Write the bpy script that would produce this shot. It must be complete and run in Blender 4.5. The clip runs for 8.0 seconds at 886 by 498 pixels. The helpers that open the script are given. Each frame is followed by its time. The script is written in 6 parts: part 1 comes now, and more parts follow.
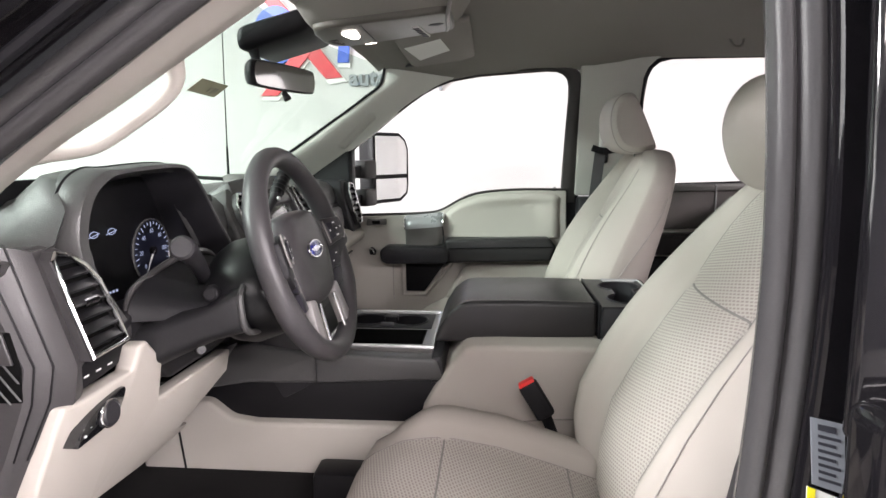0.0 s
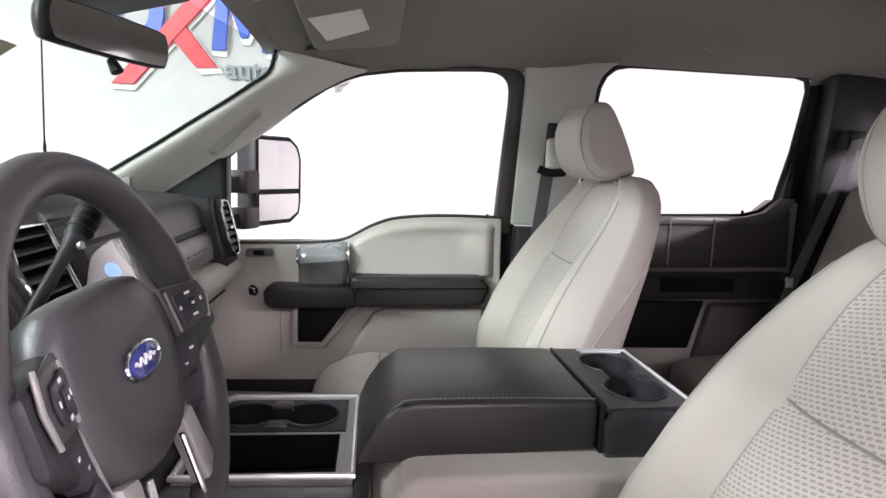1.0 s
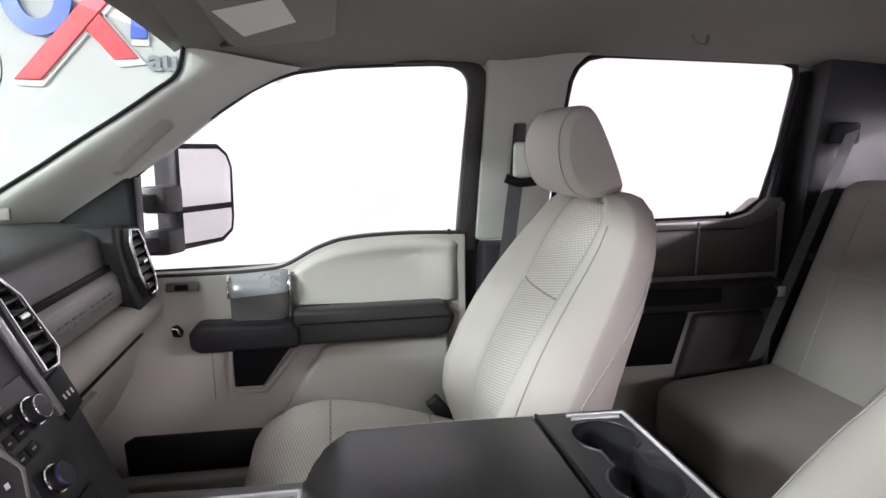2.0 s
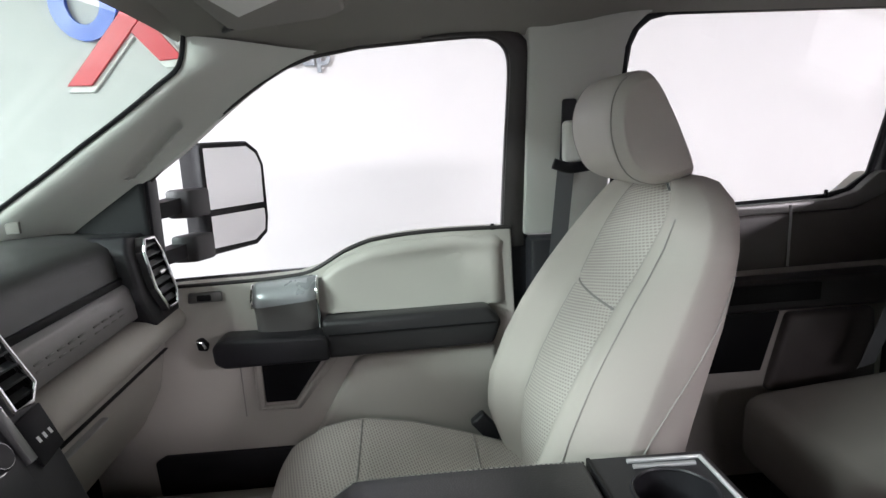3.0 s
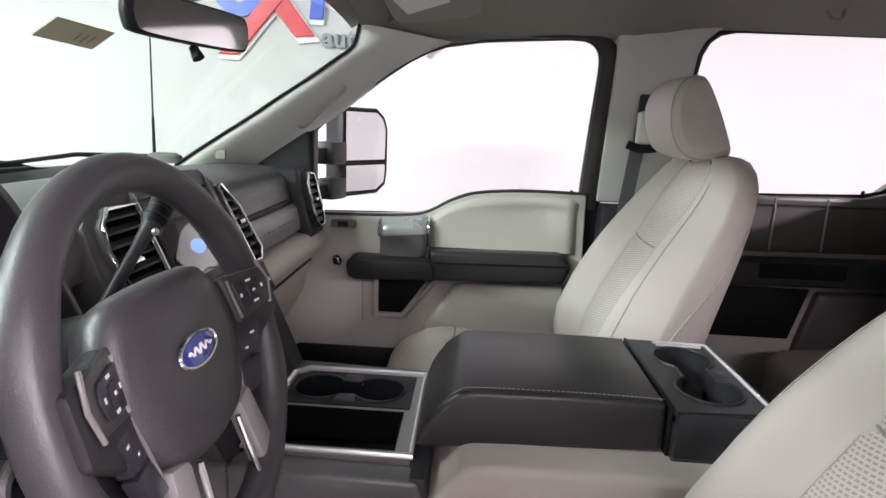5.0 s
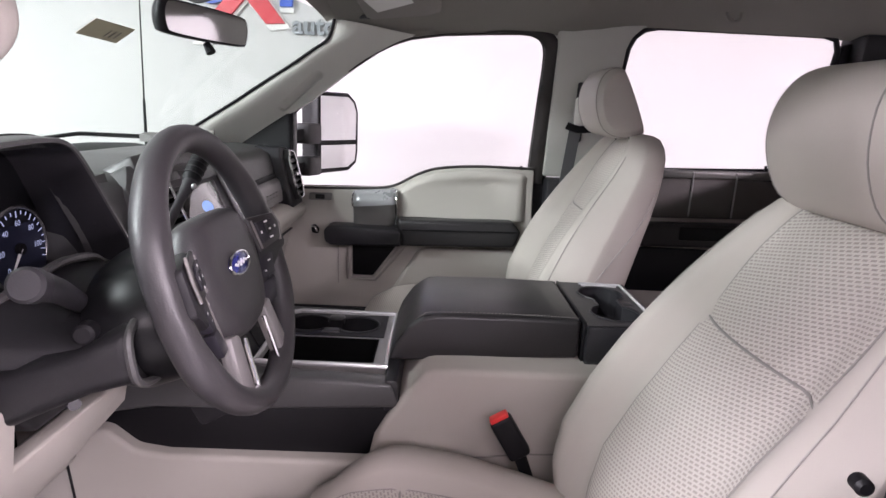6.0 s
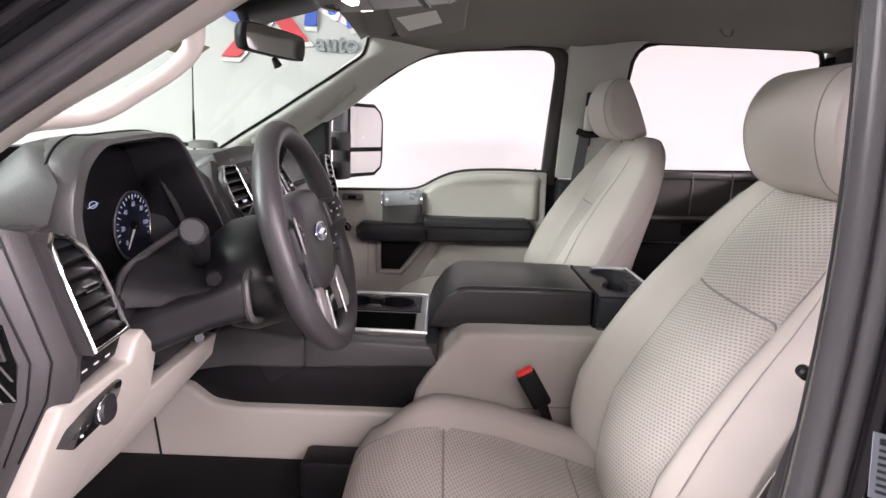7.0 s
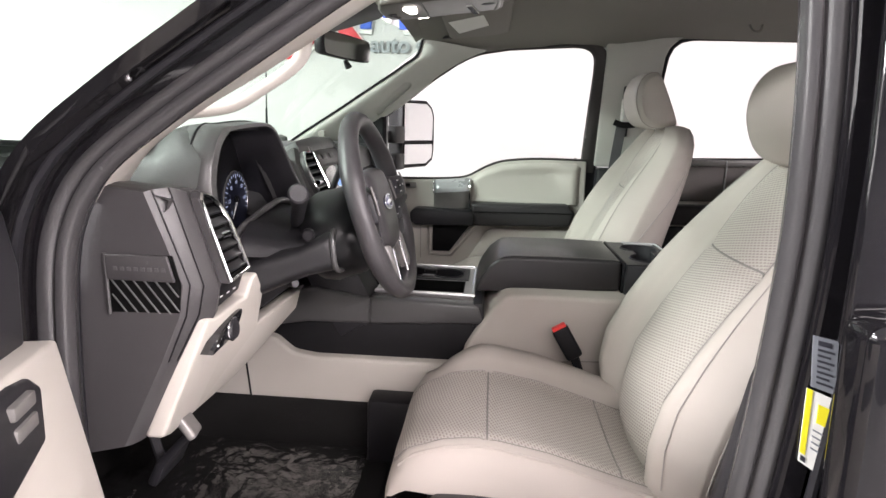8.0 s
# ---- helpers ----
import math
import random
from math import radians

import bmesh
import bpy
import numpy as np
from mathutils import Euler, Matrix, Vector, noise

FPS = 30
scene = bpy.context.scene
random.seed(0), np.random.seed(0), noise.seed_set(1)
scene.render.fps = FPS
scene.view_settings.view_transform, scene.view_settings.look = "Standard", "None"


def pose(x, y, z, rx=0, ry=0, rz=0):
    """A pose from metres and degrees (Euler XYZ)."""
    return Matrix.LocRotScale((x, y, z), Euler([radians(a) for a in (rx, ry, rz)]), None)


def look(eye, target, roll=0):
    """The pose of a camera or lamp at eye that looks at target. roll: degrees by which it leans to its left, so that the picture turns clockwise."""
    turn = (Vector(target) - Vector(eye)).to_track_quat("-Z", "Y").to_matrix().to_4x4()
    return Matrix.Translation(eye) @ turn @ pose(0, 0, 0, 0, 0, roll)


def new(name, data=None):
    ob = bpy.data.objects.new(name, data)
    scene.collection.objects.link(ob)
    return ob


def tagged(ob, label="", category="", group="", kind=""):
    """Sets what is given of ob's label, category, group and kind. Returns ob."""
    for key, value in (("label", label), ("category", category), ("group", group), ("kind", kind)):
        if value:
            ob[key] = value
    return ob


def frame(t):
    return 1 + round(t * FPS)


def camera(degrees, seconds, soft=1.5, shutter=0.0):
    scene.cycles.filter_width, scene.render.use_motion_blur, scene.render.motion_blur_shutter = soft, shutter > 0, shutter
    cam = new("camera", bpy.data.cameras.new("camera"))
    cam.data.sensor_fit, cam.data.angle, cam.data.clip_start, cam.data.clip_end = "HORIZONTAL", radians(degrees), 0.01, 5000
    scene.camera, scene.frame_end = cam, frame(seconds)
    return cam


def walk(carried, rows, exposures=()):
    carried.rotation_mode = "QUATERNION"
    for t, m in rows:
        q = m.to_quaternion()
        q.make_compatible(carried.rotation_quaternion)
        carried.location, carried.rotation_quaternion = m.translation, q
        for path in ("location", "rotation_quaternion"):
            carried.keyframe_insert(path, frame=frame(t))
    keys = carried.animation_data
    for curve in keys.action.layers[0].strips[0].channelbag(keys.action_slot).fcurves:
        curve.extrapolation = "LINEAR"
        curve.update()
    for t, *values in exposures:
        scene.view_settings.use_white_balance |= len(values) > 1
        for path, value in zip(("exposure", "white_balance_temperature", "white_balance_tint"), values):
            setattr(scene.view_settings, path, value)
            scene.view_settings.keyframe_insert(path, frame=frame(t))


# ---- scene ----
cam = camera(73.7, 8.0)
PATH = [
    (0, (0.302, -1.332, 1.62), (0.138, 0.635, 1.297), -0.3),
    (0.5, (0.276, -1.122, 1.626), (0.25, 0.855, 1.323), 1.5),
    (0.8, (0.230, -0.983, 1.623), (0.379, 0.989, 1.324), 2.4),
    (1, (0.197, -0.881, 1.632), (0.43, 1.085, 1.35), 2.4),
    (1.5, (0.175, -0.766, 1.662), (0.532, 1.18, 1.369), 1.6),
    (1.7, (0.194, -0.729, 1.692), (0.574, 1.21, 1.379), 0.8),
    (2.8, (0.302, -0.495, 1.715), (0.537, 1.448, 1.307), -1.8),
    (3, (0.316, -0.496, 1.704), (0.457, 1.461, 1.314), -2.5),
    (3.5, (0.283, -0.548, 1.704), (0.224, 1.413, 1.316), -2.3),
    (4, (0.262, -0.638, 1.691), (0.074, 1.313, 1.292), -0.2),
    (4.5, (0.224, -0.753, 1.67), (0.079, 1.199, 1.257), 2.0),
    (4.7, (0.232, -0.794, 1.665), (0.104, 1.161, 1.259), 2.3),
    (5.8, (0.248, -1.064, 1.665), (0.286, 0.879, 1.193), 3.0),
    (6, (0.252, -1.104, 1.662), (0.285, 0.842, 1.201), 2.8),
    (6.5, (0.237, -1.194, 1.642), (0.25, 0.758, 1.207), 2.3),
    (7, (0.199, -1.293, 1.635), (0.209, 0.664, 1.222), 2.5),
    (7.5, (0.17, -1.407, 1.625), (0.122, 0.547, 1.199), 2.5),
    (8, (0.203, -1.496, 1.618), (0.056, 0.453, 1.194), 1.8),
]
EXPOSURES = [(0, 0.98, 6400, 18), (1.0, 1.08, 6250, 26), (1.5, 1.08, 6200, 27), (2.8, 0.80, 6100, 20), (3.5, 0.62, 6050, 14), (4.0, 0.70, 6150, 16), (4.7, 0.86, 6250, 22), (6.0, 0.80, 6250, 31), (7.0, 0.84, 6450, 28), (8, 1.02, 6450, 19)]
walk(cam, [(t, look(eye, target, roll)) for t, eye, target, roll in PATH], EXPOSURES)

# ---------------------------------------------------------------- world and light
world = bpy.data.worlds.new("studio_world")
world.use_nodes = True
world.node_tree.nodes["Background"].inputs[0].default_value = (1.0, 0.98, 0.95, 1)
world.node_tree.nodes["Background"].inputs[1].default_value = 0.05
scene.world = world


def area_lamp(x, y, z, sx, sy, watts, colour=(1.0, 0.965, 0.93)):
    data = bpy.data.lights.new("ceiling_lamp", "AREA")
    data.shape, data.size, data.size_y, data.energy, data.color = "RECTANGLE", sx, sy, watts, colour
    lamp = new("ceiling_lamp", data)
    lamp.matrix_world = pose(x, y, z)
    return lamp


COOL = (0.955, 1.0, 0.955)
LAMPS = [  # x, y, length, width, watts
    (-2.1, -0.9, 0.5, 0.8, 52),
    (2.0, -2.6, 1.0, 0.35, 32),
    (1.9, -4.7, 4.2, 0.6, 100),
    (-4.3, -2.6, 1.6, 2.2, 860),
    (5.9, -5.1, 0.7, 1.6, 700),
]
CEILING = 3.5
for lx, ly, sx, sy, watts in LAMPS:
    area_lamp(lx, ly, CEILING - 0.06, sx, sy, watts, COOL if lx < -2 else (1.0, 0.955, 0.925))


# ---------------------------------------------------------------- helpers
def sstep(a, b, v):
    t = min(1.0, max(0.0, (v - a) / (b - a)))
    return t * t * (3 - 2 * t)


def sg(v, k):
    """A signed power, to square off circles."""
    return math.copysign(abs(v) ** k, v)


def lerp(a, b, t):
    return a + (b - a) * t


def table(rows, v):
    """Linear look-up in rows of (key, value, ...)."""
    if v <= rows[0][0]:
        return rows[0][1:]
    for p, q in zip(rows, rows[1:]):
        if v <= q[0]:
            t = (v - p[0]) / (q[0] - p[0])
            return tuple(lerp(a, b, t) for a, b in zip(p[1:], q[1:]))
    return rows[-1][1:]


def thing(name, label, category, group="", kind="", at=(0, 0, 0)):
    ob = new(name)
    ob.empty_display_size = 0.05
    ob.location = at
    return tagged(ob, label, category, group, kind)


def part(name, bm, material, parent=None, label="", smooth=40, recalc=True):
    if recalc:
        bmesh.ops.recalc_face_normals(bm, faces=bm.faces)
    me = bpy.data.meshes.new(name)
    bm.to_mesh(me)
    bm.free()
    me.materials.append(material)
    if smooth:
        me.polygons.foreach_set("use_smooth", [True] * len(me.polygons))
        me.set_sharp_from_angle(angle=radians(smooth))
    ob = new(name, me)
    if parent is not None:
        ob.parent = parent
        if parent.parent is None:
            ob.matrix_parent_inverse = Matrix.Translation(-parent.location)
    if label:
        ob["label"] = label
    return ob


def bevel(bm, offset, segments=2, angle=25):
    if offset <= 0:
        return bm
    bm.normal_update()
    edges = [e for e in bm.edges if len(e.link_faces) == 2 and e.calc_face_angle(0) > radians(angle)]
    bmesh.ops.bevel(bm, geom=edges, offset=offset, segments=segments, profile=0.5, affect="EDGES", clamp_overlap=True)
    return bm


def box(x0, x1, y0, y1, z0, z1, r=0.0, seg=2, bm=None):
    own = bmesh.new()
    bmesh.ops.create_cube(own, size=1)
    for v in own.verts:
        v.co = Vector((lerp(x0, x1, v.co.x + 0.5), lerp(y0, y1, v.co.y + 0.5), lerp(z0, z1, v.co.z + 0.5)))
    bevel(own, r, seg)
    return merge(bm, own)


def merge(bm, own):
    if bm is None:
        return own
    me = bpy.data.meshes.new("tmp")
    own.to_mesh(me)
    own.free()
    bm.from_mesh(me)
    bpy.data.meshes.remove(me)
    return bm


def prism(poly, a0, a1, axis="y", r=0.0, seg=2, bm=None, fun=None):
    """A polygon swept from a0 to a1 along an axis. poly is in the two other axes, in order. fun(p, q) shifts the sweep."""
    own = bmesh.new()
    rows = []
    for a in (a0, a1):
        row = []
        for p, q in poly:
            s = a + (fun(p, q) if fun else 0)
            co = {"x": (s, p, q), "y": (p, s, q), "z": (p, q, s)}[axis]
            row.append(own.verts.new(co))
        rows.append(row)
    n = len(poly)
    own.faces.new(rows[0])
    own.faces.new(rows[1][::-1])
    for i in range(n):
        own.faces.new((rows[0][i], rows[1][i], rows[1][(i + 1) % n], rows[0][(i + 1) % n]))
    bmesh.ops.recalc_face_normals(own, faces=own.faces)
    bevel(own, r, seg)
    return merge(bm, own)


def loft(rings, closed=True, caps=True, bm=None):
    own = bmesh.new()
    vs = [[own.verts.new(p) for p in ring] for ring in rings]
    n = len(vs[0])
    for a, b in zip(vs, vs[1:]):
        for i in range(n if closed else n - 1):
            j = (i + 1) % n
            own.faces.new((a[i], b[i], b[j], a[j]))
    if caps and closed:
        own.faces.new(vs[0])
        own.faces.new(vs[-1][::-1])
    bmesh.ops.recalc_face_normals(own, faces=own.faces)
    return merge(bm, own)


def grid(rows, uv=None, thick=0.0, away=None):
    """A sheet through rows of points, with a UV map in metres; thick gives it depth along away."""
    bm = bmesh.new()
    vs = [[bm.verts.new(p) for p in row] for row in rows]
    for a, b in zip(vs, vs[1:]):
        for i in range(len(a) - 1):
            bm.faces.new((a[i], a[i + 1], b[i + 1], b[i]))
    if thick:
        back = [[bm.verts.new(Vector(p) + Vector(away) * thick) for p in row] for row in rows]
        for a, b in zip(back, back[1:]):
            for i in range(len(a) - 1):
                bm.faces.new((a[i], b[i], b[i + 1], a[i + 1]))
        rim = lambda g: g[0] + [r[-1] for r in g[1:]] + g[-1][-2::-1] + [r[0] for r in g[-2:0:-1]]
        f, k = rim(vs), rim(back)
        for i in range(len(f)):
            j = (i + 1) % len(f)
            bm.faces.new((f[i], k[i], k[j], f[j]))
    if uv:
        layer = bm.loops.layers.uv.new("UVMap")
        place = {v: uv[i][j] for i, row in enumerate(vs) for j, v in enumerate(row)}
        for f in bm.faces:
            for lo in f.loops:
                if lo.vert in place:
                    lo[layer].uv = place[lo.vert]
    return bm


def tube(pts, r, n=8, closed=False, bm=None, flat=1.0):
    """A round bar along pts; r a number or one for each point."""
    pts = [Vector(p) for p in pts]
    rs = r if isinstance(r, (list, tuple)) else [r] * len(pts)
    rings, side = [], None
    m = len(pts)
    for i, p in enumerate(pts):
        a = pts[(i - 1) % m] if closed or i else p
        b = pts[(i + 1) % m] if closed or i < m - 1 else p
        t = (b - a).normalized()
        if side is None:
            side = t.orthogonal().normalized()
        side = (side - t * side.dot(t)).normalized()
        up = t.cross(side)
        rings.append([p + (side * math.cos(2 * math.pi * k / n) + up * flat * math.sin(2 * math.pi * k / n)) * rs[i] for k in range(n)])
    if closed:
        rings.append(rings[0])
    return loft(rings, True, not closed, bm)


def smooth_path(pts, per=6, closed=False):
    """Catmull-Rom through pts."""
    pts = [Vector(p) for p in pts]
    out, n = [], len(pts)
    for i in range(n if closed else n - 1):
        if closed:
            p0, p1, p2, p3 = pts[i - 1], pts[i], pts[(i + 1) % n], pts[(i + 2) % n]
        else:
            p0, p1, p2, p3 = pts[max(i - 1, 0)], pts[i], pts[i + 1], pts[min(i + 2, n - 1)]
        for k in range(per):
            t = k / per
            out.append(0.5 * ((2 * p1) + (p2 - p0) * t + (2 * p0 - 5 * p1 + 4 * p2 - p3) * t * t + (3 * p1 - p0 - 3 * p2 + p3) * t ** 3))
    if not closed:
        out.append(pts[-1])
    return out


def path2(pts, per=3):
    """A smooth curve through points of a plane."""
    return [(v.x, v.y) for v in smooth_path([(a, b, 0) for a, b in pts], per)]


def plate(outer, holes, z, depth, floor=True):
    """A flat top at z with holes sunk into it, floored or right through; outer and holes are loops of (x, y)."""
    bm = bmesh.new()
    edges, loops = [], []
    for loop in [outer] + holes:
        vs = [bm.verts.new((p, q, z)) for p, q in loop]
        loops.append(vs)
        edges += [bm.edges.new((vs[i], vs[(i + 1) % len(vs)])) for i in range(len(vs))]
    bmesh.ops.triangle_fill(bm, edges=edges, use_beauty=True)
    for k, vs in enumerate(loops):
        d = 0.02 if k == 0 else depth
        low = [bm.verts.new((v.co.x, v.co.y, z - d)) for v in vs]
        for i in range(len(vs)):
            j = (i + 1) % len(vs)
            bm.faces.new((vs[i], vs[j], low[j], low[i]))
        if k and floor:
            bm.faces.new(low)
    return bm


def two_wells(a, b, r, neck, n=20):
    """Outline of two round wells joined by a neck: a and b their centres."""
    (ax, ay), (bx_, by) = a, b
    way = math.atan2(by - ay, bx_ - ax)
    half = math.asin(neck / r)
    first = [(ax + r * math.cos(way + half + (2 * math.pi - 2 * half) * i / n), ay + r * math.sin(way + half + (2 * math.pi - 2 * half) * i / n)) for i in range(n + 1)]
    second = [(bx_ + r * math.cos(way + math.pi + half + (2 * math.pi - 2 * half) * i / n), by + r * math.sin(way + math.pi + half + (2 * math.pi - 2 * half) * i / n)) for i in range(n + 1)]
    return first + second


def disc(c, nrm, r, depth, n=32, bm=None, rx=None, bev=0.0, up=(0, 0, 1)):
    """A short cylinder with centre c on its face, along -nrm; rx: half width if oval."""
    nrm = Vector(nrm).normalized()
    sx = Vector(up).cross(nrm).normalized()
    sy = nrm.cross(sx)
    ring = lambda k, d: [Vector(c) + nrm * d + sx * (rx or r) * k * math.cos(2 * math.pi * i / n) + sy * r * k * math.sin(2 * math.pi * i / n) for i in range(n)]
    rings = [ring(1, -depth), ring(1, -bev), ring(1 - bev / r if bev else 1, 0)] if bev else [ring(1, -depth), ring(1, 0)]
    return loft(rings, True, True, bm)


def bent(bm, fun):
    for v in bm.verts:
        v.co = Vector(fun(v.co.x, v.co.y, v.co.z))
    return bm


def placed(bm, m):
    bm.transform(m)
    return bm


# ---------------------------------------------------------------- materials
def nodes(name):
    m = bpy.data.materials.new(name)
    m.use_nodes = True
    nt = m.node_tree
    return m, nt, nt.nodes["Principled BSDF"]


def mat(name, base, rough=0.5, metal=0.0, grain=900.0, bump=0.15, blotch=6.0, vary=0.10, coat=0.0, spec=0.5, dist=0.0006):
    """A surface with fine grain (relief) and broad uneven tone and gloss."""
    m, nt, bsdf = nodes(name)
    n, l = nt.nodes, nt.links
    tc = n.new("ShaderNodeTexCoord")
    big = n.new("ShaderNodeTexNoise")
    big.inputs["Scale"].default_value, big.inputs["Detail"].default_value = blotch, 4
    l.new(tc.outputs["Object"], big.inputs["Vector"])
    fine = n.new("ShaderNodeTexNoise")
    fine.inputs["Scale"].default_value, fine.inputs["Detail"].default_value = grain, 2
    l.new(tc.outputs["Object"], fine.inputs["Vector"])
    ramp = n.new("ShaderNodeMix")
    ramp.data_type = "RGBA"
    lo, hi = [c * (1 - vary) for c in base], [min(1, c * (1 + vary)) for c in base]
    ramp.inputs[6].default_value, ramp.inputs[7].default_value = (*lo, 1), (*hi, 1)
    add = n.new("ShaderNodeMath")
    add.operation = "MULTIPLY_ADD"
    l.new(fine.outputs["Fac"], add.inputs[0])
    add.inputs[1].default_value = 0.5
    half = n.new("ShaderNodeMath")
    half.operation = "MULTIPLY"
    half.inputs[1].default_value = 0.5
    l.new(big.outputs["Fac"], half.inputs[0])
    l.new(half.outputs[0], add.inputs[2])
    l.new(add.outputs[0], ramp.inputs[0])
    l.new(ramp.outputs[2], bsdf.inputs["Base Color"])
    rr = n.new("ShaderNodeMapRange")
    rr.inputs["To Min"].default_value, rr.inputs["To Max"].default_value = max(0.02, rough - 0.08), min(1, rough + 0.08)
    l.new(big.outputs["Fac"], rr.inputs["Value"])
    l.new(rr.outputs[0], bsdf.inputs["Roughness"])
    bsdf.inputs["Metallic"].default_value = metal
    bsdf.inputs["Coat Weight"].default_value = coat
    bsdf.inputs["Coat Roughness"].default_value = 0.04
    bsdf.inputs["Specular IOR Level"].default_value = spec
    if bump:
        b = n.new("ShaderNodeBump")
        b.inputs["Strength"].default_value, b.inputs["Distance"].default_value = bump, dist
        l.new(fine.outputs["Fac"], b.inputs["Height"])
        l.new(b.outputs[0], bsdf.inputs["Normal"])
    return m


def cloth_dashes(name, light, dark, pitch_u=0.0088, pitch_v=0.0056):
    """Woven seat cloth with rows of short sunk dashes, by the UV map in metres."""
    m, nt, bsdf = nodes(name)
    n, l = nt.nodes, nt.links
    uv = n.new("ShaderNodeUVMap")
    br = n.new("ShaderNodeTexBrick")
    br.offset, br.squash = 0.5, 1.0
    for key, v in (("Scale", 1.0), ("Mortar Size", 0.0021), ("Mortar Smooth", 0.6), ("Brick Width", pitch_u), ("Row Height", pitch_v), ("Bias", 0.0)):
        br.inputs[key].default_value = v
    l.new(uv.outputs[0], br.inputs["Vector"])
    br.inputs["Color1"].default_value = br.inputs["Color2"].default_value = (*dark, 1)
    tc = n.new("ShaderNodeTexCoord")
    no = n.new("ShaderNodeTexNoise")
    no.inputs["Scale"].default_value, no.inputs["Detail"].default_value = 9, 5
    l.new(tc.outputs["Object"], no.inputs["Vector"])
    fine = n.new("ShaderNodeTexNoise")
    fine.inputs["Scale"].default_value = 1500
    l.new(tc.outputs["Object"], fine.inputs["Vector"])
    mix = n.new("ShaderNodeMix")
    mix.data_type = "RGBA"
    mix.inputs[6].default_value = (*[c * 0.9 for c in light], 1)
    mix.inputs[7].default_value = (*[c * 1.08 for c in light], 1)
    l.new(no.outputs["Fac"], mix.inputs[0])
    l.new(mix.outputs[2], br.inputs["Mortar"])
    l.new(br.outputs["Color"], bsdf.inputs["Base Color"])
    bsdf.inputs["Roughness"].default_value = 0.85
    bsdf.inputs["Specular IOR Level"].default_value = 0.25
    sub = n.new("ShaderNodeMath")
    sub.operation = "MULTIPLY_ADD"
    l.new(fine.outputs["Fac"], sub.inputs[0])
    sub.inputs[1].default_value = 0.25
    l.new(br.outputs["Fac"], sub.inputs[2])
    b = n.new("ShaderNodeBump")
    b.inputs["Strength"].default_value, b.inputs["Distance"].default_value = 0.6, 0.0012
    l.new(sub.outputs[0], b.inputs["Height"])
    l.new(b.outputs[0], bsdf.inputs["Normal"])
    return m


def thin_glass(name, tint=(1, 1, 1), gloss=0.025, graze=0.6):
    m, nt, bsdf = nodes(name)
    n, l = nt.nodes, nt.links
    n.remove(bsdf)
    tr, gl, mx, fr = n.new("ShaderNodeBsdfTransparent"), n.new("ShaderNodeBsdfGlossy"), n.new("ShaderNodeMixShader"), n.new("ShaderNodeLayerWeight")
    fr.inputs["Blend"].default_value = 0.5
    power, ma = n.new("ShaderNodeMath"), n.new("ShaderNodeMath")
    power.operation, power.inputs[1].default_value = "POWER", 5.0
    ma.operation, ma.inputs[1].default_value, ma.inputs[2].default_value = "MULTIPLY_ADD", graze, gloss
    l.new(fr.outputs["Facing"], power.inputs[0])
    l.new(power.outputs[0], ma.inputs[0])
    tr.inputs[0].default_value = (*tint, 1)
    gl.inputs["Roughness"].default_value = 0.01
    l.new(ma.outputs[0], mx.inputs[0])
    l.new(tr.outputs[0], mx.inputs[1])
    l.new(gl.outputs[0], mx.inputs[2])
    l.new(mx.outputs[0], n["Material Output"].inputs[0])
    return m


def crinkle(m, scale, distance):
    """Fine folds in the gloss of a film."""
    n, l = m.node_tree.nodes, m.node_tree.links
    tc, no, b = n.new("ShaderNodeTexCoord"), n.new("ShaderNodeTexNoise"), n.new("ShaderNodeBump")
    no.inputs["Scale"].default_value, no.inputs["Detail"].default_value, no.inputs["Distortion"].default_value = scale, 5, 1.5
    b.inputs["Strength"].default_value, b.inputs["Distance"].default_value = 1.0, distance
    l.new(tc.outputs["Object"], no.inputs["Vector"])
    l.new(no.outputs["Fac"], b.inputs["Height"])
    for node in n:
        if node.type == "BSDF_GLOSSY":
            l.new(b.outputs[0], node.inputs["Normal"])
    return m


def glow(name, colour, strength):
    m, nt, bsdf = nodes(name)
    bsdf.inputs["Base Color"].default_value = (*colour, 1)
    bsdf.inputs["Emission Color"].default_value = (*colour, 1)
    bsdf.inputs["Emission Strength"].default_value = strength
    return m


VINYL = mat("light_stone_vinyl", (0.445, 0.405, 0.37), 0.5, grain=700, bump=0.25, vary=0.06)
# Front seats' CLOTH darkened: shade of the rear cab is put into the colour.
BENCH_SHADED = mat("shaded_bench_cloth", (0.25, 0.225, 0.205), 0.85, grain=1400, bump=0.5, vary=0.07, spec=0.25)
CLOTH = mat("light_stone_cloth", (0.445, 0.405, 0.37), 0.85, grain=1400, bump=0.5, vary=0.07, spec=0.25)
INSERT = cloth_dashes("dashed_seat_cloth", (0.55, 0.505, 0.465), (0.36, 0.325, 0.30))
TRIM = mat("light_stone_plastic", (0.475, 0.445, 0.405), 0.5, grain=800, bump=0.2, vary=0.05)
# Two tones of one pillar plastic: A-pillar lit, B-pillar shaded, in the colour.
PILLAR_LIT = mat("pillar_plastic_lit", (0.64, 0.64, 0.595), 0.55, grain=800, bump=0.2, vary=0.05)
PILLAR_SHADED = mat("pillar_plastic_shaded", (0.47, 0.465, 0.43), 0.55, grain=800, bump=0.2, vary=0.05)
DARK = mat("charcoal_plastic", (0.022, 0.021, 0.024), 0.42, grain=750, bump=0.3, vary=0.15, spec=0.4)
PAD = mat("charcoal_soft_dash", (0.064, 0.063, 0.063), 0.38, grain=650, bump=0.5, vary=0.12)
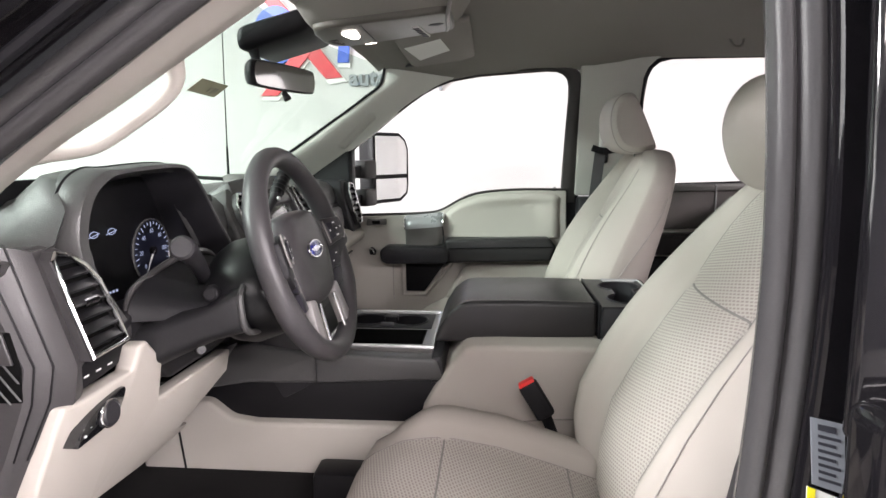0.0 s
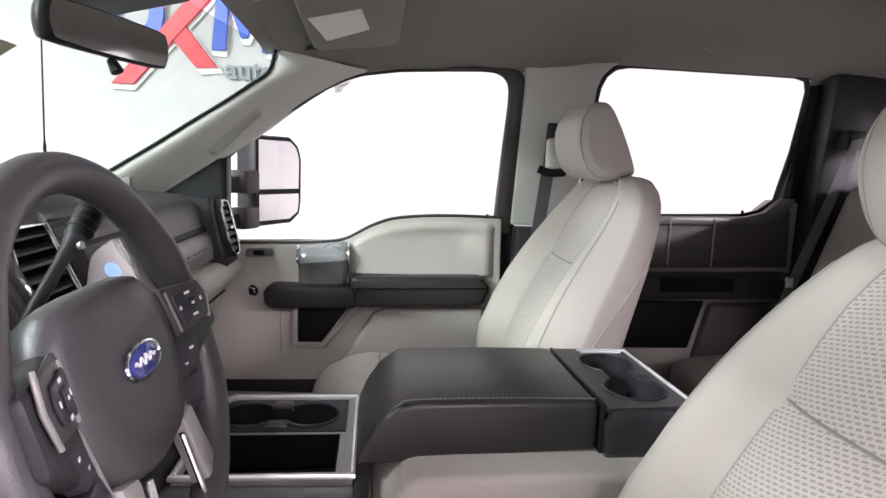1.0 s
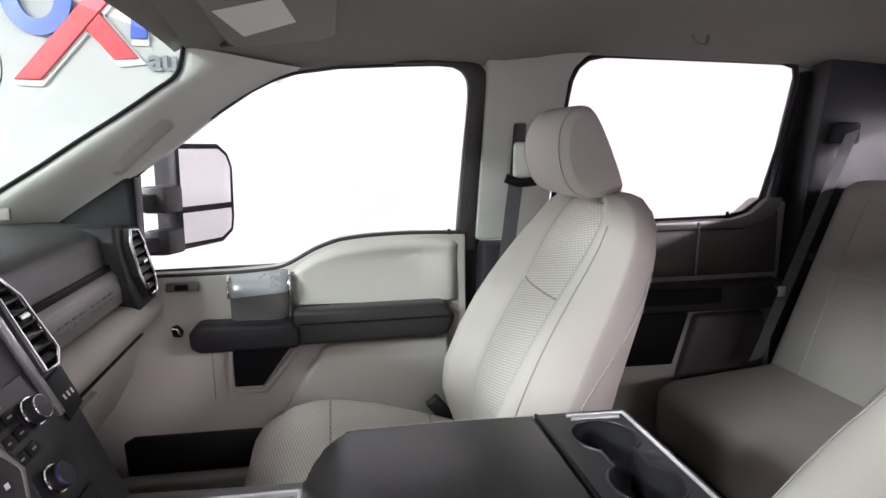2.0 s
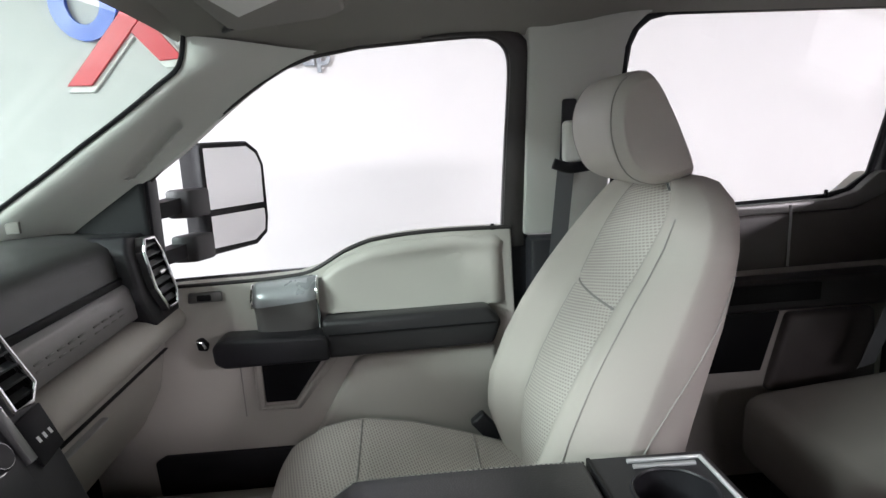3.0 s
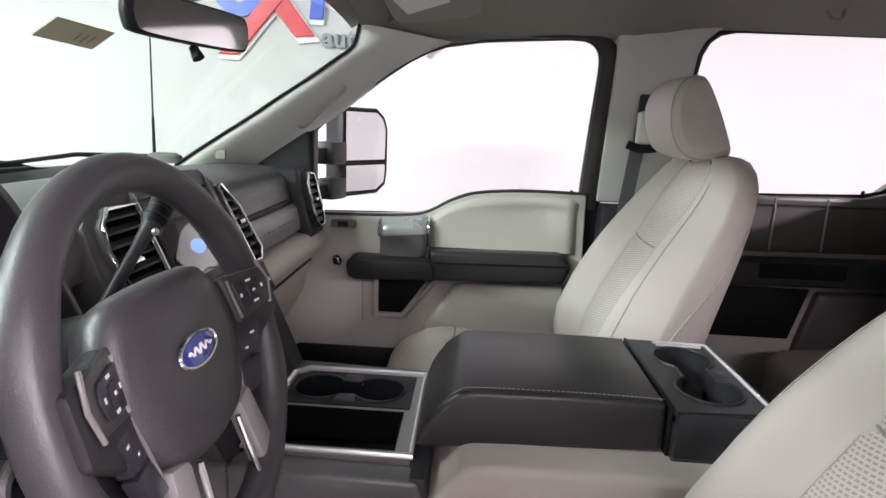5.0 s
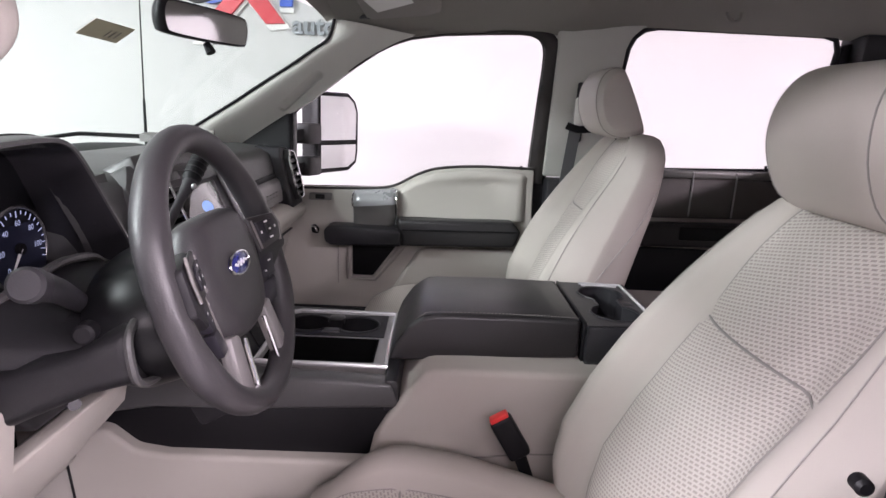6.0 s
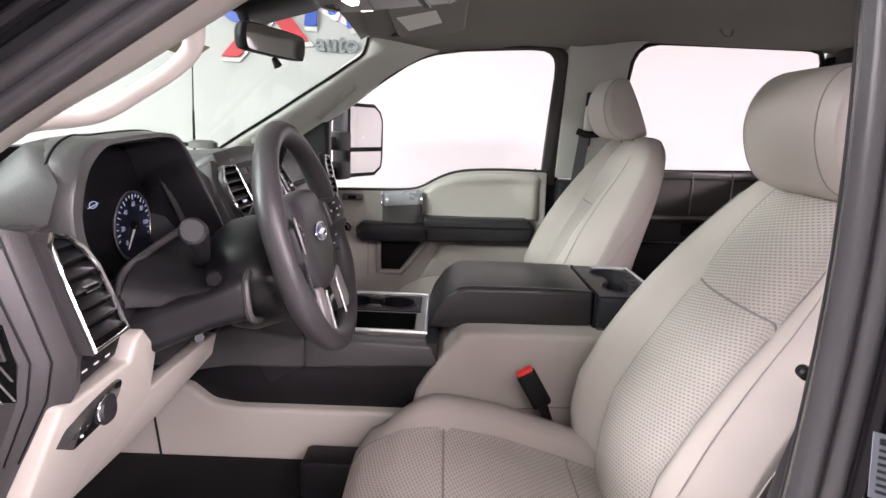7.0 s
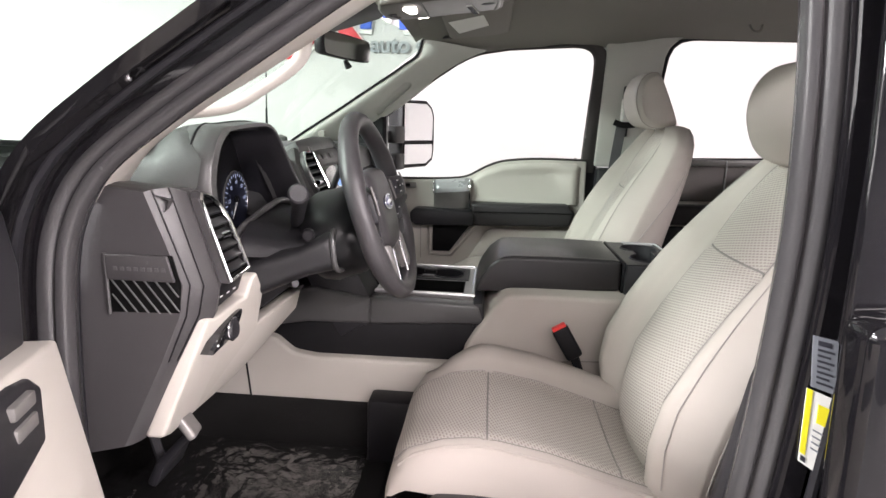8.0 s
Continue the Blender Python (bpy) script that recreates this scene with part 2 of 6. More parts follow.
CHARCOAL = mat("charcoal_grained_plastic", (0.044, 0.0415, 0.043), 0.38, grain=750, bump=0.35, vary=0.12, spec=0.4)
BUTTON = mat("dark_violet_keys", (0.026, 0.024, 0.032), 0.40, grain=500, bump=0.1, vary=0.1)
REAR_TRIM = mat("brown_charcoal_trim", (0.105, 0.092, 0.088), 0.36, grain=700, bump=0.25, vary=0.12)
PIANO = mat("gloss_black_plastic", (0.007, 0.007, 0.008), 0.36, grain=400, bump=0.05, vary=0.2, spec=0.35)
# Near black with almost no gloss: shade of deep recesses put into the colour.
RECESS_SHADE = mat("recess_shade_black", (0.004, 0.004, 0.004), 0.8, grain=300, bump=0.0, vary=0.2, spec=0.05)
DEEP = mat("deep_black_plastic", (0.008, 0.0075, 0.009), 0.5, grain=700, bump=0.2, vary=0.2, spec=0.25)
LEATHER = mat("black_grained_leather", (0.030, 0.0275, 0.029), 0.37, grain=420, bump=0.45, vary=0.12)
WHEEL = mat("charcoal_wheel_urethane", (0.044, 0.041, 0.044), 0.40, grain=500, bump=0.35, vary=0.10)
SILVER = mat("satin_silver_plastic", (0.46, 0.455, 0.46), 0.33, metal=0.4, grain=900, bump=0.05, vary=0.05)
GUNMETAL = mat("grey_satin_panel", (0.20, 0.19, 0.185), 0.38, metal=0.3, grain=900, bump=0.1, vary=0.06)
BEZEL = mat("dark_satin_bezel", (0.27, 0.265, 0.27), 0.25, metal=0.6, grain=900, bump=0.05, vary=0.06)
LEDGE = mat("satin_charcoal_ledge", (0.085, 0.083, 0.084), 0.34, grain=750, bump=0.25, vary=0.10)
COLUMN = mat("black_column_plastic", (0.013, 0.0125, 0.014), 0.42, grain=750, bump=0.3, vary=0.15, spec=0.4)
# Paler than the pull's lower half: the fold's highlight is put into the colour.
PULL_LIT = mat("door_pull_lit_tone", (0.40, 0.41, 0.42), 0.30, metal=0.4, grain=900, bump=0.05, vary=0.06)
APPLIQUE = mat("pale_satin_applique", (0.28, 0.265, 0.265), 0.40, metal=0.3, grain=900, bump=0.1, vary=0.05)
CHROME = mat("bright_chrome", (0.80, 0.80, 0.81), 0.10, metal=1.0, grain=300, bump=0.0, vary=0.03)
BRIGHT = mat("satin_chrome_rim", (0.84, 0.84, 0.85), 0.24, metal=0.6, grain=300, bump=0.0, vary=0.03)
PAINT = mat("black_gloss_paint", (0.006, 0.0055, 0.0065), 0.09, coat=0.55, grain=60, bump=0.02, vary=0.2, spec=0.15)
RUBBER = mat("black_rubber_seal", (0.014, 0.0135, 0.016), 0.40, grain=500, bump=0.2, vary=0.15, spec=0.22)
FRAME_RUBBER = mat("brown_black_window_channel", (0.042, 0.037, 0.036), 0.45, grain=500, bump=0.2, vary=0.15, spec=0.3)
SEAL = mat("grey_door_seal", (0.045, 0.043, 0.045), 0.24, grain=500, bump=0.1, vary=0.15)
CARPET = mat("black_carpet", (0.018, 0.017, 0.017), 0.95, grain=900, bump=1.0, vary=0.35, dist=0.004, spec=0.1)
VISOR = mat("grey_visor_fabric", (0.27, 0.252, 0.235), 0.9, grain=1500, bump=0.4, vary=0.05, spec=0.1)
OVERHEAD = mat("brown_grey_console_plastic", (0.105, 0.094, 0.082), 0.36, grain=800, bump=0.2, vary=0.06)
LINER = mat("grey_woven_headliner", (0.26, 0.245, 0.225), 0.95, grain=1500, bump=0.4, vary=0.05, spec=0.1)
WALL = mat("pale_grey_wall_paint", (0.56, 0.55, 0.54), 0.75, grain=120, bump=0.1, blotch=0.8, vary=0.03, dist=0.002)
WHITE = mat("white_wall_paint", (0.74, 0.735, 0.725), 0.75, grain=120, bump=0.1, blotch=0.8, vary=0.02, dist=0.002)
FLOOR = mat("grey_epoxy_floor", (0.22, 0.215, 0.212), 0.35, grain=60, bump=0.05, blotch=1.2, vary=0.06)
SHOP = mat("dark_grey_wall_paint", (0.11, 0.11, 0.118), 0.75, grain=120, bump=0.1, blotch=0.8, vary=0.06, dist=0.002)
RED = mat("red_sign_acrylic", (0.62, 0.035, 0.05), 0.3, grain=200, bump=0.0, vary=0.03)
BLUE = mat("blue_sign_acrylic", (0.035, 0.10, 0.52), 0.3, grain=200, bump=0.0, vary=0.03)
GREY = mat("grey_sign_acrylic", (0.25, 0.27, 0.29), 0.4, grain=200, bump=0.0, vary=0.03)
PAPER = mat("white_paper", (0.78, 0.77, 0.74), 0.8, grain=400, bump=0.05, vary=0.02)
CARD = mat("thin_tan_card", (0.50, 0.47, 0.40), 0.8, grain=300, bump=0.05, vary=0.06)
card_nodes, card_links = CARD.node_tree.nodes, CARD.node_tree.links
through_light, card_mix = card_nodes.new("ShaderNodeBsdfTranslucent"), card_nodes.new("ShaderNodeMixShader")
through_light.inputs[0].default_value = (0.34, 0.31, 0.25, 1)
card_mix.inputs[0].default_value = 0.6
card_links.new(card_nodes["Principled BSDF"].outputs[0], card_mix.inputs[1])
card_links.new(through_light.outputs[0], card_mix.inputs[2])
card_links.new(card_mix.outputs[0], card_nodes["Material Output"].inputs[0])
YELLOW = mat("yellow_sticker", (0.85, 0.75, 0.03), 0.4, grain=300, bump=0.0, vary=0.03)
STICKER = mat("grey_foil_sticker", (0.20, 0.21, 0.235), 0.4, grain=300, bump=0.0, vary=0.05)
INK = mat("dark_ink", (0.03, 0.03, 0.04), 0.6, grain=300, bump=0.0, vary=0.05)
MARK = mat("white_marking", (0.75, 0.75, 0.75), 0.5, grain=300, bump=0.0, vary=0.02)
BUCKLE_RED = mat("red_buckle_button", (0.75, 0.03, 0.025), 0.35, grain=300, bump=0.0, vary=0.03)
BADGE = mat("blue_badge_enamel", (0.03, 0.035, 0.22), 0.15, coat=1.0, grain=300, bump=0.0, vary=0.03)
WEBBING = mat("grey_belt_webbing", (0.10, 0.10, 0.105), 0.75, grain=1200, bump=0.6, vary=0.1)
MIRROR = mat("mirror_glass", (0.85, 0.86, 0.86), 0.02, metal=1.0, grain=50, bump=0.0, vary=0.01)
SCREEN = mat("black_glass_screen", (0.012, 0.012, 0.014), 0.08, coat=1.0, grain=100, bump=0.0, vary=0.1)
SCREEN_GLOSS = mat("glossy_touch_screen", (0.02, 0.02, 0.022), 0.10, coat=1.0, spec=1.0, grain=100, bump=0.0, vary=0.1)
SCREEN_GLOSS.node_tree.nodes["Principled BSDF"].inputs["Coat IOR"].default_value = 2.1
GLASS = thin_glass("clear_window_glass")
SHIELD = thin_glass("green_tinted_windshield_glass", (0.745, 0.805, 0.77), 0.015, 0.18)
SMOKE = thin_glass("smoked_window_glass", (0.84, 0.84, 0.85), 0.08)
PLASTIC_FILM = crinkle(thin_glass("clear_plastic_film", (0.95, 0.95, 0.95), 0.30), 24, 0.006)
STITCH = mat("dark_stitching", (0.27, 0.25, 0.235), 0.8, grain=900, bump=0.2, vary=0.1)
STITCH_PALE = mat("pale_stitching", (0.32, 0.30, 0.28), 0.8, grain=900, bump=0.2, vary=0.1)
LAMP = glow("lamp_diffuser", (1.0, 0.96, 0.90), 9.0)
DOME = glow("dome_lamp_lens", (1.0, 0.93, 0.80), 6.0)
DIAL = mat("dial_face", (0.012, 0.014, 0.03), 0.5, grain=300, bump=0.0, vary=0.1)
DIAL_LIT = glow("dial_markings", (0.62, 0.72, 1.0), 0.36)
DIAL_LIT.node_tree.nodes["Principled BSDF"].inputs["Base Color"].default_value = (0.02, 0.02, 0.03, 1)
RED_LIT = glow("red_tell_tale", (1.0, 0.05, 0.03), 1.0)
SCREEN_BLUE = glow("screen_emblem_blue", (0.26, 0.44, 0.78), 0.42)


# ---------------------------------------------------------------- the studio
ROOM = (-6.5, 6.5, -6.5, 2.53)
x0, x1, y0, y1 = ROOM
tagged(part("ground", box(x0, x1, y0, y1, -0.1, 0.0), FLOOR, smooth=0), "grey smooth studio floor", "floor", kind="structure")
tagged(part("wall_north", box(x0, x1, y1, y1 + 0.12, 0, CEILING), WALL, smooth=0), "pale painted studio wall behind the sign", "wall", kind="structure")
tagged(part("wall_south", box(x0, x1, y0 - 0.12, y0, 0, CEILING), SHOP, smooth=0), "dark grey painted studio wall", "wall", kind="structure")
tagged(part("wall_west", box(x0 - 0.12, x0, y0 - 0.12, y1 + 0.12, 0, CEILING), WHITE, smooth=0), "white painted studio wall", "wall", kind="structure")
tagged(part("wall_east", box(x1, x1 + 0.12, y0 - 0.12, y1 + 0.12, 0, CEILING), WHITE, smooth=0), "white painted studio wall", "wall", kind="structure")
tagged(part("ceiling", box(x0 - 0.12, x1 + 0.12, y0 - 0.12, y1 + 0.12, CEILING, CEILING + 0.1), WHITE, smooth=0), "white studio ceiling", "ceiling", kind="structure")
for lx, ly, sx, sy, watts in LAMPS:
    th = thing("ceiling_light", "long white ceiling light panel of the studio", "ceiling light", "studio ceiling lights")
    part("frame", box(lx - sx / 2 - 0.04, lx + sx / 2 + 0.04, ly - sy / 2 - 0.04, ly + sy / 2 + 0.04, CEILING - 0.05, CEILING, 0.005), WHITE, th)
    part("diffuser", box(lx - sx / 2, lx + sx / 2, ly - sy / 2, ly + sy / 2, CEILING - 0.054, CEILING - 0.0505), LAMP, th, smooth=0)

# wall sign: a ring, crossing bars, a zigzag and a row of small bars, all cut from acrylic on pale backings
SY = 2.525
sign = thing("wall_sign", "raised blue, red and grey acrylic wall sign", "sign", at=(-0.7, SY, 2.0))


def sign_piece(name, poly, material, depth=0.03):
    cx = sum(p for p, q in poly) / len(poly)
    cz = sum(q for p, q in poly) / len(poly)
    grown = []
    for p, q in poly:
        v = Vector((p - cx, q - cz))
        v *= 1 + 0.022 / max(v.length, 0.05)
        grown.append((cx + v.x + 0.012, cz + v.y - 0.012))
    part(name, prism(poly, SY - depth, SY - 0.012, "y", 0.003, 1), material, sign)
    part("backing", prism(grown, SY - 0.012, SY, "y", 0.002, 1), PAPER, sign)


sign_piece("red_bar", [(-1.198, 1.985), (-1.085, 1.985), (-0.545, 2.60), (-0.66, 2.60)], RED)
sign_piece("red_bar", [(-0.765, 2.087), (-0.655, 2.095), (-0.845, 2.335), (-0.915, 2.262)], RED, 0.025)
sign_piece("red_bar", [(-0.985, 2.37), (-0.925, 2.44), (-1.09, 2.62), (-1.19, 2.62)], RED, 0.025)
ringo = bmesh.new()
outer, inner = [], []
for i in range(48):
    a = 2 * math.pi * i / 48
    outer.append((-1.075 + 0.150 * math.cos(a), 2.362 + 0.178 * math.sin(a)))
    inner.append((-1.075 + 0.078 * math.cos(a), 2.362 + 0.105 * math.sin(a)))
loft([[(p, SY - 0.028, q) for p, q in outer], [(p, SY - 0.001, q) for p, q in outer], [(p, SY - 0.001, q) for p, q in inner], [(p, SY - 0.028, q) for p, q in inner], [(p, SY - 0.028, q) for p, q in outer]], True, False, ringo)
part("blue_ring", ringo, BLUE, sign)
sign_piece("blue_zigzag", [(-0.685, 2.185), (-0.61, 2.185), (-0.595, 2.42), (-0.535, 2.255), (-0.50, 2.255), (-0.44, 2.42), (-0.425, 2.185), (-0.355, 2.185), (-0.385, 2.60), (-0.45, 2.60), (-0.52, 2.40), (-0.585, 2.60), (-0.645, 2.60)], BLUE)
sign_piece("blue_bar", [(-0.30, 2.185), (0.12, 2.185), (0.12, 2.26), (-0.30, 2.26)], BLUE)
word = bpy.data.curves.new("sign_word", "FONT")
word.body, word.size, word.extrude, word.offset = "auto group", 0.145, 0.008, 0.0035
word.materials.append(GREY)
word_ob = new("sign_word", word)
word_ob.parent = sign
word_ob.matrix_parent_inverse = Matrix.Translation(-sign.location)
word_ob.matrix_basis = Matrix(((1, 0, 0, -0.617), (0, 0, -1, SY - 0.012), (0, 1, 0, 2.045), (0, 0, 0, 1)))


# ---------------------------------------------------------------- cab shell
cab_floor = part("floor", box(-0.75, 1.75, -0.78, 0.84, 0.70, 0.82), CARPET, smooth=0)
tagged(cab_floor, "black carpeted truck cab floor", "floor", kind="structure")

# headliner: arched sheet from the windshield header to the back wall
rows = []
for i in range(25):
    x = lerp(-0.05, 1.78, i / 24)
    drop = 0.035 * (1 - sstep(-0.05, 0.25, x)) + 0.02 * sstep(1.35, 1.78, x)
    row = []
    for j in range(29):
        u = -1 + 2 * j / 28
        y = 0.01 + 0.745 * u
        z = 1.965 - drop - (0.075 - 0.030 * sstep(0.62, 0.85, x) * sstep(0.0, 0.4, u)) * abs(u) ** 4.5 + 0.012 * sstep(0.35, 0.5, x) * (1 - sstep(0.62, 0.8, abs(u))) * (1 - sstep(1.2, 1.35, x))
        row.append((x, y, z))
    rows.append(row)
tagged(part("ceiling", grid(rows, thick=0.03, away=(0, 0, 1)), LINER, smooth=60), "grey woven headliner of the truck cab", "headliner", kind="structure")
roof = thing("cab_roof", "black painted steel roof of the truck cab", "roof", kind="structure", at=(0.8, 0, 1.99))
rows = []
for i in range(13):
    rows.append([])
    for j in range(17):
        u = abs(-1 + j / 8)
        x = lerp(-0.16 + 0.24 * u ** 3, 1.86, i / 12)
        rows[-1].append((x, -0.86 + 1.74 * j / 16, 2.03 - 0.05 * (1 - sstep(-0.16, 0.2, x)) - 0.085 * u ** 6))
part("roof_panel", grid(rows, thick=0.012, away=(0, 0, 1)), PAINT, roof, smooth=60)

# back wall with its window
bx = 1.80
back = thing("cab_back_wall", "dark trimmed back wall of the cab with a rear window", "wall", kind="structure", at=(bx, 0, 1.3))
part("lower_panel", box(bx, bx + 0.05, -0.82, 0.84, 0.62, 1.53), DARK, back, smooth=0)
part("upper_panel", box(bx, bx + 0.05, -0.82, 0.84, 1.84, 2.0), DARK, back, smooth=0)
for y0_, y1_ in ((-0.82, -0.66), (0.80, 0.84)):
    part("side_panel", box(bx, bx + 0.05, y0_, y1_, 1.53, 1.84), DARK, back, smooth=0)
frame_bm = tube(smooth_path([(bx - 0.004, y, z) for y, z in ((-0.65, 1.55), (-0.65, 1.82), (0.79, 1.82), (0.79, 1.55))], 1, True), 0.014, 8, True)
part("window_seal", frame_bm, RUBBER, back)
pane = part("window_pane", box(bx + 0.02, bx + 0.025, -0.66, 0.80, 1.53, 1.84), GLASS, back, smooth=0)
pane.visible_shadow = False


# ---------------------------------------------------------------- windshield and what is outside it
def ws_x(y, z):
    """The windshield's place: raked, and bowed forward in the middle."""
    return -0.325 - (1.775 - z) * 1.27 + 0.09 * ((y - 0.01) / 0.72) ** 2 - 0.03


shield = thing("windshield", "raked clear laminated windshield with a black edge", "windshield", at=(-0.4, 0, 1.7))
zs = [lerp(1.49, 1.915, i / 8) for i in range(9)]
ys = [lerp(-0.745, 0.87, j / 20) for j in range(21)]
pane = part("pane", grid([[(ws_x(y, z), y, z) for y in ys] for z in zs], thick=0.005, away=(-0.6, 0, 0.6)), SHIELD, shield, smooth=60)
WS_EDGE = [(-0.545, 1.522), (-0.49, 1.560), (-0.41, 1.612), (-0.34, 1.657), (-0.265, 1.708), (-0.19, 1.757), (-0.115, 1.808), (-0.068, 1.842), (-0.05, 1.893)]
part("black_edge", tube(smooth_path([(x - 0.003, 0.683 - 0.03 * sstep(1.75, 1.92, z), z) for x, z in WS_EDGE], 4), 0.0045, 6), DEEP, shield)
card = thing("windshield_card", "tan paper card taped flat to the windshield", "card", at=(-0.38, 0.06, 1.775))


def on_ws(y, z, off=0.004):
    return Vector((ws_x(y, z) + off, y, z - off * 0.8))


quad = [(-0.046, 1.761), (-0.038, 1.787), (0.096, 1.785), (0.088, 1.758)]
bm = bmesh.new()
bm.faces.new([bm.verts.new(on_ws(y, z)) for y, z in quad])
ext = bmesh.ops.extrude_face_region(bm, geom=bm.faces[:])
bmesh.ops.translate(bm, verts=[v for v in ext["geom"] if isinstance(v, bmesh.types.BMVert)], vec=(0.0012, 0, -0.001))
part("sheet", bm, CARD, card, smooth=0)
for k in range(3):
    p, q = on_ws(0.030 + 0.016 * k, 1.765, 0.0056), on_ws(0.034 + 0.016 * k, 1.776, 0.0056)
    part("print_bar", tube([p, q], 0.0016, 6), STITCH, card)

cowl = thing("cowl", "black plastic cowl panel under the windshield", "cowl", at=(-0.8, 0, 1.45))
rows = [[(x - 0.06 * (1 - (y / 0.8) ** 2), y, z) for y in [lerp(-0.8, 0.82, j / 16) for j in range(17)]] for x, z in ((-0.60, 1.49), (-0.72, 1.51), (-0.86, 1.505))]
part("panel", grid(rows, thick=0.02, away=(0, 0, -1)), DEEP, cowl, smooth=60)
for a, b in (((-0.80, 1.05, 1.515), (-0.755, 0.20, 1.533)), ((-0.84, -0.1, 1.53), (-0.74, -0.70, 1.53))):
    wiper = thing("wiper", "black windshield wiper resting on the cowl", "wiper", "windshield wipers", at=a)
    part("arm", tube([a, tuple(lerp(p, q, 0.5) + (0.02 if i == 2 else 0) for i, (p, q) in enumerate(zip(a, b))), b], [0.008, 0.006, 0.004], 8), DEEP, wiper)
    part("blade", tube([(b[0] - 0.02, b[1] + 0.25, b[2] - 0.012), (b[0], b[1] - 0.2, b[2] - 0.004)], 0.0055, 6), RUBBER, wiper)

hood = thing("hood", "black painted truck hood with raised centre", "hood", at=(-1.4, 0, 1.4))
rows = []
for i in range(11):
    x = lerp(-0.84, -2.05, i / 10)
    rows.append([(x, y, 1.505 - 0.02 * sstep(-0.8, -2.0, -abs(x)) - 0.10 * ((abs(x) - 0.84) / 1.2) ** 2 + 0.035 * sstep(0.62, 0.42, abs(y)) - 0.09 * sstep(0.72, 0.95, abs(y))) for y in [lerp(-0.95, 0.95, j / 24) for j in range(25)]])
part("hood_panel", grid(rows, thick=0.02, away=(0, 0, -1)), PAINT, hood, smooth=60)
for s in (-1, 1):
    fender = thing("fender", "black painted front fender of the truck", "fender", "front fenders", at=(-1.2, s * 0.97, 1.0))
    part("fender_panel", prism([(-0.36, 0.62), (-0.36, 1.42), (-0.80, 1.42), (-2.05, 1.27), (-2.05, 0.75), (-1.75, 0.75), (-1.60, 1.02), (-1.1, 1.02), (-0.95, 0.62)], s * 0.93, s * 1.0, "y", 0.02, 3), PAINT, fender)

antenna = thing("antenna", "thin black mast antenna on the passenger fender", "antenna", at=(-0.70, 0.86, 1.45))
# Foot of the mast; its pale grey paints in a gloss reflection.
part("base", disc((-0.668, 0.86, 1.543), (0, 0, 1), 0.022, 0.03, 28, rx=0.052, bev=0.008, up=(0, -1, 0)), GUNMETAL, antenna)
part("collar", tube([(-0.70, 0.86, 1.47), (-0.698, 0.86, 1.645)], [0.0055, 0.0042], 10), DEEP, antenna)
part("mast", tube([(-0.698, 0.86, 1.64), (-0.685, 0.86, 2.25)], [0.0026, 0.0018], 8), DEEP, antenna)


# ---------------------------------------------------------------- A-pillar trims
pil = thing("pillar_trim", "pale grey plastic A-pillar trim with a recessed grab handle", "pillar trim", "A-pillar trims", at=(-0.25, 0.73, 1.7))
poly_b = [(-0.372, 1.512), (-0.305, 1.560), (-0.222, 1.616), (-0.15, 1.664), (-0.094, 1.706), (-0.036, 1.752), (0.030, 1.800), (0.100, 1.841), (0.170, 1.872)]
GRIP_A, GRIP_B = Vector((-0.226, 1.643)), Vector((-0.116, 1.741))


def grip(x, z):
    """Depth of the grab recess pressed into the pillar cover."""
    p, run = Vector((x, z)), GRIP_B - GRIP_A
    k = min(1.0, max(0.0, (p - GRIP_A).dot(run) / run.length_squared))
    return 0.018 * (1 - sstep(0.0065, 0.0115, (p - GRIP_A - run * k).length))


rows = []
for k in range(41):
    rows.append([])
    for (p, q), (p2, q2) in zip(path2(WS_EDGE, 12), path2(poly_b, 12)):
        t = k / 40
        x, z = lerp(p, p2, t), lerp(q, q2, t)
        rows[-1].append((x, lerp(0.685, 0.775, sstep(0, 1, t)) - 0.03 * sstep(1.75, 1.92, z) - 0.012 * math.sin(math.pi * t) + grip(x, z), z))
part("cover", grid(rows, thick=0.03, away=(0, 1, 0)), PILLAR_LIT, pil, smooth=60)
part("airbag_tag", box(-0.440, -0.415, 0.690, 0.698, 1.545, 1.568, 0.001), LINER, pil)

pil2 = thing("pillar_trim", "light stone A-pillar trim with a standing grab handle", "pillar trim", "A-pillar trims", at=(-0.2, -0.72, 1.65))
edge = path2([(-0.312, 1.500), (-0.262, 1.567), (-0.18, 1.625), (-0.107, 1.667), (-0.024, 1.718), (0.05, 1.763), (0.16, 1.83)], 4)
rows = []
for dy, dx, dz in ((-0.80, 0.004, -0.002), (-0.785, 0.0, 0.0), (-0.76, 0.0, -0.001), (-0.73, -0.003, -0.001), (-0.70, -0.006, 0.0), (-0.69, -0.012, 0.010), (-0.70, -0.03, 0.035)):
    rows.append([(p + dx, dy, q + dz) for p, q in edge])
part("cover", grid(rows), TRIM, pil2, smooth=60)
bar = [(-0.322, -0.725, 1.566, 0.017), (-0.278, -0.692, 1.604, 0.0155), (-0.238, -0.666, 1.620, 0.0130), (-0.186, -0.655, 1.6255, 0.0094), (-0.158, -0.652, 1.635, 0.0090), (-0.124, -0.650, 1.656, 0.0090), (-0.087, -0.650, 1.680, 0.0092),
       (-0.066, -0.652, 1.702, 0.0102), (-0.058, -0.668, 1.726, 0.0125), (-0.044, -0.705, 1.756, 0.018)]
pts = smooth_path([b[:3] for b in bar], 4)
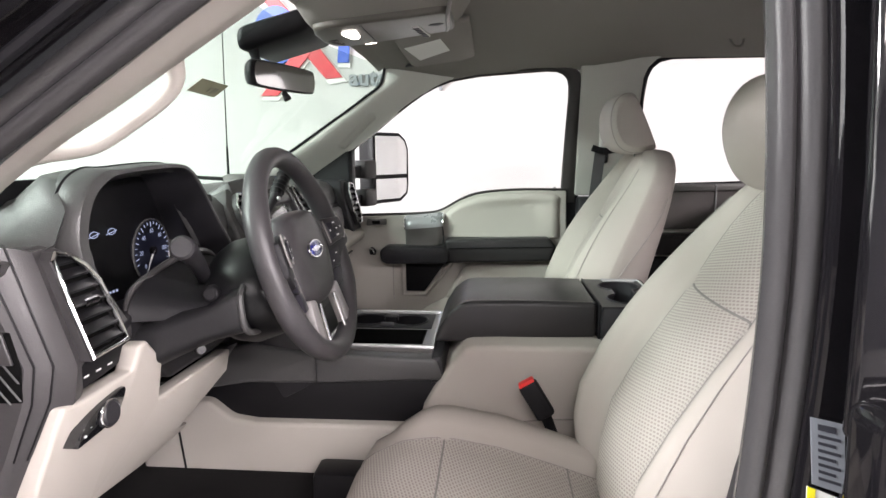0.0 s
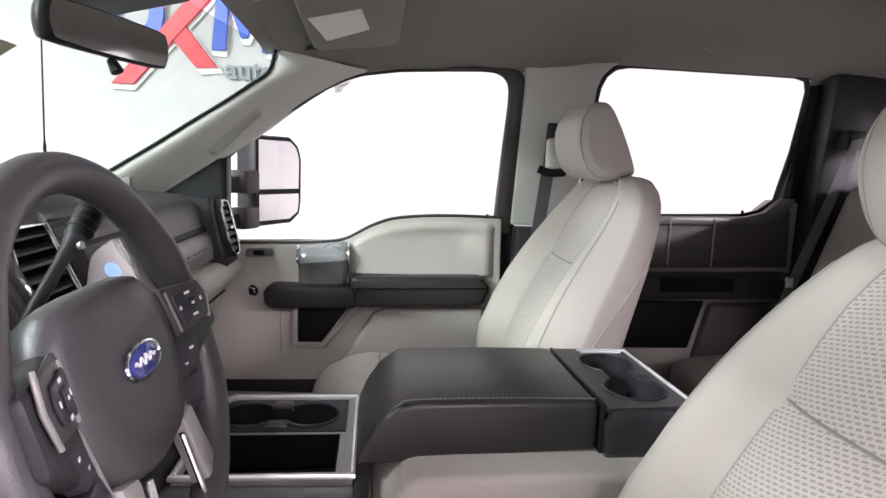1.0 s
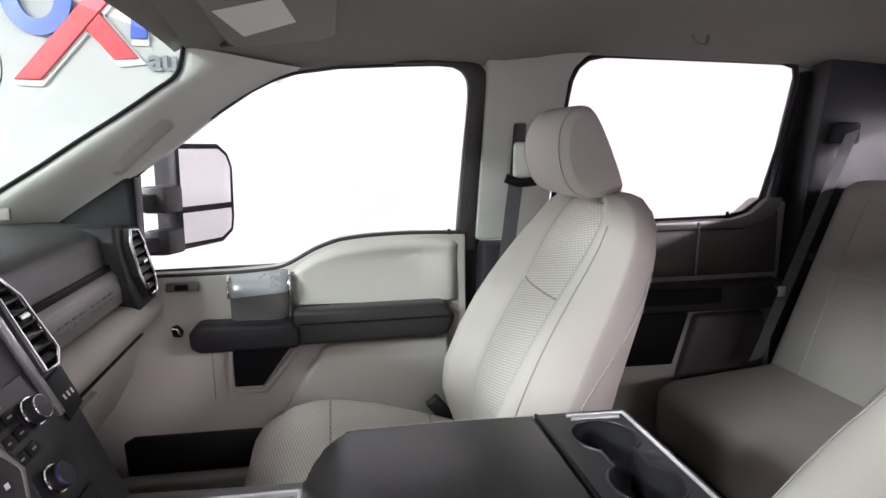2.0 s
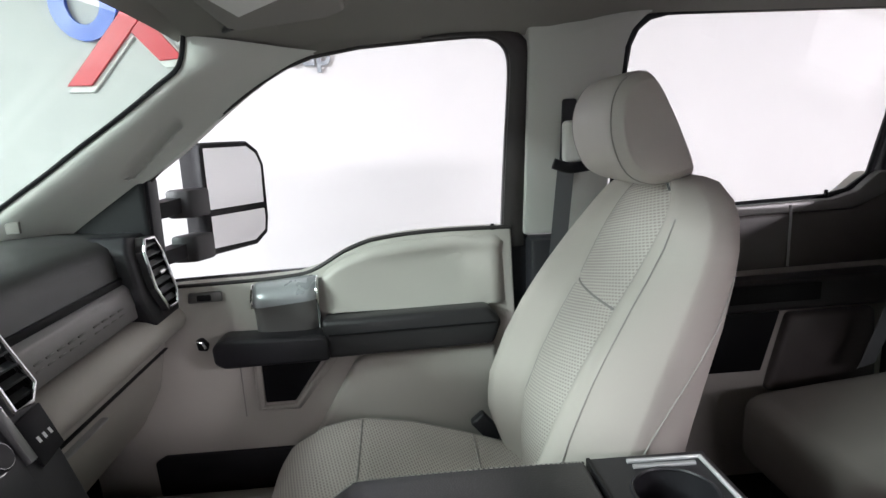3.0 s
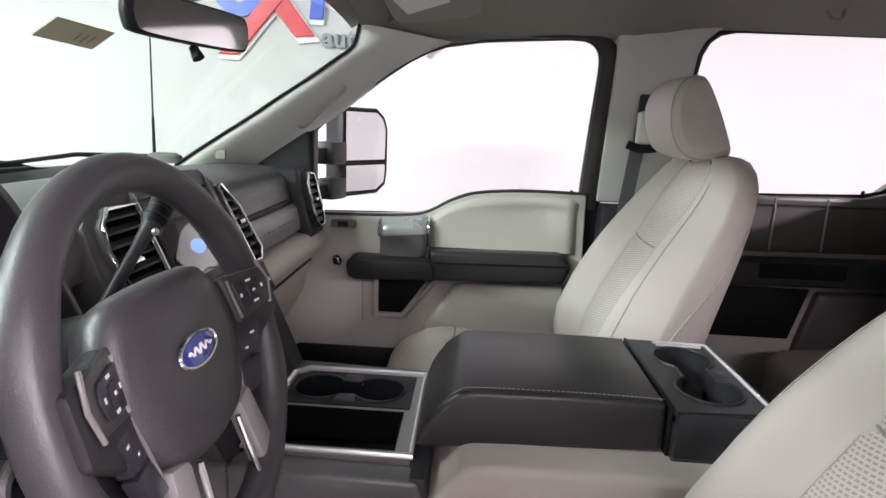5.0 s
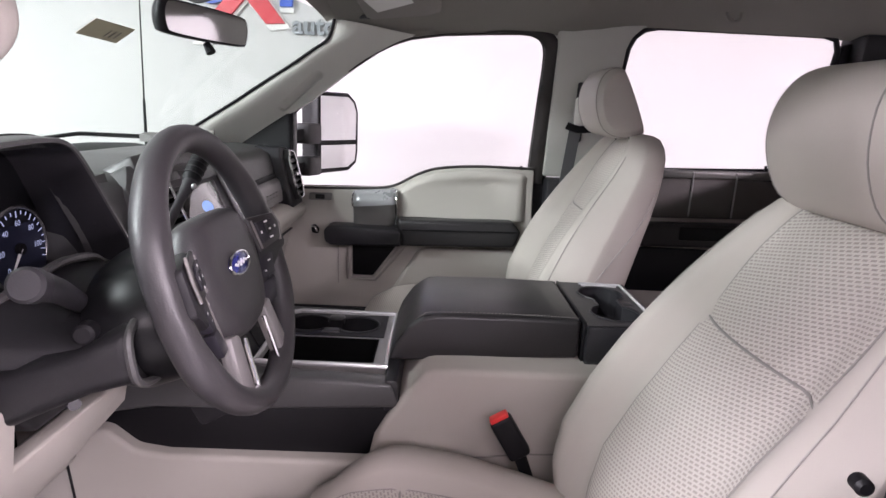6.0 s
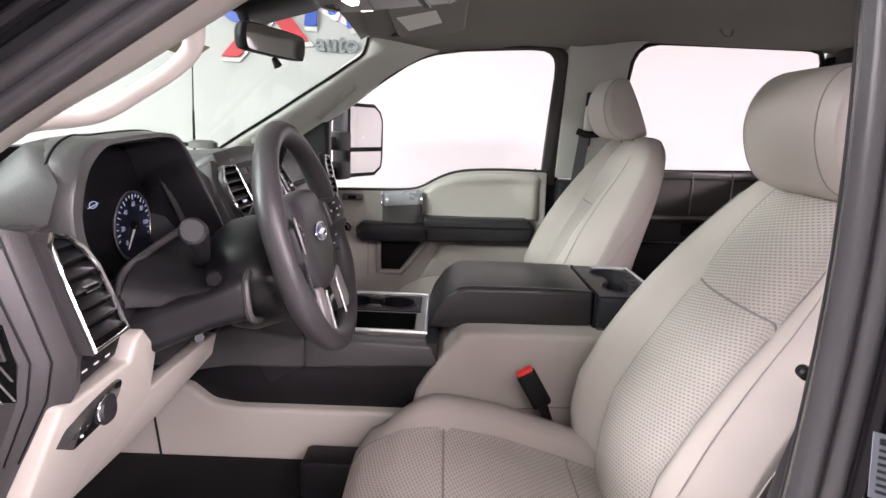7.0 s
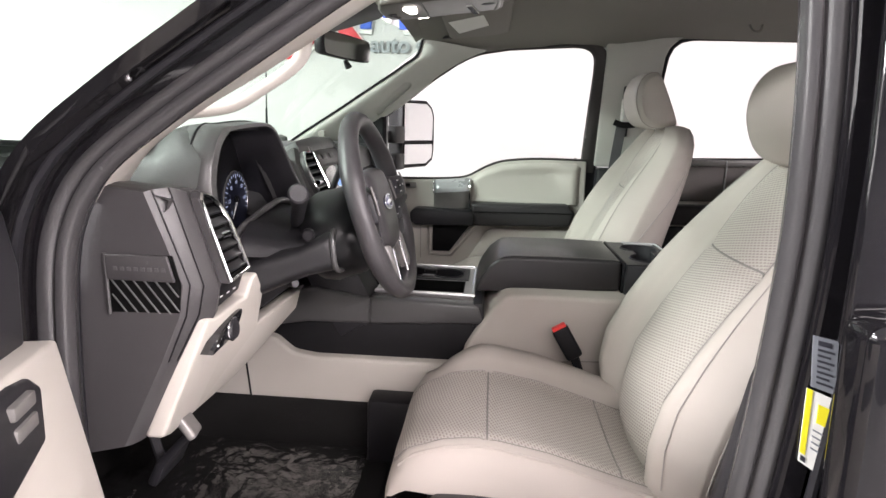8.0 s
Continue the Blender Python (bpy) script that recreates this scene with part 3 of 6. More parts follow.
part("grab_handle", tube(pts, [table([(i * 4, b[3]) for i, b in enumerate(bar)], k)[0] for k in range(len(pts))], 12), TRIM, pil2)


# ---------------------------------------------------------------- driver door opening: seal, painted frame, sill
OPEN = [(-0.27, 0.74), (-0.335, 0.92), (-0.352, 1.08), (-0.352, 1.25), (-0.342, 1.40), (-0.322, 1.48), (-0.277, 1.548), (-0.19, 1.615), (-0.115, 1.665), (-0.038, 1.715), (0.035, 1.762), (0.15, 1.83), (0.28, 1.875), (0.44, 1.885),
        (0.508, 1.865), (0.534, 1.78), (0.551, 1.62), (0.555, 1.45), (0.541, 1.2), (0.515, 1.0), (0.48, 0.80), (0.43, 0.74)]
cx, cz = 0.12, 1.35
path = smooth_path([(p, 0, q) for p, q in OPEN], 4, True)


def ring_at(off, y):
    """The door opening's outline, pushed outward by off, at depth y; on the B-pillar it ends early, behind the rear door."""
    out, n = [], len(path)
    wide_off, deep_y = off, y
    for i, p in enumerate(path):
        late = p.x > 0.40 and 0.9 < p.z < 1.86
        off, y = (min(wide_off, 0.074), max(deep_y, -0.826)) if late else (wide_off, deep_y)
        t = (path[(i + 1) % n] - path[i - 1]).normalized()
        nx, nz = -t.z, t.x
        if nx * (p.x - cx) + nz * (p.z - cz) < 0:
            nx, nz = -nx, -nz
        k = 1.0 if off < 0.03 else lerp(0.45, 1.0, sstep(0.25, 0.5, p.x))
        out.append((p.x + nx * off * k, y, p.z + nz * off * k))
    return out


frame_th = thing("door_frame", "black painted driver door opening with rubber seals", "door frame", kind="structure", at=(0.1, -0.82, 0.8))
part("inner_trim", loft([ring_at(0.0, -0.768), ring_at(-0.005, -0.772), ring_at(-0.006, -0.777), ring_at(0.004, -0.784)], True, False), RUBBER, frame_th, smooth=60)
part("rubber_seal", loft([ring_at(*p) for p in ((-0.002, -0.778), (-0.011, -0.786), (-0.014, -0.797), (-0.010, -0.808), (-0.002, -0.813), (0.004, -0.810), (0.006, -0.806), (0.010, -0.811), (0.017, -0.817), (0.025, -0.815), (0.030, -0.806), (0.030, -0.795))], True, False), SEAL, frame_th, smooth=60)
part("painted_frame", loft([ring_at(*p) for p in ((0.020, -0.79), (0.026, -0.818), (0.032, -0.826), (0.054, -0.828), (0.060, -0.845), (0.066, -0.85), (0.070, -0.878), (0.10, -0.885))], True, False), PAINT, frame_th)
part("outer_weatherstrip", loft([ring_at(*p) for p in ((0.060, -0.83), (0.055, -0.84), (0.062, -0.852), (0.072, -0.850), (0.068, -0.836), (0.060, -0.83))], True, False), RUBBER, frame_th)
part("seal_bulb", tube(ring_at(0.066, -0.846)[::2], 0.007, 8, True), RUBBER, frame_th)
strip = [(-0.322, 1.48), (-0.277, 1.548), (-0.19, 1.615), (-0.115, 1.665), (-0.038, 1.715), (0.035, 1.762), (0.15, 1.83)]
rows = []
for k, (p, q) in enumerate(strip):
    a, b = Vector((p - 0.024, -0.882, q + 0.032)), Vector((p - 0.012, -0.80, q + 0.026))
    rows.append([a.lerp(b, t) + Vector((-0.004, -0.008, 0.003)) * math.sin(math.pi * t) for t in [i / 8 for i in range(9)]])
part("outer_pillar", grid(rows, thick=0.01, away=(0.3, 0.3, -0.3)), PAINT, frame_th, smooth=60)
part("cowl_side", prism([(-0.80, 0.62), (-0.36, 0.62), (-0.45, 1.45), (-0.58, 1.50), (-0.80, 1.45)], -0.93, -0.78, "y", 0.01), PAINT, frame_th)

# stickers on the B-pillar
st = thing("pillar_sticker", "grey foil information sticker on the black door pillar", "sticker", at=(0.61, -0.81, 1.33))
def sticker_piece(name, poly, lift, material, th_):
    part(name, prism(poly, -0.8285 - lift, -0.8275 - lift, "y"), material, th_, smooth=0)


def skew(p, q):
    """Sticker space (0..1 across, 0..1 up) to the pillar, which leans."""
    return lerp(lerp(0.584, 0.577, q), lerp(0.612, 0.606, q), p), lerp(lerp(1.331, 1.393, q), lerp(1.322, 1.387, q), p)


box2 = lambda f, a, b, c, d: [f(a, c), f(b, c), f(b, d), f(a, d)]
sticker_piece("sheet", box2(skew, 0, 1, 0, 1), 0, STICKER, st)
for k in range(8):
    sticker_piece("print_bar", box2(skew, 0.2, 0.72 + 0.15 * (k % 2), 0.84 - 0.105 * k, 0.88 - 0.105 * k if k else 0.93), 0.001, INK, st)
st = thing("pillar_sticker", "white and yellow warning sticker on the black door pillar", "sticker", at=(0.6, -0.81, 1.25))


def skew2(p, q):
    return lerp(lerp(0.584, 0.580, q), lerp(0.619, 0.616, q), p), lerp(lerp(1.236, 1.329, q), lerp(1.213, 1.315, q), p)


sticker_piece("sheet", box2(skew2, 0, 1, 0, 1), 0, PAPER, st)
sticker_piece("yellow_strip", box2(skew2, 0, 0.19, 0.13, 1), 0.001, YELLOW, st)
sticker_piece("yellow_block", box2(skew2, 0.42, 0.88, 0.62, 0.86), 0.001, YELLOW, st)
for k in range(4):
    sticker_piece("print_bar", box2(skew2, 0.34, 0.84, 0.50 - 0.08 * k, 0.52 - 0.08 * k), 0.001, STICKER, st)
sticker_piece("pictogram", box2(skew2, 0.05, 0.22, 0.03, 0.10), 0.001, INK, st)

# rear door on the driver's side, shut
rd = thing("rear_door", "closed black painted rear door with smoked glass", "car door", "truck doors", at=(1.1, -0.9, 0.8))
part("door_skin", prism([(0.590, 0.60), (0.580, 1.20), (0.572, 1.44), (1.62, 1.47), (1.62, 0.60)], -0.935, -0.872, "y", 0.020, 4), PAINT, rd)
lean = lambda p, q: 0.10 * max(0.0, q - 1.40)
part("window_frame", prism([(0.574, 1.40), (0.582, 1.60), (0.578, 1.92), (0.662, 1.92), (0.672, 1.40)], -0.890, -0.874, "y", 0.006, 3, None, lean), PAINT, rd)
part("window_frame", prism([(1.52, 1.44), (1.46, 1.92), (1.62, 1.92), (1.66, 1.44)], -0.912, -0.88, "y", 0.008, 3, None, lean), PAINT, rd)
part("window_frame", prism([(0.66, 1.885), (0.66, 1.93), (1.62, 1.93), (1.62, 1.885)], -0.912, -0.88, "y", 0.008, 3, None, lean), PAINT, rd)
part("glass", prism([(0.67, 1.40), (0.66, 1.89), (1.50, 1.89), (1.53, 1.40)], -0.886, -0.882, "y", 0, 2, None, lean), SMOKE, rd, smooth=0)
part("inner_trim", box(0.68, 1.62, -0.85, -0.80, 0.7, 1.44, 0.01), DARK, rd)
bp = thing("door_pillar", "black painted B-pillar between the driver side doors", "pillar", kind="structure", at=(0.62, -0.8, 0.8))
part("pillar_face", prism([(0.575, 0.62), (0.59, 1.30), (0.592, 1.92), (0.668, 1.92), (0.672, 0.62)], -0.820, -0.78, "y", 0.006), PAINT, bp)
part("inner_cover", prism([(0.560, 0.72), (0.572, 1.30), (0.570, 1.458), (0.68, 1.46), (0.70, 0.72)], -0.78, -0.745, "y", 0.01), DARK, bp)
part("lower_wing", prism([(0.578, 1.41), (0.552, 1.30), (0.528, 1.15), (0.50, 0.95), (0.60, 0.95), (0.60, 1.41)], -0.775, -0.742, "y", 0.006), DARK, bp)
part("upper_cover", prism([(0.571, 1.462), (0.566, 1.90), (0.80, 1.90), (0.75, 1.462)], -0.776, -0.735, "y", 0.008), TRIM, bp)

# driver door, open
dd = thing("front_door", "open driver door with light stone lower trim", "car door", "truck doors", at=(-0.33, -0.87, 0.8))
DM = Matrix.Translation((-0.318, -0.868, 0)) @ Matrix.Rotation(radians(-74), 4, "Z")
part("door_shell", placed(prism([(0.0, 0.60), (-0.005, 1.40), (0.03, 1.52), (0.12, 1.58), (1.02, 1.50), (1.05, 0.60)], -0.14, -0.05, "y", 0.02, 3), DM), PAINT, dd)
part("upper_trim", placed(prism([(0.012, 1.325), (0.0, 1.44), (0.02, 1.51), (0.11, 1.56), (1.0, 1.50), (1.0, 1.335)], -0.05, -0.015, "y", 0.012, 3), DM), DARK, dd)
part("lower_trim", placed(prism([(0.01, 0.66), (0.005, 1.350), (0.12, 1.352), (1.0, 1.355), (1.0, 0.66)], -0.08, 0.015, "y", 0.006, 2, None, lambda p, q: 0.17 * (1.35 - q)), DM), TRIM, dd)
part("switch_panel", placed(prism([(0.100, 1.270), (0.078, 1.322), (0.095, 1.340), (0.13, 1.346), (0.38, 1.346), (0.38, 1.25), (0.20, 1.25)], 0.005, 0.021, "y", 0.004, 2, None, lambda p, q: 0.17 * (1.35 - q)), DM), DARK, dd)
for k in range(2):
    part("switch", placed(box(0.105, 0.150, 0.020, 0.032, 1.292 + 0.024 * k, 1.308 + 0.024 * k, 0.003), DM), GUNMETAL, dd)
part("armrest", placed(box(0.26, 0.95, 0.0, 0.06, 1.10, 1.19, 0.02, 3), DM), DARK, dd)


# ---------------------------------------------------------------- passenger front door
SILL = [(-0.24, 1.388), (-0.184, 1.392), (-0.026, 1.396), (0.082, 1.403), (0.128, 1.416), (0.188, 1.45), (0.248, 1.472), (0.33, 1.482), (0.426, 1.486), (0.565, 1.485)]


def tumble(z):
    """Where the side of the cab lies at a height, leaning in above the sill."""
    return 0.83 - 0.17 * max(0, z - 1.45)


pd = thing("front_door", "closed passenger door with two-tone trim panel", "car door", "truck doors", at=(0.15, 0.83, 0.9))
poly = SILL + [(0.575, 1.10), (0.545, 0.72), (-0.40, 0.72), (-0.42, 1.10), (-0.34, 1.388)]
part("trim_panel", prism(poly, 0.80, 0.875, "y", 0.008, 2), TRIM, pd)
part("window_ledge", tube([(p, 0.805, q + 0.002) for p, q in path2(SILL)], 0.0045, 8), FRAME_RUBBER, pd)
# scooped upper panel behind the pull handle
rows = []
for i in range(37):
    x = lerp(0.128, 0.548, i / 36)
    top = table(SILL, x)[0] - 0.010
    row = []
    for k in range(17):
        z = lerp(1.318, top, k / 16)
        scoop = sstep(0.15, 0.45, x) * (1 - 0.8 * sstep(0.44, 0.535, x)) * sstep(0.002, 0.050, top - z) * sstep(-0.02, 0.15, z - 1.318)
        row.append((x, 0.784 + 0.020 * scoop + 0.018 * sstep(0.018, 0.0, top - z) + 0.016 * sstep(0.525, 0.548, x) + 0.010 * sstep(0.15, 0.128, x), z))
    rows.append(row)
part("upper_pad", grid(rows, thick=0.03, away=(0, 1, 0)), TRIM, pd, smooth=60)
PULL = [(1.400, 0.796), (1.397, 0.784), (1.389, 0.771), (1.379, 0.761), (1.367, 0.755), (1.352, 0.756), (1.338, 0.762), (1.318, 0.767), (1.284, 0.770)]
rows = [[(x, y + 0.012 * (abs(x - 0.058) / 0.068) ** 8, z + 0.006 * (x - 0.058) / 0.068) for x in [lerp(-0.010, 0.126, i / 14) for i in range(15)]] for z, y in PULL]
part("pull_handle", grid(rows[5:], thick=0.03, away=(0, 1, 0)), GUNMETAL, pd, "grey door pull with chrome edges", smooth=60)
part("pull_top", grid(rows[:6], thick=0.03, away=(0, 1, 0)), PULL_LIT, pd, "satin top of the door pull, its fold highlight put into a paler tone", smooth=60)
for x, dz, stop in ((-0.012, -0.006, 6), (0.128, 0.006, 9)):
    part("chrome_edge", tube([(x, y + 0.006, z + dz) for z, y in PULL[1:stop]], 0.0034, 8), CHROME, pd)
part("armrest_grip", prism([(-0.095, 1.236), (-0.098, 1.272), (-0.08, 1.289), (0.135, 1.287), (0.150, 1.275), (0.150, 1.228), (-0.075, 1.224)], 0.725, 0.80, "y", 0.012, 3), DARK, pd)
part("armrest", prism([(0.14, 1.228), (0.135, 1.315), (0.50, 1.322), (0.53, 1.29), (0.51, 1.238)], 0.735, 0.80, "y", 0.012, 3), LEATHER, pd)
part("armrest_seam", tube([(0.15, 0.733, 1.283), (0.515, 0.733, 1.290)], 0.0022, 6), DEEP, pd)
# Flat black sheet: the shade of the pocket's hollow is put into its colour.
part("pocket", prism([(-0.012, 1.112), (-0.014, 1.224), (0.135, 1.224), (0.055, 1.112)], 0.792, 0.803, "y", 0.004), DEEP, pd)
part("pocket_rim", tube([(-0.022, 0.795, 1.225), (-0.022, 0.795, 1.10), (0.06, 0.795, 1.10), (0.155, 0.79, 1.222)], 0.009, 8), TRIM, pd)
part("lower_pad", prism([(0.09, 1.02), (0.20, 1.205), (0.235, 1.215), (0.52, 1.222), (0.54, 1.02), (0.5, 0.98), (0.12, 0.98)], 0.772, 0.81, "y", 0.014, 3), TRIM, pd)
# Another black sheet, for the shade inside the lower pocket's opening.
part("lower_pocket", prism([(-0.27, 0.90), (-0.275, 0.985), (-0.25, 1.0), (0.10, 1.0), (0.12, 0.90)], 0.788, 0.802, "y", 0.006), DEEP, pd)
part("pocket_lip", box(-0.29, 0.14, 0.75, 0.80, 0.86, 0.90, 0.012, 3), TRIM, pd)
sw = part("window_switch_plate", prism([(-0.158, 1.356), (-0.155, 1.380), (-0.082, 1.382), (-0.082, 1.358)], 0.792, 0.802, "y", 0.005, 2), GUNMETAL, pd)
part("switch_rocker", box(-0.135, -0.105, 0.786, 0.794, 1.362, 1.376, 0.003), DEEP, sw)
lk = part("lock_switch", prism([(-0.146, 1.248), (-0.150, 1.272), (-0.136, 1.278), (-0.122, 1.262), (-0.126, 1.246)], 0.788, 0.802, "y", 0.004, 2), DEEP, pd)
part("chrome_rocker", tube([(-0.146, 0.786, 1.27), (-0.134, 0.785, 1.268), (-0.128, 0.786, 1.254)], 0.003, 8), CHROME, lk)
part("panel_line", tube([(-0.06, 0.7995, 1.08), (-0.062, 0.7995, 1.222)], 0.0015, 6), STITCH, pd)
lp = part("lock_pin", tube([(0.524, 0.812, 1.478), (0.524, 0.812, 1.495)], [0.006, 0.004], 10), DEEP, pd)
part("pin_base", disc((0.524, 0.812, 1.489), (0, 0, 1), 0.011, 0.006, 16, up=(1, 0, 0)), DEEP, lp)
# window frame and glass
WIN = [(-0.215, 1.40), (-0.205, 1.625), (-0.12, 1.698), (-0.024, 1.764), (0.061, 1.82), (0.11, 1.845), (0.158, 1.861), (0.253, 1.876), (0.387, 1.885), (0.48, 1.890), (0.516, 1.888), (0.538, 1.880), (0.553, 1.865), (0.560, 1.842), (0.561, 1.80), (0.556, 1.686), (0.551, 1.48)]
part("window_seal", tube([(p, tumble(q), q) for p, q in WIN[1:]], 0.0038, 8), FRAME_RUBBER, pd)
inner = [(0.38, 1.885), (0.47, 1.890), (0.515, 1.889), (0.538, 1.881), (0.553, 1.866), (0.560, 1.843), (0.561, 1.80), (0.556, 1.686), (0.551, 1.55), (0.549, 1.44)]
outer = [(0.38, 1.890), (0.50, 1.905), (0.548, 1.906), (0.578, 1.894), (0.598, 1.872), (0.604, 1.842), (0.604, 1.80), (0.601, 1.686), (0.598, 1.55), (0.596, 1.44)]
rows = [[(lerp(a[0], b[0], t), tumble(a[1]) - 0.010 - 0.008 * math.sin(math.pi * t), lerp(a[1], b[1], t)) for a, b in zip(path2(inner), path2(outer))] for t in (0, 0.25, 0.5, 0.75, 1)]
part("rear_frame", grid(rows, thick=0.04, away=(0, 1, 0)), FRAME_RUBBER, pd, smooth=60)
pane = part("glass", prism([(p, q) for p, q in WIN] + [(0.3, 1.44), (0.1, 1.36)], 0.0, 0.004, "y", 0, 2, None, lambda p, q: tumble(q) + 0.012), GLASS, pd, smooth=0)
pane.visible_shadow = False
part("sail_panel", prism([(-0.40, 1.49), (-0.36, 1.535), (-0.222, 1.628), (-0.207, 1.626), (-0.205, 1.40)], 0.772, 0.80, "y", 0.005, 2), DEEP, pd)
part("front_run", prism([(-0.214, 1.40), (-0.210, 1.63), (-0.200, 1.63), (-0.202, 1.40)], 0.78, 0.83, "y", 0.003), RUBBER, pd)
part("door_skin", prism([(-0.42, 0.60), (-0.42, 1.38), (0.60, 1.41), (0.60, 0.60)], 0.90, 0.95, "y", 0.02, 3), PAINT, pd)
# roof rail over the door openings
rail = thing("roof_rail_trim", "grey headliner edge above the passenger doors", "trim", kind="structure", at=(0.7, 0.76, 1.9))
seg = smooth_path([(-0.06, 0, 1.898), (0.014, 0, 1.90), (0.12, 0, 1.905), (0.30, 0, 1.91), (0.60, 0, 1.918), (0.85, 0, 1.942), (1.45, 0, 1.945), (1.75, 0, 1.93)], 3)
low = smooth_path([(0.00, 0, 1.80), (0.06, 0, 1.835), (0.158, 0, 1.868), (0.30, 0, 1.886), (0.60, 0, 1.904), (0.85, 0, 1.930), (1.40, 0, 1.932), (1.75, 0, 1.88)], 3)
rows = [[(p.x, 0.70, p.z + 0.03) for p in seg], [(p.x, 0.735, p.z + 0.004) for p in seg], [(p.x, 0.76, p.z) for p in low], [(p.x, 0.80, p.z) for p in low]]
part("rail_cover", grid(rows, thick=0.02, away=(0, 0, 1)), LINER, rail, smooth=60)

# towing mirror outside the passenger door
mr = thing("wing_mirror", "black towing mirror with two glasses", "mirror", at=(-0.15, 1.1, 1.5))
# the head stands square to its glass: a along the glass, b up, o out of it
ML, MR = Vector((-0.186, 1.062, 0)), Vector((-0.064, 1.238, 0))
MD = (MR - ML).normalized()
MN = Vector((MD.y, -MD.x, 0))


def head(a, b, o):
    p = (ML + MR) / 2 + MD * a * (MR - ML).length / 2 + MN * o
    return (p.x, p.y, 1.556 + 0.146 * b)


HEAD = [(-0.92, -1), (0.55, -0.98), (0.92, -0.80), (1, -0.5), (1, 0.55), (0.85, 0.82), (0.5, 1), (-0.92, 1), (-1, 0.9), (-1, -0.9)]
part("housing", loft([[head(a * k, b * k, o) for a, b in HEAD] for o, k in ((-0.10, 0.72), (-0.085, 0.90), (-0.03, 1.0), (0.0, 1.0), (0.006, 0.97), (0.004, 0.92))]), DEEP, mr, smooth=35)


def glass_plate(ring):
    return loft([[head(a, b, o) for a, b in ring] for o in (0.003, 0.0065)])


part("upper_glass", glass_plate([(-0.86, -0.18), (0.86, -0.18), (0.88, 0.52), (0.74, 0.76), (0.46, 0.90), (-0.86, 0.90)]), MIRROR, mr, smooth=0)
part("lower_glass", glass_plate([(-0.84, -0.88), (0.46, -0.88), (0.82, -0.72), (0.87, -0.48), (0.86, -0.30), (-0.84, -0.30)]), MIRROR, mr, smooth=0)
for z0, z1 in ((1.528, 1.566), (1.415, 1.450)):
    part("arm", loft([[(x + dx, y, z) for dx, z in ((-0.02, z0 + dz), (0.02, z0 + dz), (0.02, z1 + dz), (-0.02, z1 + dz))] for x, y, dz in ((-0.31, 0.86, -0.004), (-0.262, 0.97, 0.0), (-0.205, 1.075, 0.012))]), DEEP, mr, smooth=20)
    part("arm_joint", bent(box(-0.030, 0.030, -0.035, 0.03, z0 - 0.010, z1 + 0.024, 0.008), lambda x, y, z: (x - 0.212 + 0.5 * y, 1.045 + y, z)), CHARCOAL, mr)
part("door_mount", box(-0.36, -0.265, 0.84, 0.885, 1.40, 1.60, 0.012), DEEP, mr)

# ---------------------------------------------------------------- passenger B-pillar, belt
pb = thing("door_pillar", "pale grey and charcoal B-pillar trim", "pillar", kind="structure", at=(0.68, 0.78, 0.9))
part("upper_cover", prism([(0.594, 1.466), (0.596, 1.86), (0.590, 1.93), (0.87, 1.935), (0.838, 1.918), (0.812, 1.893), (0.800, 1.86), (0.795, 1.78), (0.775, 1.466)], 0.0, 0.06, "y", 0.01, 2, None, lambda p, q: tumble(q) - 0.025), PILLAR_SHADED, pb)
part("lower_cover", prism([(0.602, 0.72), (0.602, 1.462), (0.775, 1.462), (0.80, 0.72)], 0.765, 0.84, "y", 0.01, 2), DARK, pb)
part("door_gap_seal", box(0.55, 0.61, 0.825, 0.89, 0.72, 1.47, 0.005), RUBBER, pb)
part("belt_slot", prism([(0.668, 1.58), (0.668, 1.76), (0.70, 1.76), (0.70, 1.58)], 0.0, 0.012, "y", 0.006, 2, None, lambda p, q: tumble(q) - 0.034), DARK, pb)
belt = thing("seat_belt", "grey front seat belt hanging from the pillar guide", "seat belt", "seat belts", at=(0.66, 0.68, 1.6))
part("guide_cover", box(0.655, 0.695, 0.685, 0.715, 1.63, 1.715, 0.01, 3), PILLAR_LIT, belt)
part("guide_loop", tube(smooth_path([(0.628, 0.672, 1.632), (0.66, 0.668, 1.622), (0.70, 0.672, 1.625)], 4), 0.011, 10), DEEP, belt)
part("webbing", grid([[(0.640 + 0.035 * t - 0.05 * s, 0.685 + 0.02 * s, 1.62 - 0.55 * s) for t in (0, 1)] for s in [i / 8 for i in range(9)]], thick=0.002, away=(0, 1, 0)), WEBBING, belt)

# ---------------------------------------------------------------- passenger rear door
RW = [(0.800, 1.50), (0.803, 1.80), (0.810, 1.865), (0.824, 1.897), (0.850, 1.918), (0.89, 1.927), (1.088, 1.930), (1.38, 1.930), (1.425, 1.918), (1.44, 1.885), (1.434, 1.715), (1.416, 1.564), (1.369, 1.526), (1.315, 1.513), (1.10, 1.505)]
pr_ = thing("rear_door", "closed passenger rear door with charcoal trim", "car door", "truck doors", at=(1.1, 0.83, 0.9))
part("trim_panel", prism([(0.775, 0.72), (0.775, 1.50), (1.10, 1.502), (1.315, 1.508), (1.372, 1.522), (1.425, 1.566), (1.49, 1.566), (1.49, 0.72)], 0.80, 0.875, "y", 0.008, 2), TRIM, pr_)
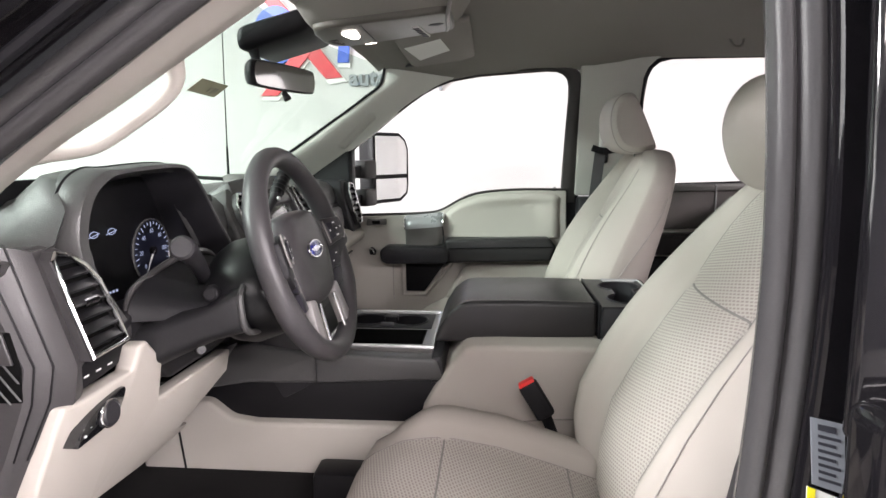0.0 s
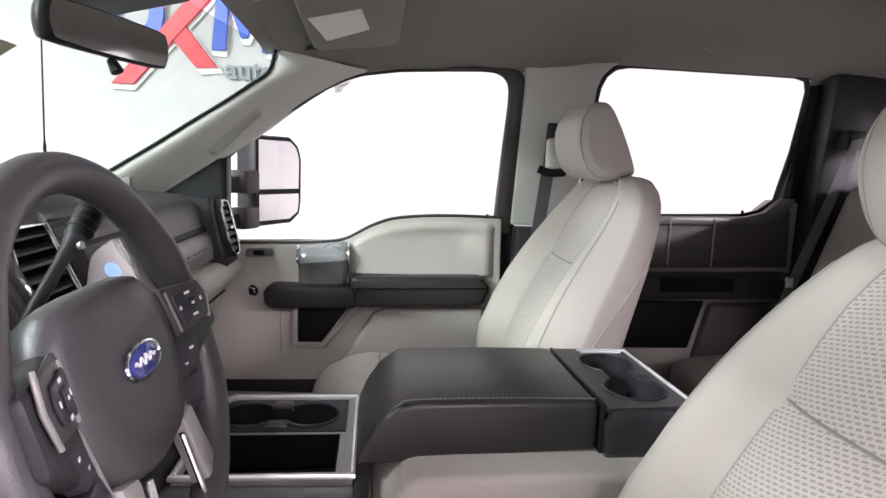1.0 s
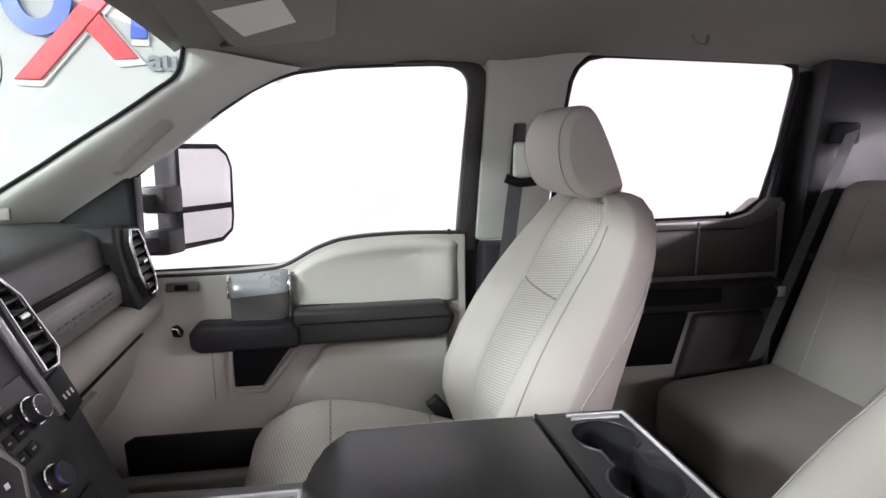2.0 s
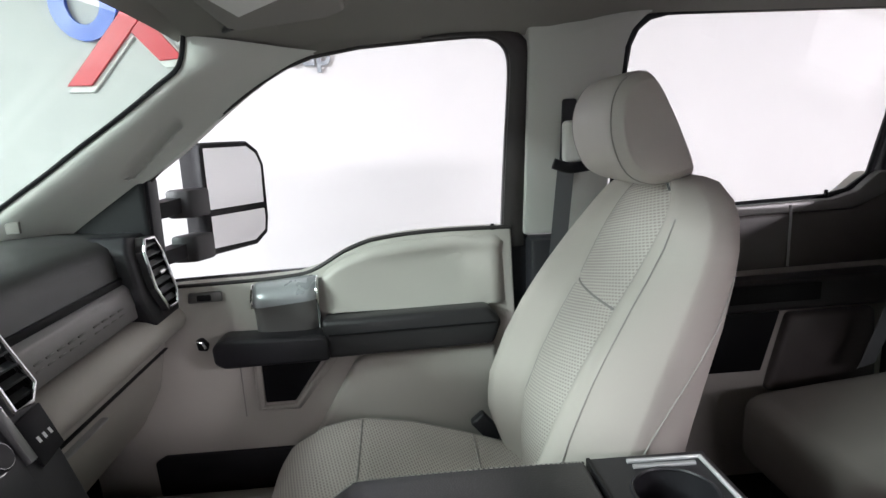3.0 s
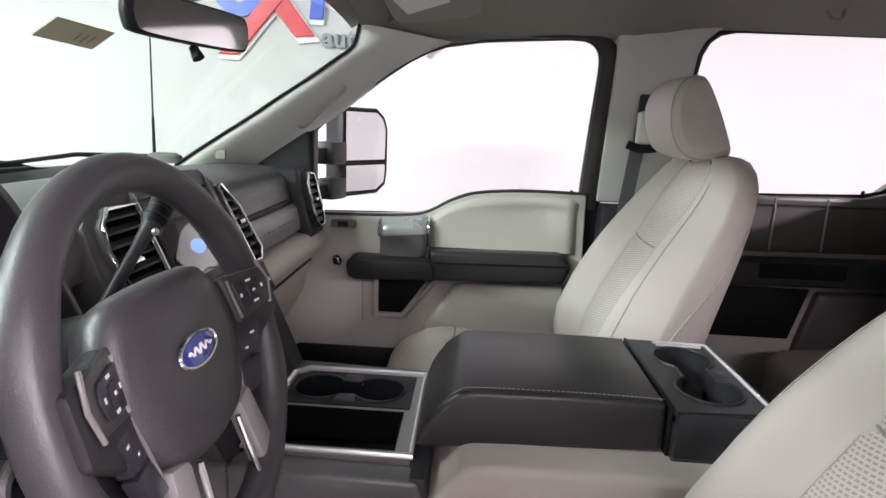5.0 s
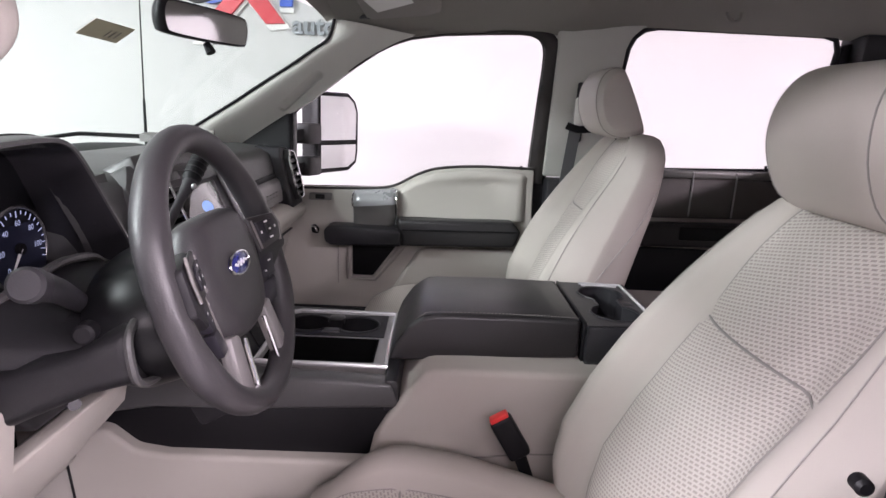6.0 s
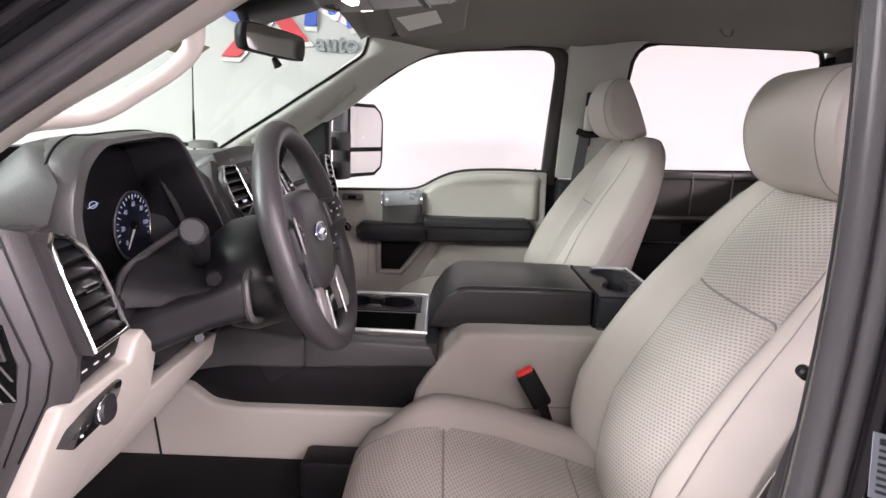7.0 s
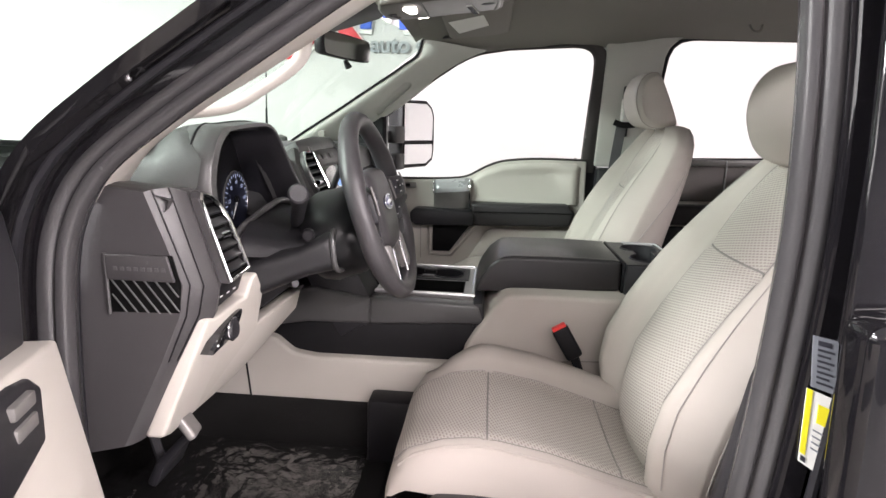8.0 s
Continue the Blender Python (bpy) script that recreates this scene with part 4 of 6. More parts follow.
part("ledge", prism([(0.775, 1.478), (0.775, 1.506), (1.10, 1.508), (1.315, 1.514), (1.372, 1.530), (1.42, 1.572), (1.47, 1.572), (1.44, 1.52), (1.37, 1.49)], 0.785, 0.81, "y", 0.006, 2), GUNMETAL, pr_)
part("upper_inlay", prism([(0.775, 1.345), (0.775, 1.478), (1.37, 1.488), (1.46, 1.54), (1.47, 1.36)], 0.79, 0.805, "y", 0.008, 2), REAR_TRIM, pr_)
for x in (1.075, 1.215):
    part("chrome_edge", tube([(x, 0.787, 1.36), (x, 0.787, 1.475), (x - 0.004, 0.784, 1.505)], 0.003, 8), SILVER, pr_)
part("armrest", prism([(0.78, 1.262), (0.78, 1.335), (1.46, 1.35), (1.46, 1.272)], 0.73, 0.80, "y", 0.014, 3), CHARCOAL, pr_)
part("pull_cup", prism([(1.03, 1.29), (1.03, 1.335), (1.26, 1.337), (1.26, 1.292)], 0.725, 0.745, "y", 0.006, 2), DEEP, pr_)
# Black sheet on the trim stands for the shade inside the pocket.
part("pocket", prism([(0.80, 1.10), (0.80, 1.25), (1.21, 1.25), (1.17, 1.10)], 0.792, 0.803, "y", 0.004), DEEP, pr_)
part("lower_pad", prism([(1.19, 1.10), (1.225, 1.245), (1.44, 1.25), (1.46, 1.05), (1.18, 1.05)], 0.775, 0.81, "y", 0.012, 3), REAR_TRIM, pr_)
part("lock_pin", tube([(1.315, 0.812, 1.505), (1.315, 0.812, 1.532)], [0.006, 0.004], 10), DEEP, pr_)
part("window_seal", tube([(p, tumble(q), q) for p, q in RW], 0.009, 8, True), RUBBER, pr_)
part("rear_frame", prism([(1.44, 1.50), (1.442, 1.72), (1.446, 1.90), (1.50, 1.92), (1.52, 1.50)], 0.0, 0.04, "y", 0.008, 2, None, lambda p, q: tumble(q) - 0.01), RUBBER, pr_)
pane = part("glass", prism(RW, 0.0, 0.004, "y", 0, 2, None, lambda p, q: tumble(q) + 0.012), GLASS, pr_, smooth=0)
pane.visible_shadow = False
part("door_skin", prism([(0.62, 0.60), (0.62, 1.41), (1.62, 1.45), (1.62, 0.60)], 0.90, 0.95, "y", 0.02, 3), PAINT, pr_)

cp = thing("rear_pillar", "charcoal rear corner pillar trim", "pillar", kind="structure", at=(1.6, 0.75, 0.9))
part("pillar_cover", prism([(1.495, 0.72), (1.495, 1.56), (1.47, 1.93), (1.72, 1.93), (1.72, 0.72)], 0.0, 0.12, "y", 0.012, 2, None, lambda p, q: tumble(q) - 0.068), DARK, cp)
part("belt_bezel", box(1.51, 1.57, 0.665, 0.71, 1.72, 1.775, 0.008), DEEP, cp)
rb = thing("seat_belt", "dark grey rear seat belt across the corner trim", "seat belt", "seat belts", at=(1.6, 0.6, 1.5))
part("webbing", grid([[(1.515 + 0.04 * t - 0.20 * s, 0.657 + 0.012 * s, 1.745 - 0.60 * s + 0.012 * t) for t in (0, 1)] for s in [i / 8 for i in range(9)]], thick=0.002, away=(0.5, 0.8, 0)), WEBBING, rb)
part("latch_plate", box(1.365, 1.39, 0.652, 0.664, 1.325, 1.355, 0.003), CHROME, rb)


# ---------------------------------------------------------------- front seats
# front face of the backrest insert: z, x front (middle), x back, half width
BACK = [(0.98, 0.530, 0.640, 0.185), (1.05, 0.522, 0.650, 0.205), (1.12, 0.520, 0.660, 0.212), (1.19, 0.528, 0.672, 0.214), (1.27, 0.560, 0.690, 0.213), (1.34, 0.595, 0.708, 0.211),
        (1.40, 0.630, 0.724, 0.208), (1.46, 0.660, 0.738, 0.200), (1.50, 0.680, 0.746, 0.190), (1.54, 0.702, 0.752, 0.172), (1.565, 0.716, 0.752, 0.150), (1.585, 0.730, 0.748, 0.115)]
CUSH = [(0.045, 0.985, 0.170), (0.055, 1.030, 0.185), (0.085, 1.075, 0.205), (0.14, 1.098, 0.218), (0.22, 1.103, 0.225), (0.32, 1.085, 0.228), (0.42, 1.055, 0.228), (0.50, 1.030, 0.222), (0.56, 1.02, 0.20)]


def back_front(u, z, bulge=0.0, wing=0.55, firm=1.0):
    """x of the backrest's front face at u across it (-1 outer edge .. 1 inner edge) and height z; bulge swells the inner bolster, wing the outer."""
    xf, xb, w = table(BACK, z)
    a = abs(u)
    lift = 0.050 * firm * (1 - 0.55 * sstep(1.38, 1.56, z)) * sstep(0.95, 1.15, z)
    x = xf - bulge * sstep(0.50, 0.76, u) * sstep(1.10, 1.30, z) * (1 - sstep(1.36, 1.54, z)) - (lift * sstep(0.52, 0.74, u) + wing * lift * sstep(0.60, 0.82, -u))
    x += 0.012 * (a / 0.6) ** 2 * (1 - sstep(0.5, 0.7, a))
    edge = sstep(0.78, 1.0, a)
    return lerp(x, lerp(x, xb, 0.5), edge * edge)


def cush_top(u, x):
    """z of the cushion's top at u across it (-1 outer edge .. 1 inner edge) and x."""
    z, w = table(CUSH, x)
    lift = 0.042 * sstep(0.10, 0.2, x)
    dip = 0.005 * (1 - (abs(u) / 0.6) ** 2) * (1 - sstep(0.5, 0.62, abs(u)))
    return z + lift * sstep(0.52, 0.72, u) + 0.2 * lift * sstep(0.6, 0.85, -u) - dip - 0.055 * sstep(0.82, 1.0, u) ** 2 - 0.024 * sstep(0.90, 1.0, -u) ** 2


def front_seat(yc, dz, dh, near, wide, label, bulge=0.0, slim=1.0, outer=0.60, wing=0.55, flare=0.0, set_off=0.010, back_y=0.0, lean=0.0, firm=1.0, inner=0.545, head=(0.0, 1.0, 1.0, 1.0)):
    """A front seat; near is the side (-1 or 1) of its inner edge; the backrest may stand back_y off the cushion and lean; head: the headrest's shift back and its size in x, y, z."""
    yb = yc + back_y
    tip = lambda z: lean * (z - 1.35)
    face = lambda u, z: back_front(u, z, bulge, wing, firm) + tip(z)
    across = lambda u: u * (slim if u * near < 0 else 1.0)   # the outer half of the cushion may be slimmer
    th = thing("front_seat", label, "car seat", "front seats", at=(0.35, yc, 0.75))
    # backrest shell
    rings = []
    zs = sorted(set([b[0] for b in BACK] + [lerp(0.98, 1.585, i / 22) for i in range(23)]))
    for z in zs:
        xf, xb, w = table(BACK, z)
        w *= wide
        xb += 0.25 * (wide - 1) + tip(z)
        swell = flare * sstep(1.0, 1.15, z) * (1 - sstep(1.28, 1.50, z))
        side = lambda u: u * w * (1 + swell * sstep(0.5, 1.0, -u * near))
        ring = [(face(u * near, z), yb + side(u), z + dz) for u in [-1 + 2 * i / 32 for i in range(33)]]
        xm = face(-1, z)
        for u in (1, 0.985, 0.96, 0.92, 0.85, 0.7, 0.4, 0, -0.4, -0.7, -0.85, -0.92, -0.96, -0.985, -1):
            ring.append((lerp(xm + 0.006, xb + 0.012, 1 - abs(u) ** 9), yb + side(u), z + dz))
        rings.append(ring)
    zt = 1.592
    rings.append([(lerp(0.738 + tip(1.59), p[0], 0.75), lerp(yb, p[1], 0.78), zt + dz) for p in rings[-1]])
    rings.append([(lerp(0.738 + tip(1.59), p[0], 0.3), lerp(yb, p[1], 0.4), zt + 0.004 + dz) for p in rings[-1]])
    part("backrest", loft(rings), CLOTH, th, smooth=70)
    # patterned insert, with its seams
    lo, hi = 1.06, 1.582
    zz = [lerp(lo, hi, i / 40) for i in range(41)]
    us = [near * lerp(-outer, inner, j / 18) for j in range(19)]
    crown = lambda j: 1 - abs(j / 9 - 1) ** 6
    rows, uvs, run = [], [], 0.0
    for i, z in enumerate(zz):
        w = table(BACK, z)[2] * wide
        k = 1 + 0.16 * sstep(1.30, 1.55, z)
        groove = 0.005 * math.exp(-((z - 1.402) / 0.006) ** 2)
        rows.append([(face(u * k * near, z) - 0.006 * crown(j) - 0.001 + groove, yb + u * k * w, z + dz) for j, u in enumerate(us)])
        if i:
            run += (Vector(rows[i][9]) - Vector(rows[i - 1][9])).length
        uvs.append([(u * k * w, run + 0.25 * u * k * w) for u in us])
    part("backrest_insert", grid(rows, uvs), INSERT, th, "dashed woven cloth insert", smooth=70)
    for j in (0, -1):
        part("seam", tube([r[j] for r in rows], 0.0011, 6), STITCH, th)
    mid = min(range(41), key=lambda i: abs(zz[i] - 1.402))
    part("cross_seam", tube([Vector(p) + Vector((-0.0005, 0, 0)) for p in rows[mid]], 0.0020, 6), STITCH, th)
    # seams of the bolsters: along the face's edge, and down the flank from the shoulder
    for s in (-1, 1):
        pts, flank = [], []
        for i in range(15):
            z = lerp(1.05, 1.545, i / 14)
            xf, xb, w = table(BACK, z)
            u = s * lerp(0.90, 0.86, i / 14)
            pts.append((face(u * near, z) - 0.001, yb + u * w * wide, z + dz))
        for i in range(13):
            z = lerp(1.06, 1.47, i / 12)
            xf, xb, w = table(BACK, z)
            deep = 0.10 + 0.62 * sstep(0.35, 1.0, i / 12)
            x_edge, x_back = face(s * near, z) + 0.006, xb + tip(z) + 0.25 * (wide - 1) + 0.012
            u = (1 - deep) ** (1 / 9)
            flank.append((lerp(x_edge, x_back, deep), yb + s * (u * w * wide + 0.0012), z + dz))
        part("side_seam", tube(pts, 0.0009, 6), STITCH_PALE, th)
        part("flank_seam", tube(flank, 0.0011, 6), STITCH_PALE, th)
    # cushion
    rings = []
    for x in [0.045, 0.05, 0.058, 0.07, 0.085, 0.11] + [lerp(0.14, 0.56, i / 14) for i in range(15)]:
        z, w = table(CUSH, x)
        top = [(x, yc + across(u) * w, cush_top(u * near, x) + dz) for u in [-1 + 2 * i / 28 for i in range(29)]]
        zb = 1.005 - 0.02 * sstep(0.15, 0.5, x) - 0.03 * (1 - sstep(0.045, 0.09, x))
        wp, wm = (w, w * slim) if near > 0 else (w * slim, w)
        bot = [(x, yc + wp * (1.02 - 0.04 * k), lerp(top[-1][2], zb + dz, k)) for k in (0.35, 0.7, 1.0)] + [(x, yc, zb + dz)] + [(x, yc - wm * (1.02 - 0.04 * k), lerp(top[0][2], zb + dz, k)) for k in (1.0, 0.7, 0.35)]
        rings.append(top + bot)
    part("cushion", loft(rings), CLOTH, th, smooth=70)
    us = [near * lerp(-0.86, 0.545, j / 18) for j in range(19)]
    rows, uvs, run = [], [], 0.0
    xs = [0.062, 0.07, 0.08, 0.095] + [lerp(0.12, 0.54, i / 34) for i in range(35)]
    for i, x in enumerate(xs):
        w = table(CUSH, x)[1]
        groove = 0.006 * math.exp(-((x - 0.222) / 0.006) ** 2)
        rows.append([(x - 0.003 * (1 - sstep(0.07, 0.12, x)), yc + across(u) * 1.04 * w, cush_top(u * 1.04 * near, x) + 0.006 * crown(j) + 0.001 - groove + dz) for j, u in enumerate(us)])
        if i:
            run += (Vector(rows[i][9]) - Vector(rows[i - 1][9])).length
        uvs.append([(across(u) * w, run + 0.25 * u * w) for u in us])
    part("cushion_insert", grid(rows, uvs), INSERT, th, "dashed woven cloth insert", smooth=70)
    for j in (0, -1):
        part("seam", tube([r[j] for r in rows], 0.0011, 6), STITCH, th)
    mid = min(range(len(xs)), key=lambda i: abs(xs[i] - 0.222))
    part("cross_seam", tube([Vector(p) + Vector((0, 0, 0.0006)) for p in rows[mid]], 0.0019, 6), STITCH, th)
    # piping along the outer top edge, and the rear seam of the insert
    part("piping", tube([(x, yc - near * slim * 0.955 * table(CUSH, x)[1], cush_top(-0.955, x) + dz) for x in [lerp(0.07, 0.50, i / 16) for i in range(17)]], 0.003, 6), CLOTH, th)
    late = min(range(len(xs)), key=lambda i: abs(xs[i] - 0.44))
    part("cross_seam", tube([Vector(p) + Vector((0, 0, 0.0006)) for p in rows[late]], 0.0016, 6), STITCH, th)
    # headrest: wedge with rounded front
    prof = path2([(0.752, 1.568), (0.700, 1.556), (0.655, 1.574), (0.632, 1.625), (0.632, 1.675), (0.650, 1.710), (0.678, 1.722), (0.698, 1.710), (0.722, 1.655), (0.754, 1.580), (0.752, 1.568)], 4)[:-1]
    cxm, czm = 0.688, 1.645
    back, hx, hy, hz = head
    rings = []
    for i in range(21):
        v = math.sin(math.pi * (i / 20 - 0.5))
        k = 1 - 0.20 * max(0.0, (abs(v) - 0.60) / 0.40) ** 2.6
        rings.append([(cxm + back + hx * (lerp(cxm + 0.01, p, k) - cxm), yb - near * set_off + v * 0.114 * hy * (1 - 0.10 * sstep(1.64, 1.73, q)), czm + hz * (lerp(czm, q, k) - czm) + dz + dh) for p, q in prof])
    hr = part("headrest", bevel(loft(rings), 0.006, 2, 50), VINYL, th, smooth=75)
    for i in (4, 16):
        part("headrest_seam", tube([Vector(p) for p in rings[i]], 0.0011, 6, True), STITCH, hr)
    for s in (-1, 1):
        part("headrest_post", tube([(0.742 + tip(1.53), yb + s * 0.06, 1.53 + dz), (0.706 + back, yb + s * 0.06, 1.62 + dz + dh)], 0.0055, 10), CHROME, th)
    # plinth and hinge shield
    part("seat_base", box(0.12, 0.55, yc - 0.155, yc + 0.155, 0.82, 1.0 + dz, 0.02), DEEP, th)
    so = -near
    shield_side = [(0.105, 0.88), (0.112, 0.985), (0.135, 1.012), (0.20, 1.015), (0.50, 1.010), (0.585, 1.045), (0.635, 1.03), (0.62, 0.93), (0.52, 0.84)]
    part("side_shield", prism([(p, q + dz) for p, q in shield_side], yc + so * 0.205 * slim, yc + so * (0.250 - 0.22 * (1 - slim)), "y", 0.012, 3), CHARCOAL, th)
    return th


drv = front_seat(-0.455, -0.002, 0.008, 1, 1.045, "light stone cloth driver seat with dashed woven inserts", 0.009, 0.76, outer=0.70, set_off=0.018, back_y=0.025, lean=0.11, firm=0.73, inner=0.50, head=(0.036, 1.14, 0.975, 1.07))
pas = front_seat(0.42, 0.03, 0.026, -1, 1.10, "light stone cloth passenger seat with dashed woven inserts", outer=0.49, wing=0.95, flare=0.13, head=(-0.010, 1.0, 1.0, 1.0))
part("recline_knob", disc((0.596, -0.703, 1.390), (-0.2, -1, 0.05), 0.0075, 0.014, 20, bev=0.003), DEEP, drv)
bk = thing("belt_buckle", "black seat belt buckle with red release button", "belt buckle", "belt buckles", at=(0.40, -0.22, 1.1))
part("housing", placed(box(-0.019, 0.019, -0.012, 0.012, -0.004, 0.075, 0.007, 3), Matrix.Translation((0.374, -0.228, 1.172)) @ Matrix.Rotation(radians(149), 4, "Y")), DEEP, bk)
part("button", placed(box(-0.016, 0.016, -0.009, 0.009, -0.010, 0.002, 0.003), Matrix.Translation((0.374, -0.228, 1.172)) @ Matrix.Rotation(radians(149), 4, "Y")), BUCKLE_RED, bk)
part("stalk", tube([(0.408, -0.228, 1.115), (0.43, -0.225, 1.06), (0.46, -0.225, 1.0)], [0.014, 0.012, 0.012], 8, flat=0.5), DEEP, bk)
part("webbing", grid([[(0.50 + 0.05 * t, -0.215 - 0.01 * s, 1.05 - 0.03 * s - 0.02 * t) for t in (0, 1)] for s in (0, 1, 2)], thick=0.003, away=(0, 0, -1)), WEBBING, bk)
b2 = thing("belt_buckle", "black seat belt buckle tucked beside the passenger seat", "belt buckle", "belt buckles", at=(0.45, 0.62, 1.1))
part("housing", placed(box(-0.018, 0.018, -0.012, 0.012, 0, 0.07, 0.006, 3), Matrix.Translation((0.455, 0.665, 1.105)) @ Matrix.Rotation(radians(140), 4, "Y")), DARK, b2)
part("strap", tube([(0.495, 0.665, 1.055), (0.52, 0.66, 1.01)], 0.011, 8, flat=0.4), WEBBING, b2)

# seat belt webbing on the driver's side, by the pillar
db = thing("seat_belt", "black driver seat belt running down the door pillar", "seat belt", "seat belts", at=(0.6, -0.72, 1.2))
part("webbing", grid([[(0.640 + 0.045 * t - 0.10 * s, -0.735 - 0.012 * s, 1.60 - 0.85 * s) for t in (0, 1)] for s in [i / 8 for i in range(9)]], thick=0.002, away=(0, -1, 0)), DEEP, db)

# ---------------------------------------------------------------- rear bench
rs = thing("bench_seat", "cloth rear bench seat in a darker, shaded tone", "bench seat", at=(1.4, 0, 0.8))
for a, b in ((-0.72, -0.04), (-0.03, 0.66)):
    part("cushion", bent(box(1.03, 1.60, a, b, 0.96, 1.125, 0.045, 4), lambda x, y, z: (x, y, z + 0.05 * sstep(1.05, 1.25, x))), BENCH_SHADED, rs)
    part("backrest", bent(box(1.33, 1.49, a, b, 1.10, 1.63, 0.04, 4), lambda x, y, z: (x + 0.34 * (z - 1.08), y, z)), BENCH_SHADED, rs)
    part("backrest_seam", tube([(1.33 + 0.34 * 0.33, a + 0.05, 1.41), (1.33 + 0.34 * 0.33, b - 0.05, 1.41)], 0.002, 6), STITCH, rs)
    part("backrest_seam", tube([(1.337 + 0.34 * t, b - 0.12 + 0.02 * math.sin(3 * t), 1.10 + t) for t in [0.5 * i / 8 for i in range(9)]], 0.002, 6), STITCH, rs)
part("seat_box", box(1.10, 1.60, -0.70, 0.64, 0.72, 0.985, 0.02), DEEP, rs)

# ---------------------------------------------------------------- centre console and jump seat
con = thing("centre_console", "charcoal floor console with chrome-edged cup holder tray", "console", at=(0, 0.02, 0.8))
CW = (-0.165, 0.205)
part("front_shell", prism([(-0.46, 1.16), (-0.30, 1.20), (-0.20, 1.222), (-0.08, 1.203), (-0.066, 1.202), (-0.066, 1.135), (-0.22, 1.132), (-0.40, 1.10)], CW[0], CW[1], "y", 0.010, 3), LEDGE, con)
for a, b in ((CW[0], -0.122), (0.160, CW[1])):
    part("side_rail", prism([(-0.07, 1.203), (0.19, 1.196), (0.205, 1.150), (-0.07, 1.135)], a, b, "y", 0.008, 3), LEDGE, con)
part("rear_shell", prism([(0.178, 1.20), (0.20, 1.20), (0.206, 1.15), (0.178, 1.14)], CW[0] + 0.004, CW[1] - 0.004, "y", 0.004), DARK, con)
part("lower_shell", prism([(-0.44, 1.05), (-0.40, 1.12), (-0.22, 1.14), (0.21, 1.152), (0.21, 0.96), (-0.40, 0.96)], CW[0] + 0.012, CW[1] - 0.012, "y", 0.008, 2), DEEP, con)
part("side_trim", prism([(-0.46, 0.93), (-0.46, 1.10), (-0.30, 1.095), (-0.255, 1.058), (-0.20, 1.050), (0.30, 1.053), (0.30, 0.935)], CW[0] - 0.014, CW[1] + 0.014, "y", 0.01, 3), TRIM, con, "light stone lower side trim")
part("trim_joint", tube([(-0.372, CW[0] - 0.0145, 1.03), (-0.362, CW[0] - 0.0145, 0.935)], 0.0025, 6), DEEP, con)
part("tunnel_carpet", prism([(-0.75, 0.70), (-0.75, 1.0), (-0.46, 0.94), (0.55, 0.94), (0.55, 0.70)], CW[0] - 0.02, CW[1] + 0.02, "y", 0.01), CARPET, con)
# tray
T0, T1, U0, U1, TZ = -0.062, 0.176, -0.118, 0.156, 1.207
ringrect = [(T0, U0), (T1, U0), (T1, U1), (T0 + 0.025, U1), (T0, U1 - 0.025)]
binh = [(T0 + 0.012, U0 + 0.016), (T1 - 0.024, U0 + 0.016), (T1 - 0.024, 0.012), (T0 + 0.012, 0.012)]
bridge = [(T0 + 0.008, 0.022), (T1 - 0.016, 0.022), (T1 - 0.016, U1 - 0.010), (T0 + 0.03, U1 - 0.010), (T0 + 0.008, U1 - 0.03)]
tray = part("tray", plate(ringrect, [binh, bridge], TZ - 0.003, 0.004, False), GUNMETAL, con, "satin grey tray surround", smooth=30)
part("storage_bin", plate(binh, [[(p + (0.003 if p < 0.05 else -0.003), q + (0.003 if q < -0.05 else -0.003)) for p, q in binh]], TZ - 0.002, 0.062), RECESS_SHADE, tray, "storage bin, its deep shade put into the colour", smooth=30)
cups = [two_wells((-0.002, 0.084), (0.100, 0.084), 0.046, 0.026)]
part("cup_holder_plate", plate(bridge, cups, TZ - 0.001, 0.062), DEEP, tray, smooth=30)
rim = [(T0, U0, TZ), (T1, U0, TZ), (T1, U1, TZ), (T0 + 0.025, U1, TZ), (T0, U1 - 0.025, TZ)]
part("chrome_rim", tube(rim, 0.0056, 8, True), BRIGHT, tray)
for c in cups:
    part("cup_rim", tube([(p, q, TZ) for p, q in c], 0.0020, 6, True), DARK, tray)
for y in (0.124, 0.046):
    part("cup_grip", prism([(0.030, y - 0.012), (0.034, y + 0.012), (0.064, y + 0.012), (0.068, y - 0.012)], TZ - 0.012, TZ + 0.003, "z", 0.004, 2), CHARCOAL, tray)

arm = thing("folded_armrest", "black leather folded jump seat armrest with stitched lid", "armrest", at=(0.4, 0.02, 1.0))
LID = [(0.178, 1.213), (0.190, 1.246), (0.212, 1.280), (0.236, 1.300), (0.262, 1.306), (0.40, 1.308), (0.524, 1.306), (0.526, 1.232), (0.20, 1.214)]
part("lid", prism(LID, -0.108, 0.148, "y", 0.010, 3), LEATHER, arm)
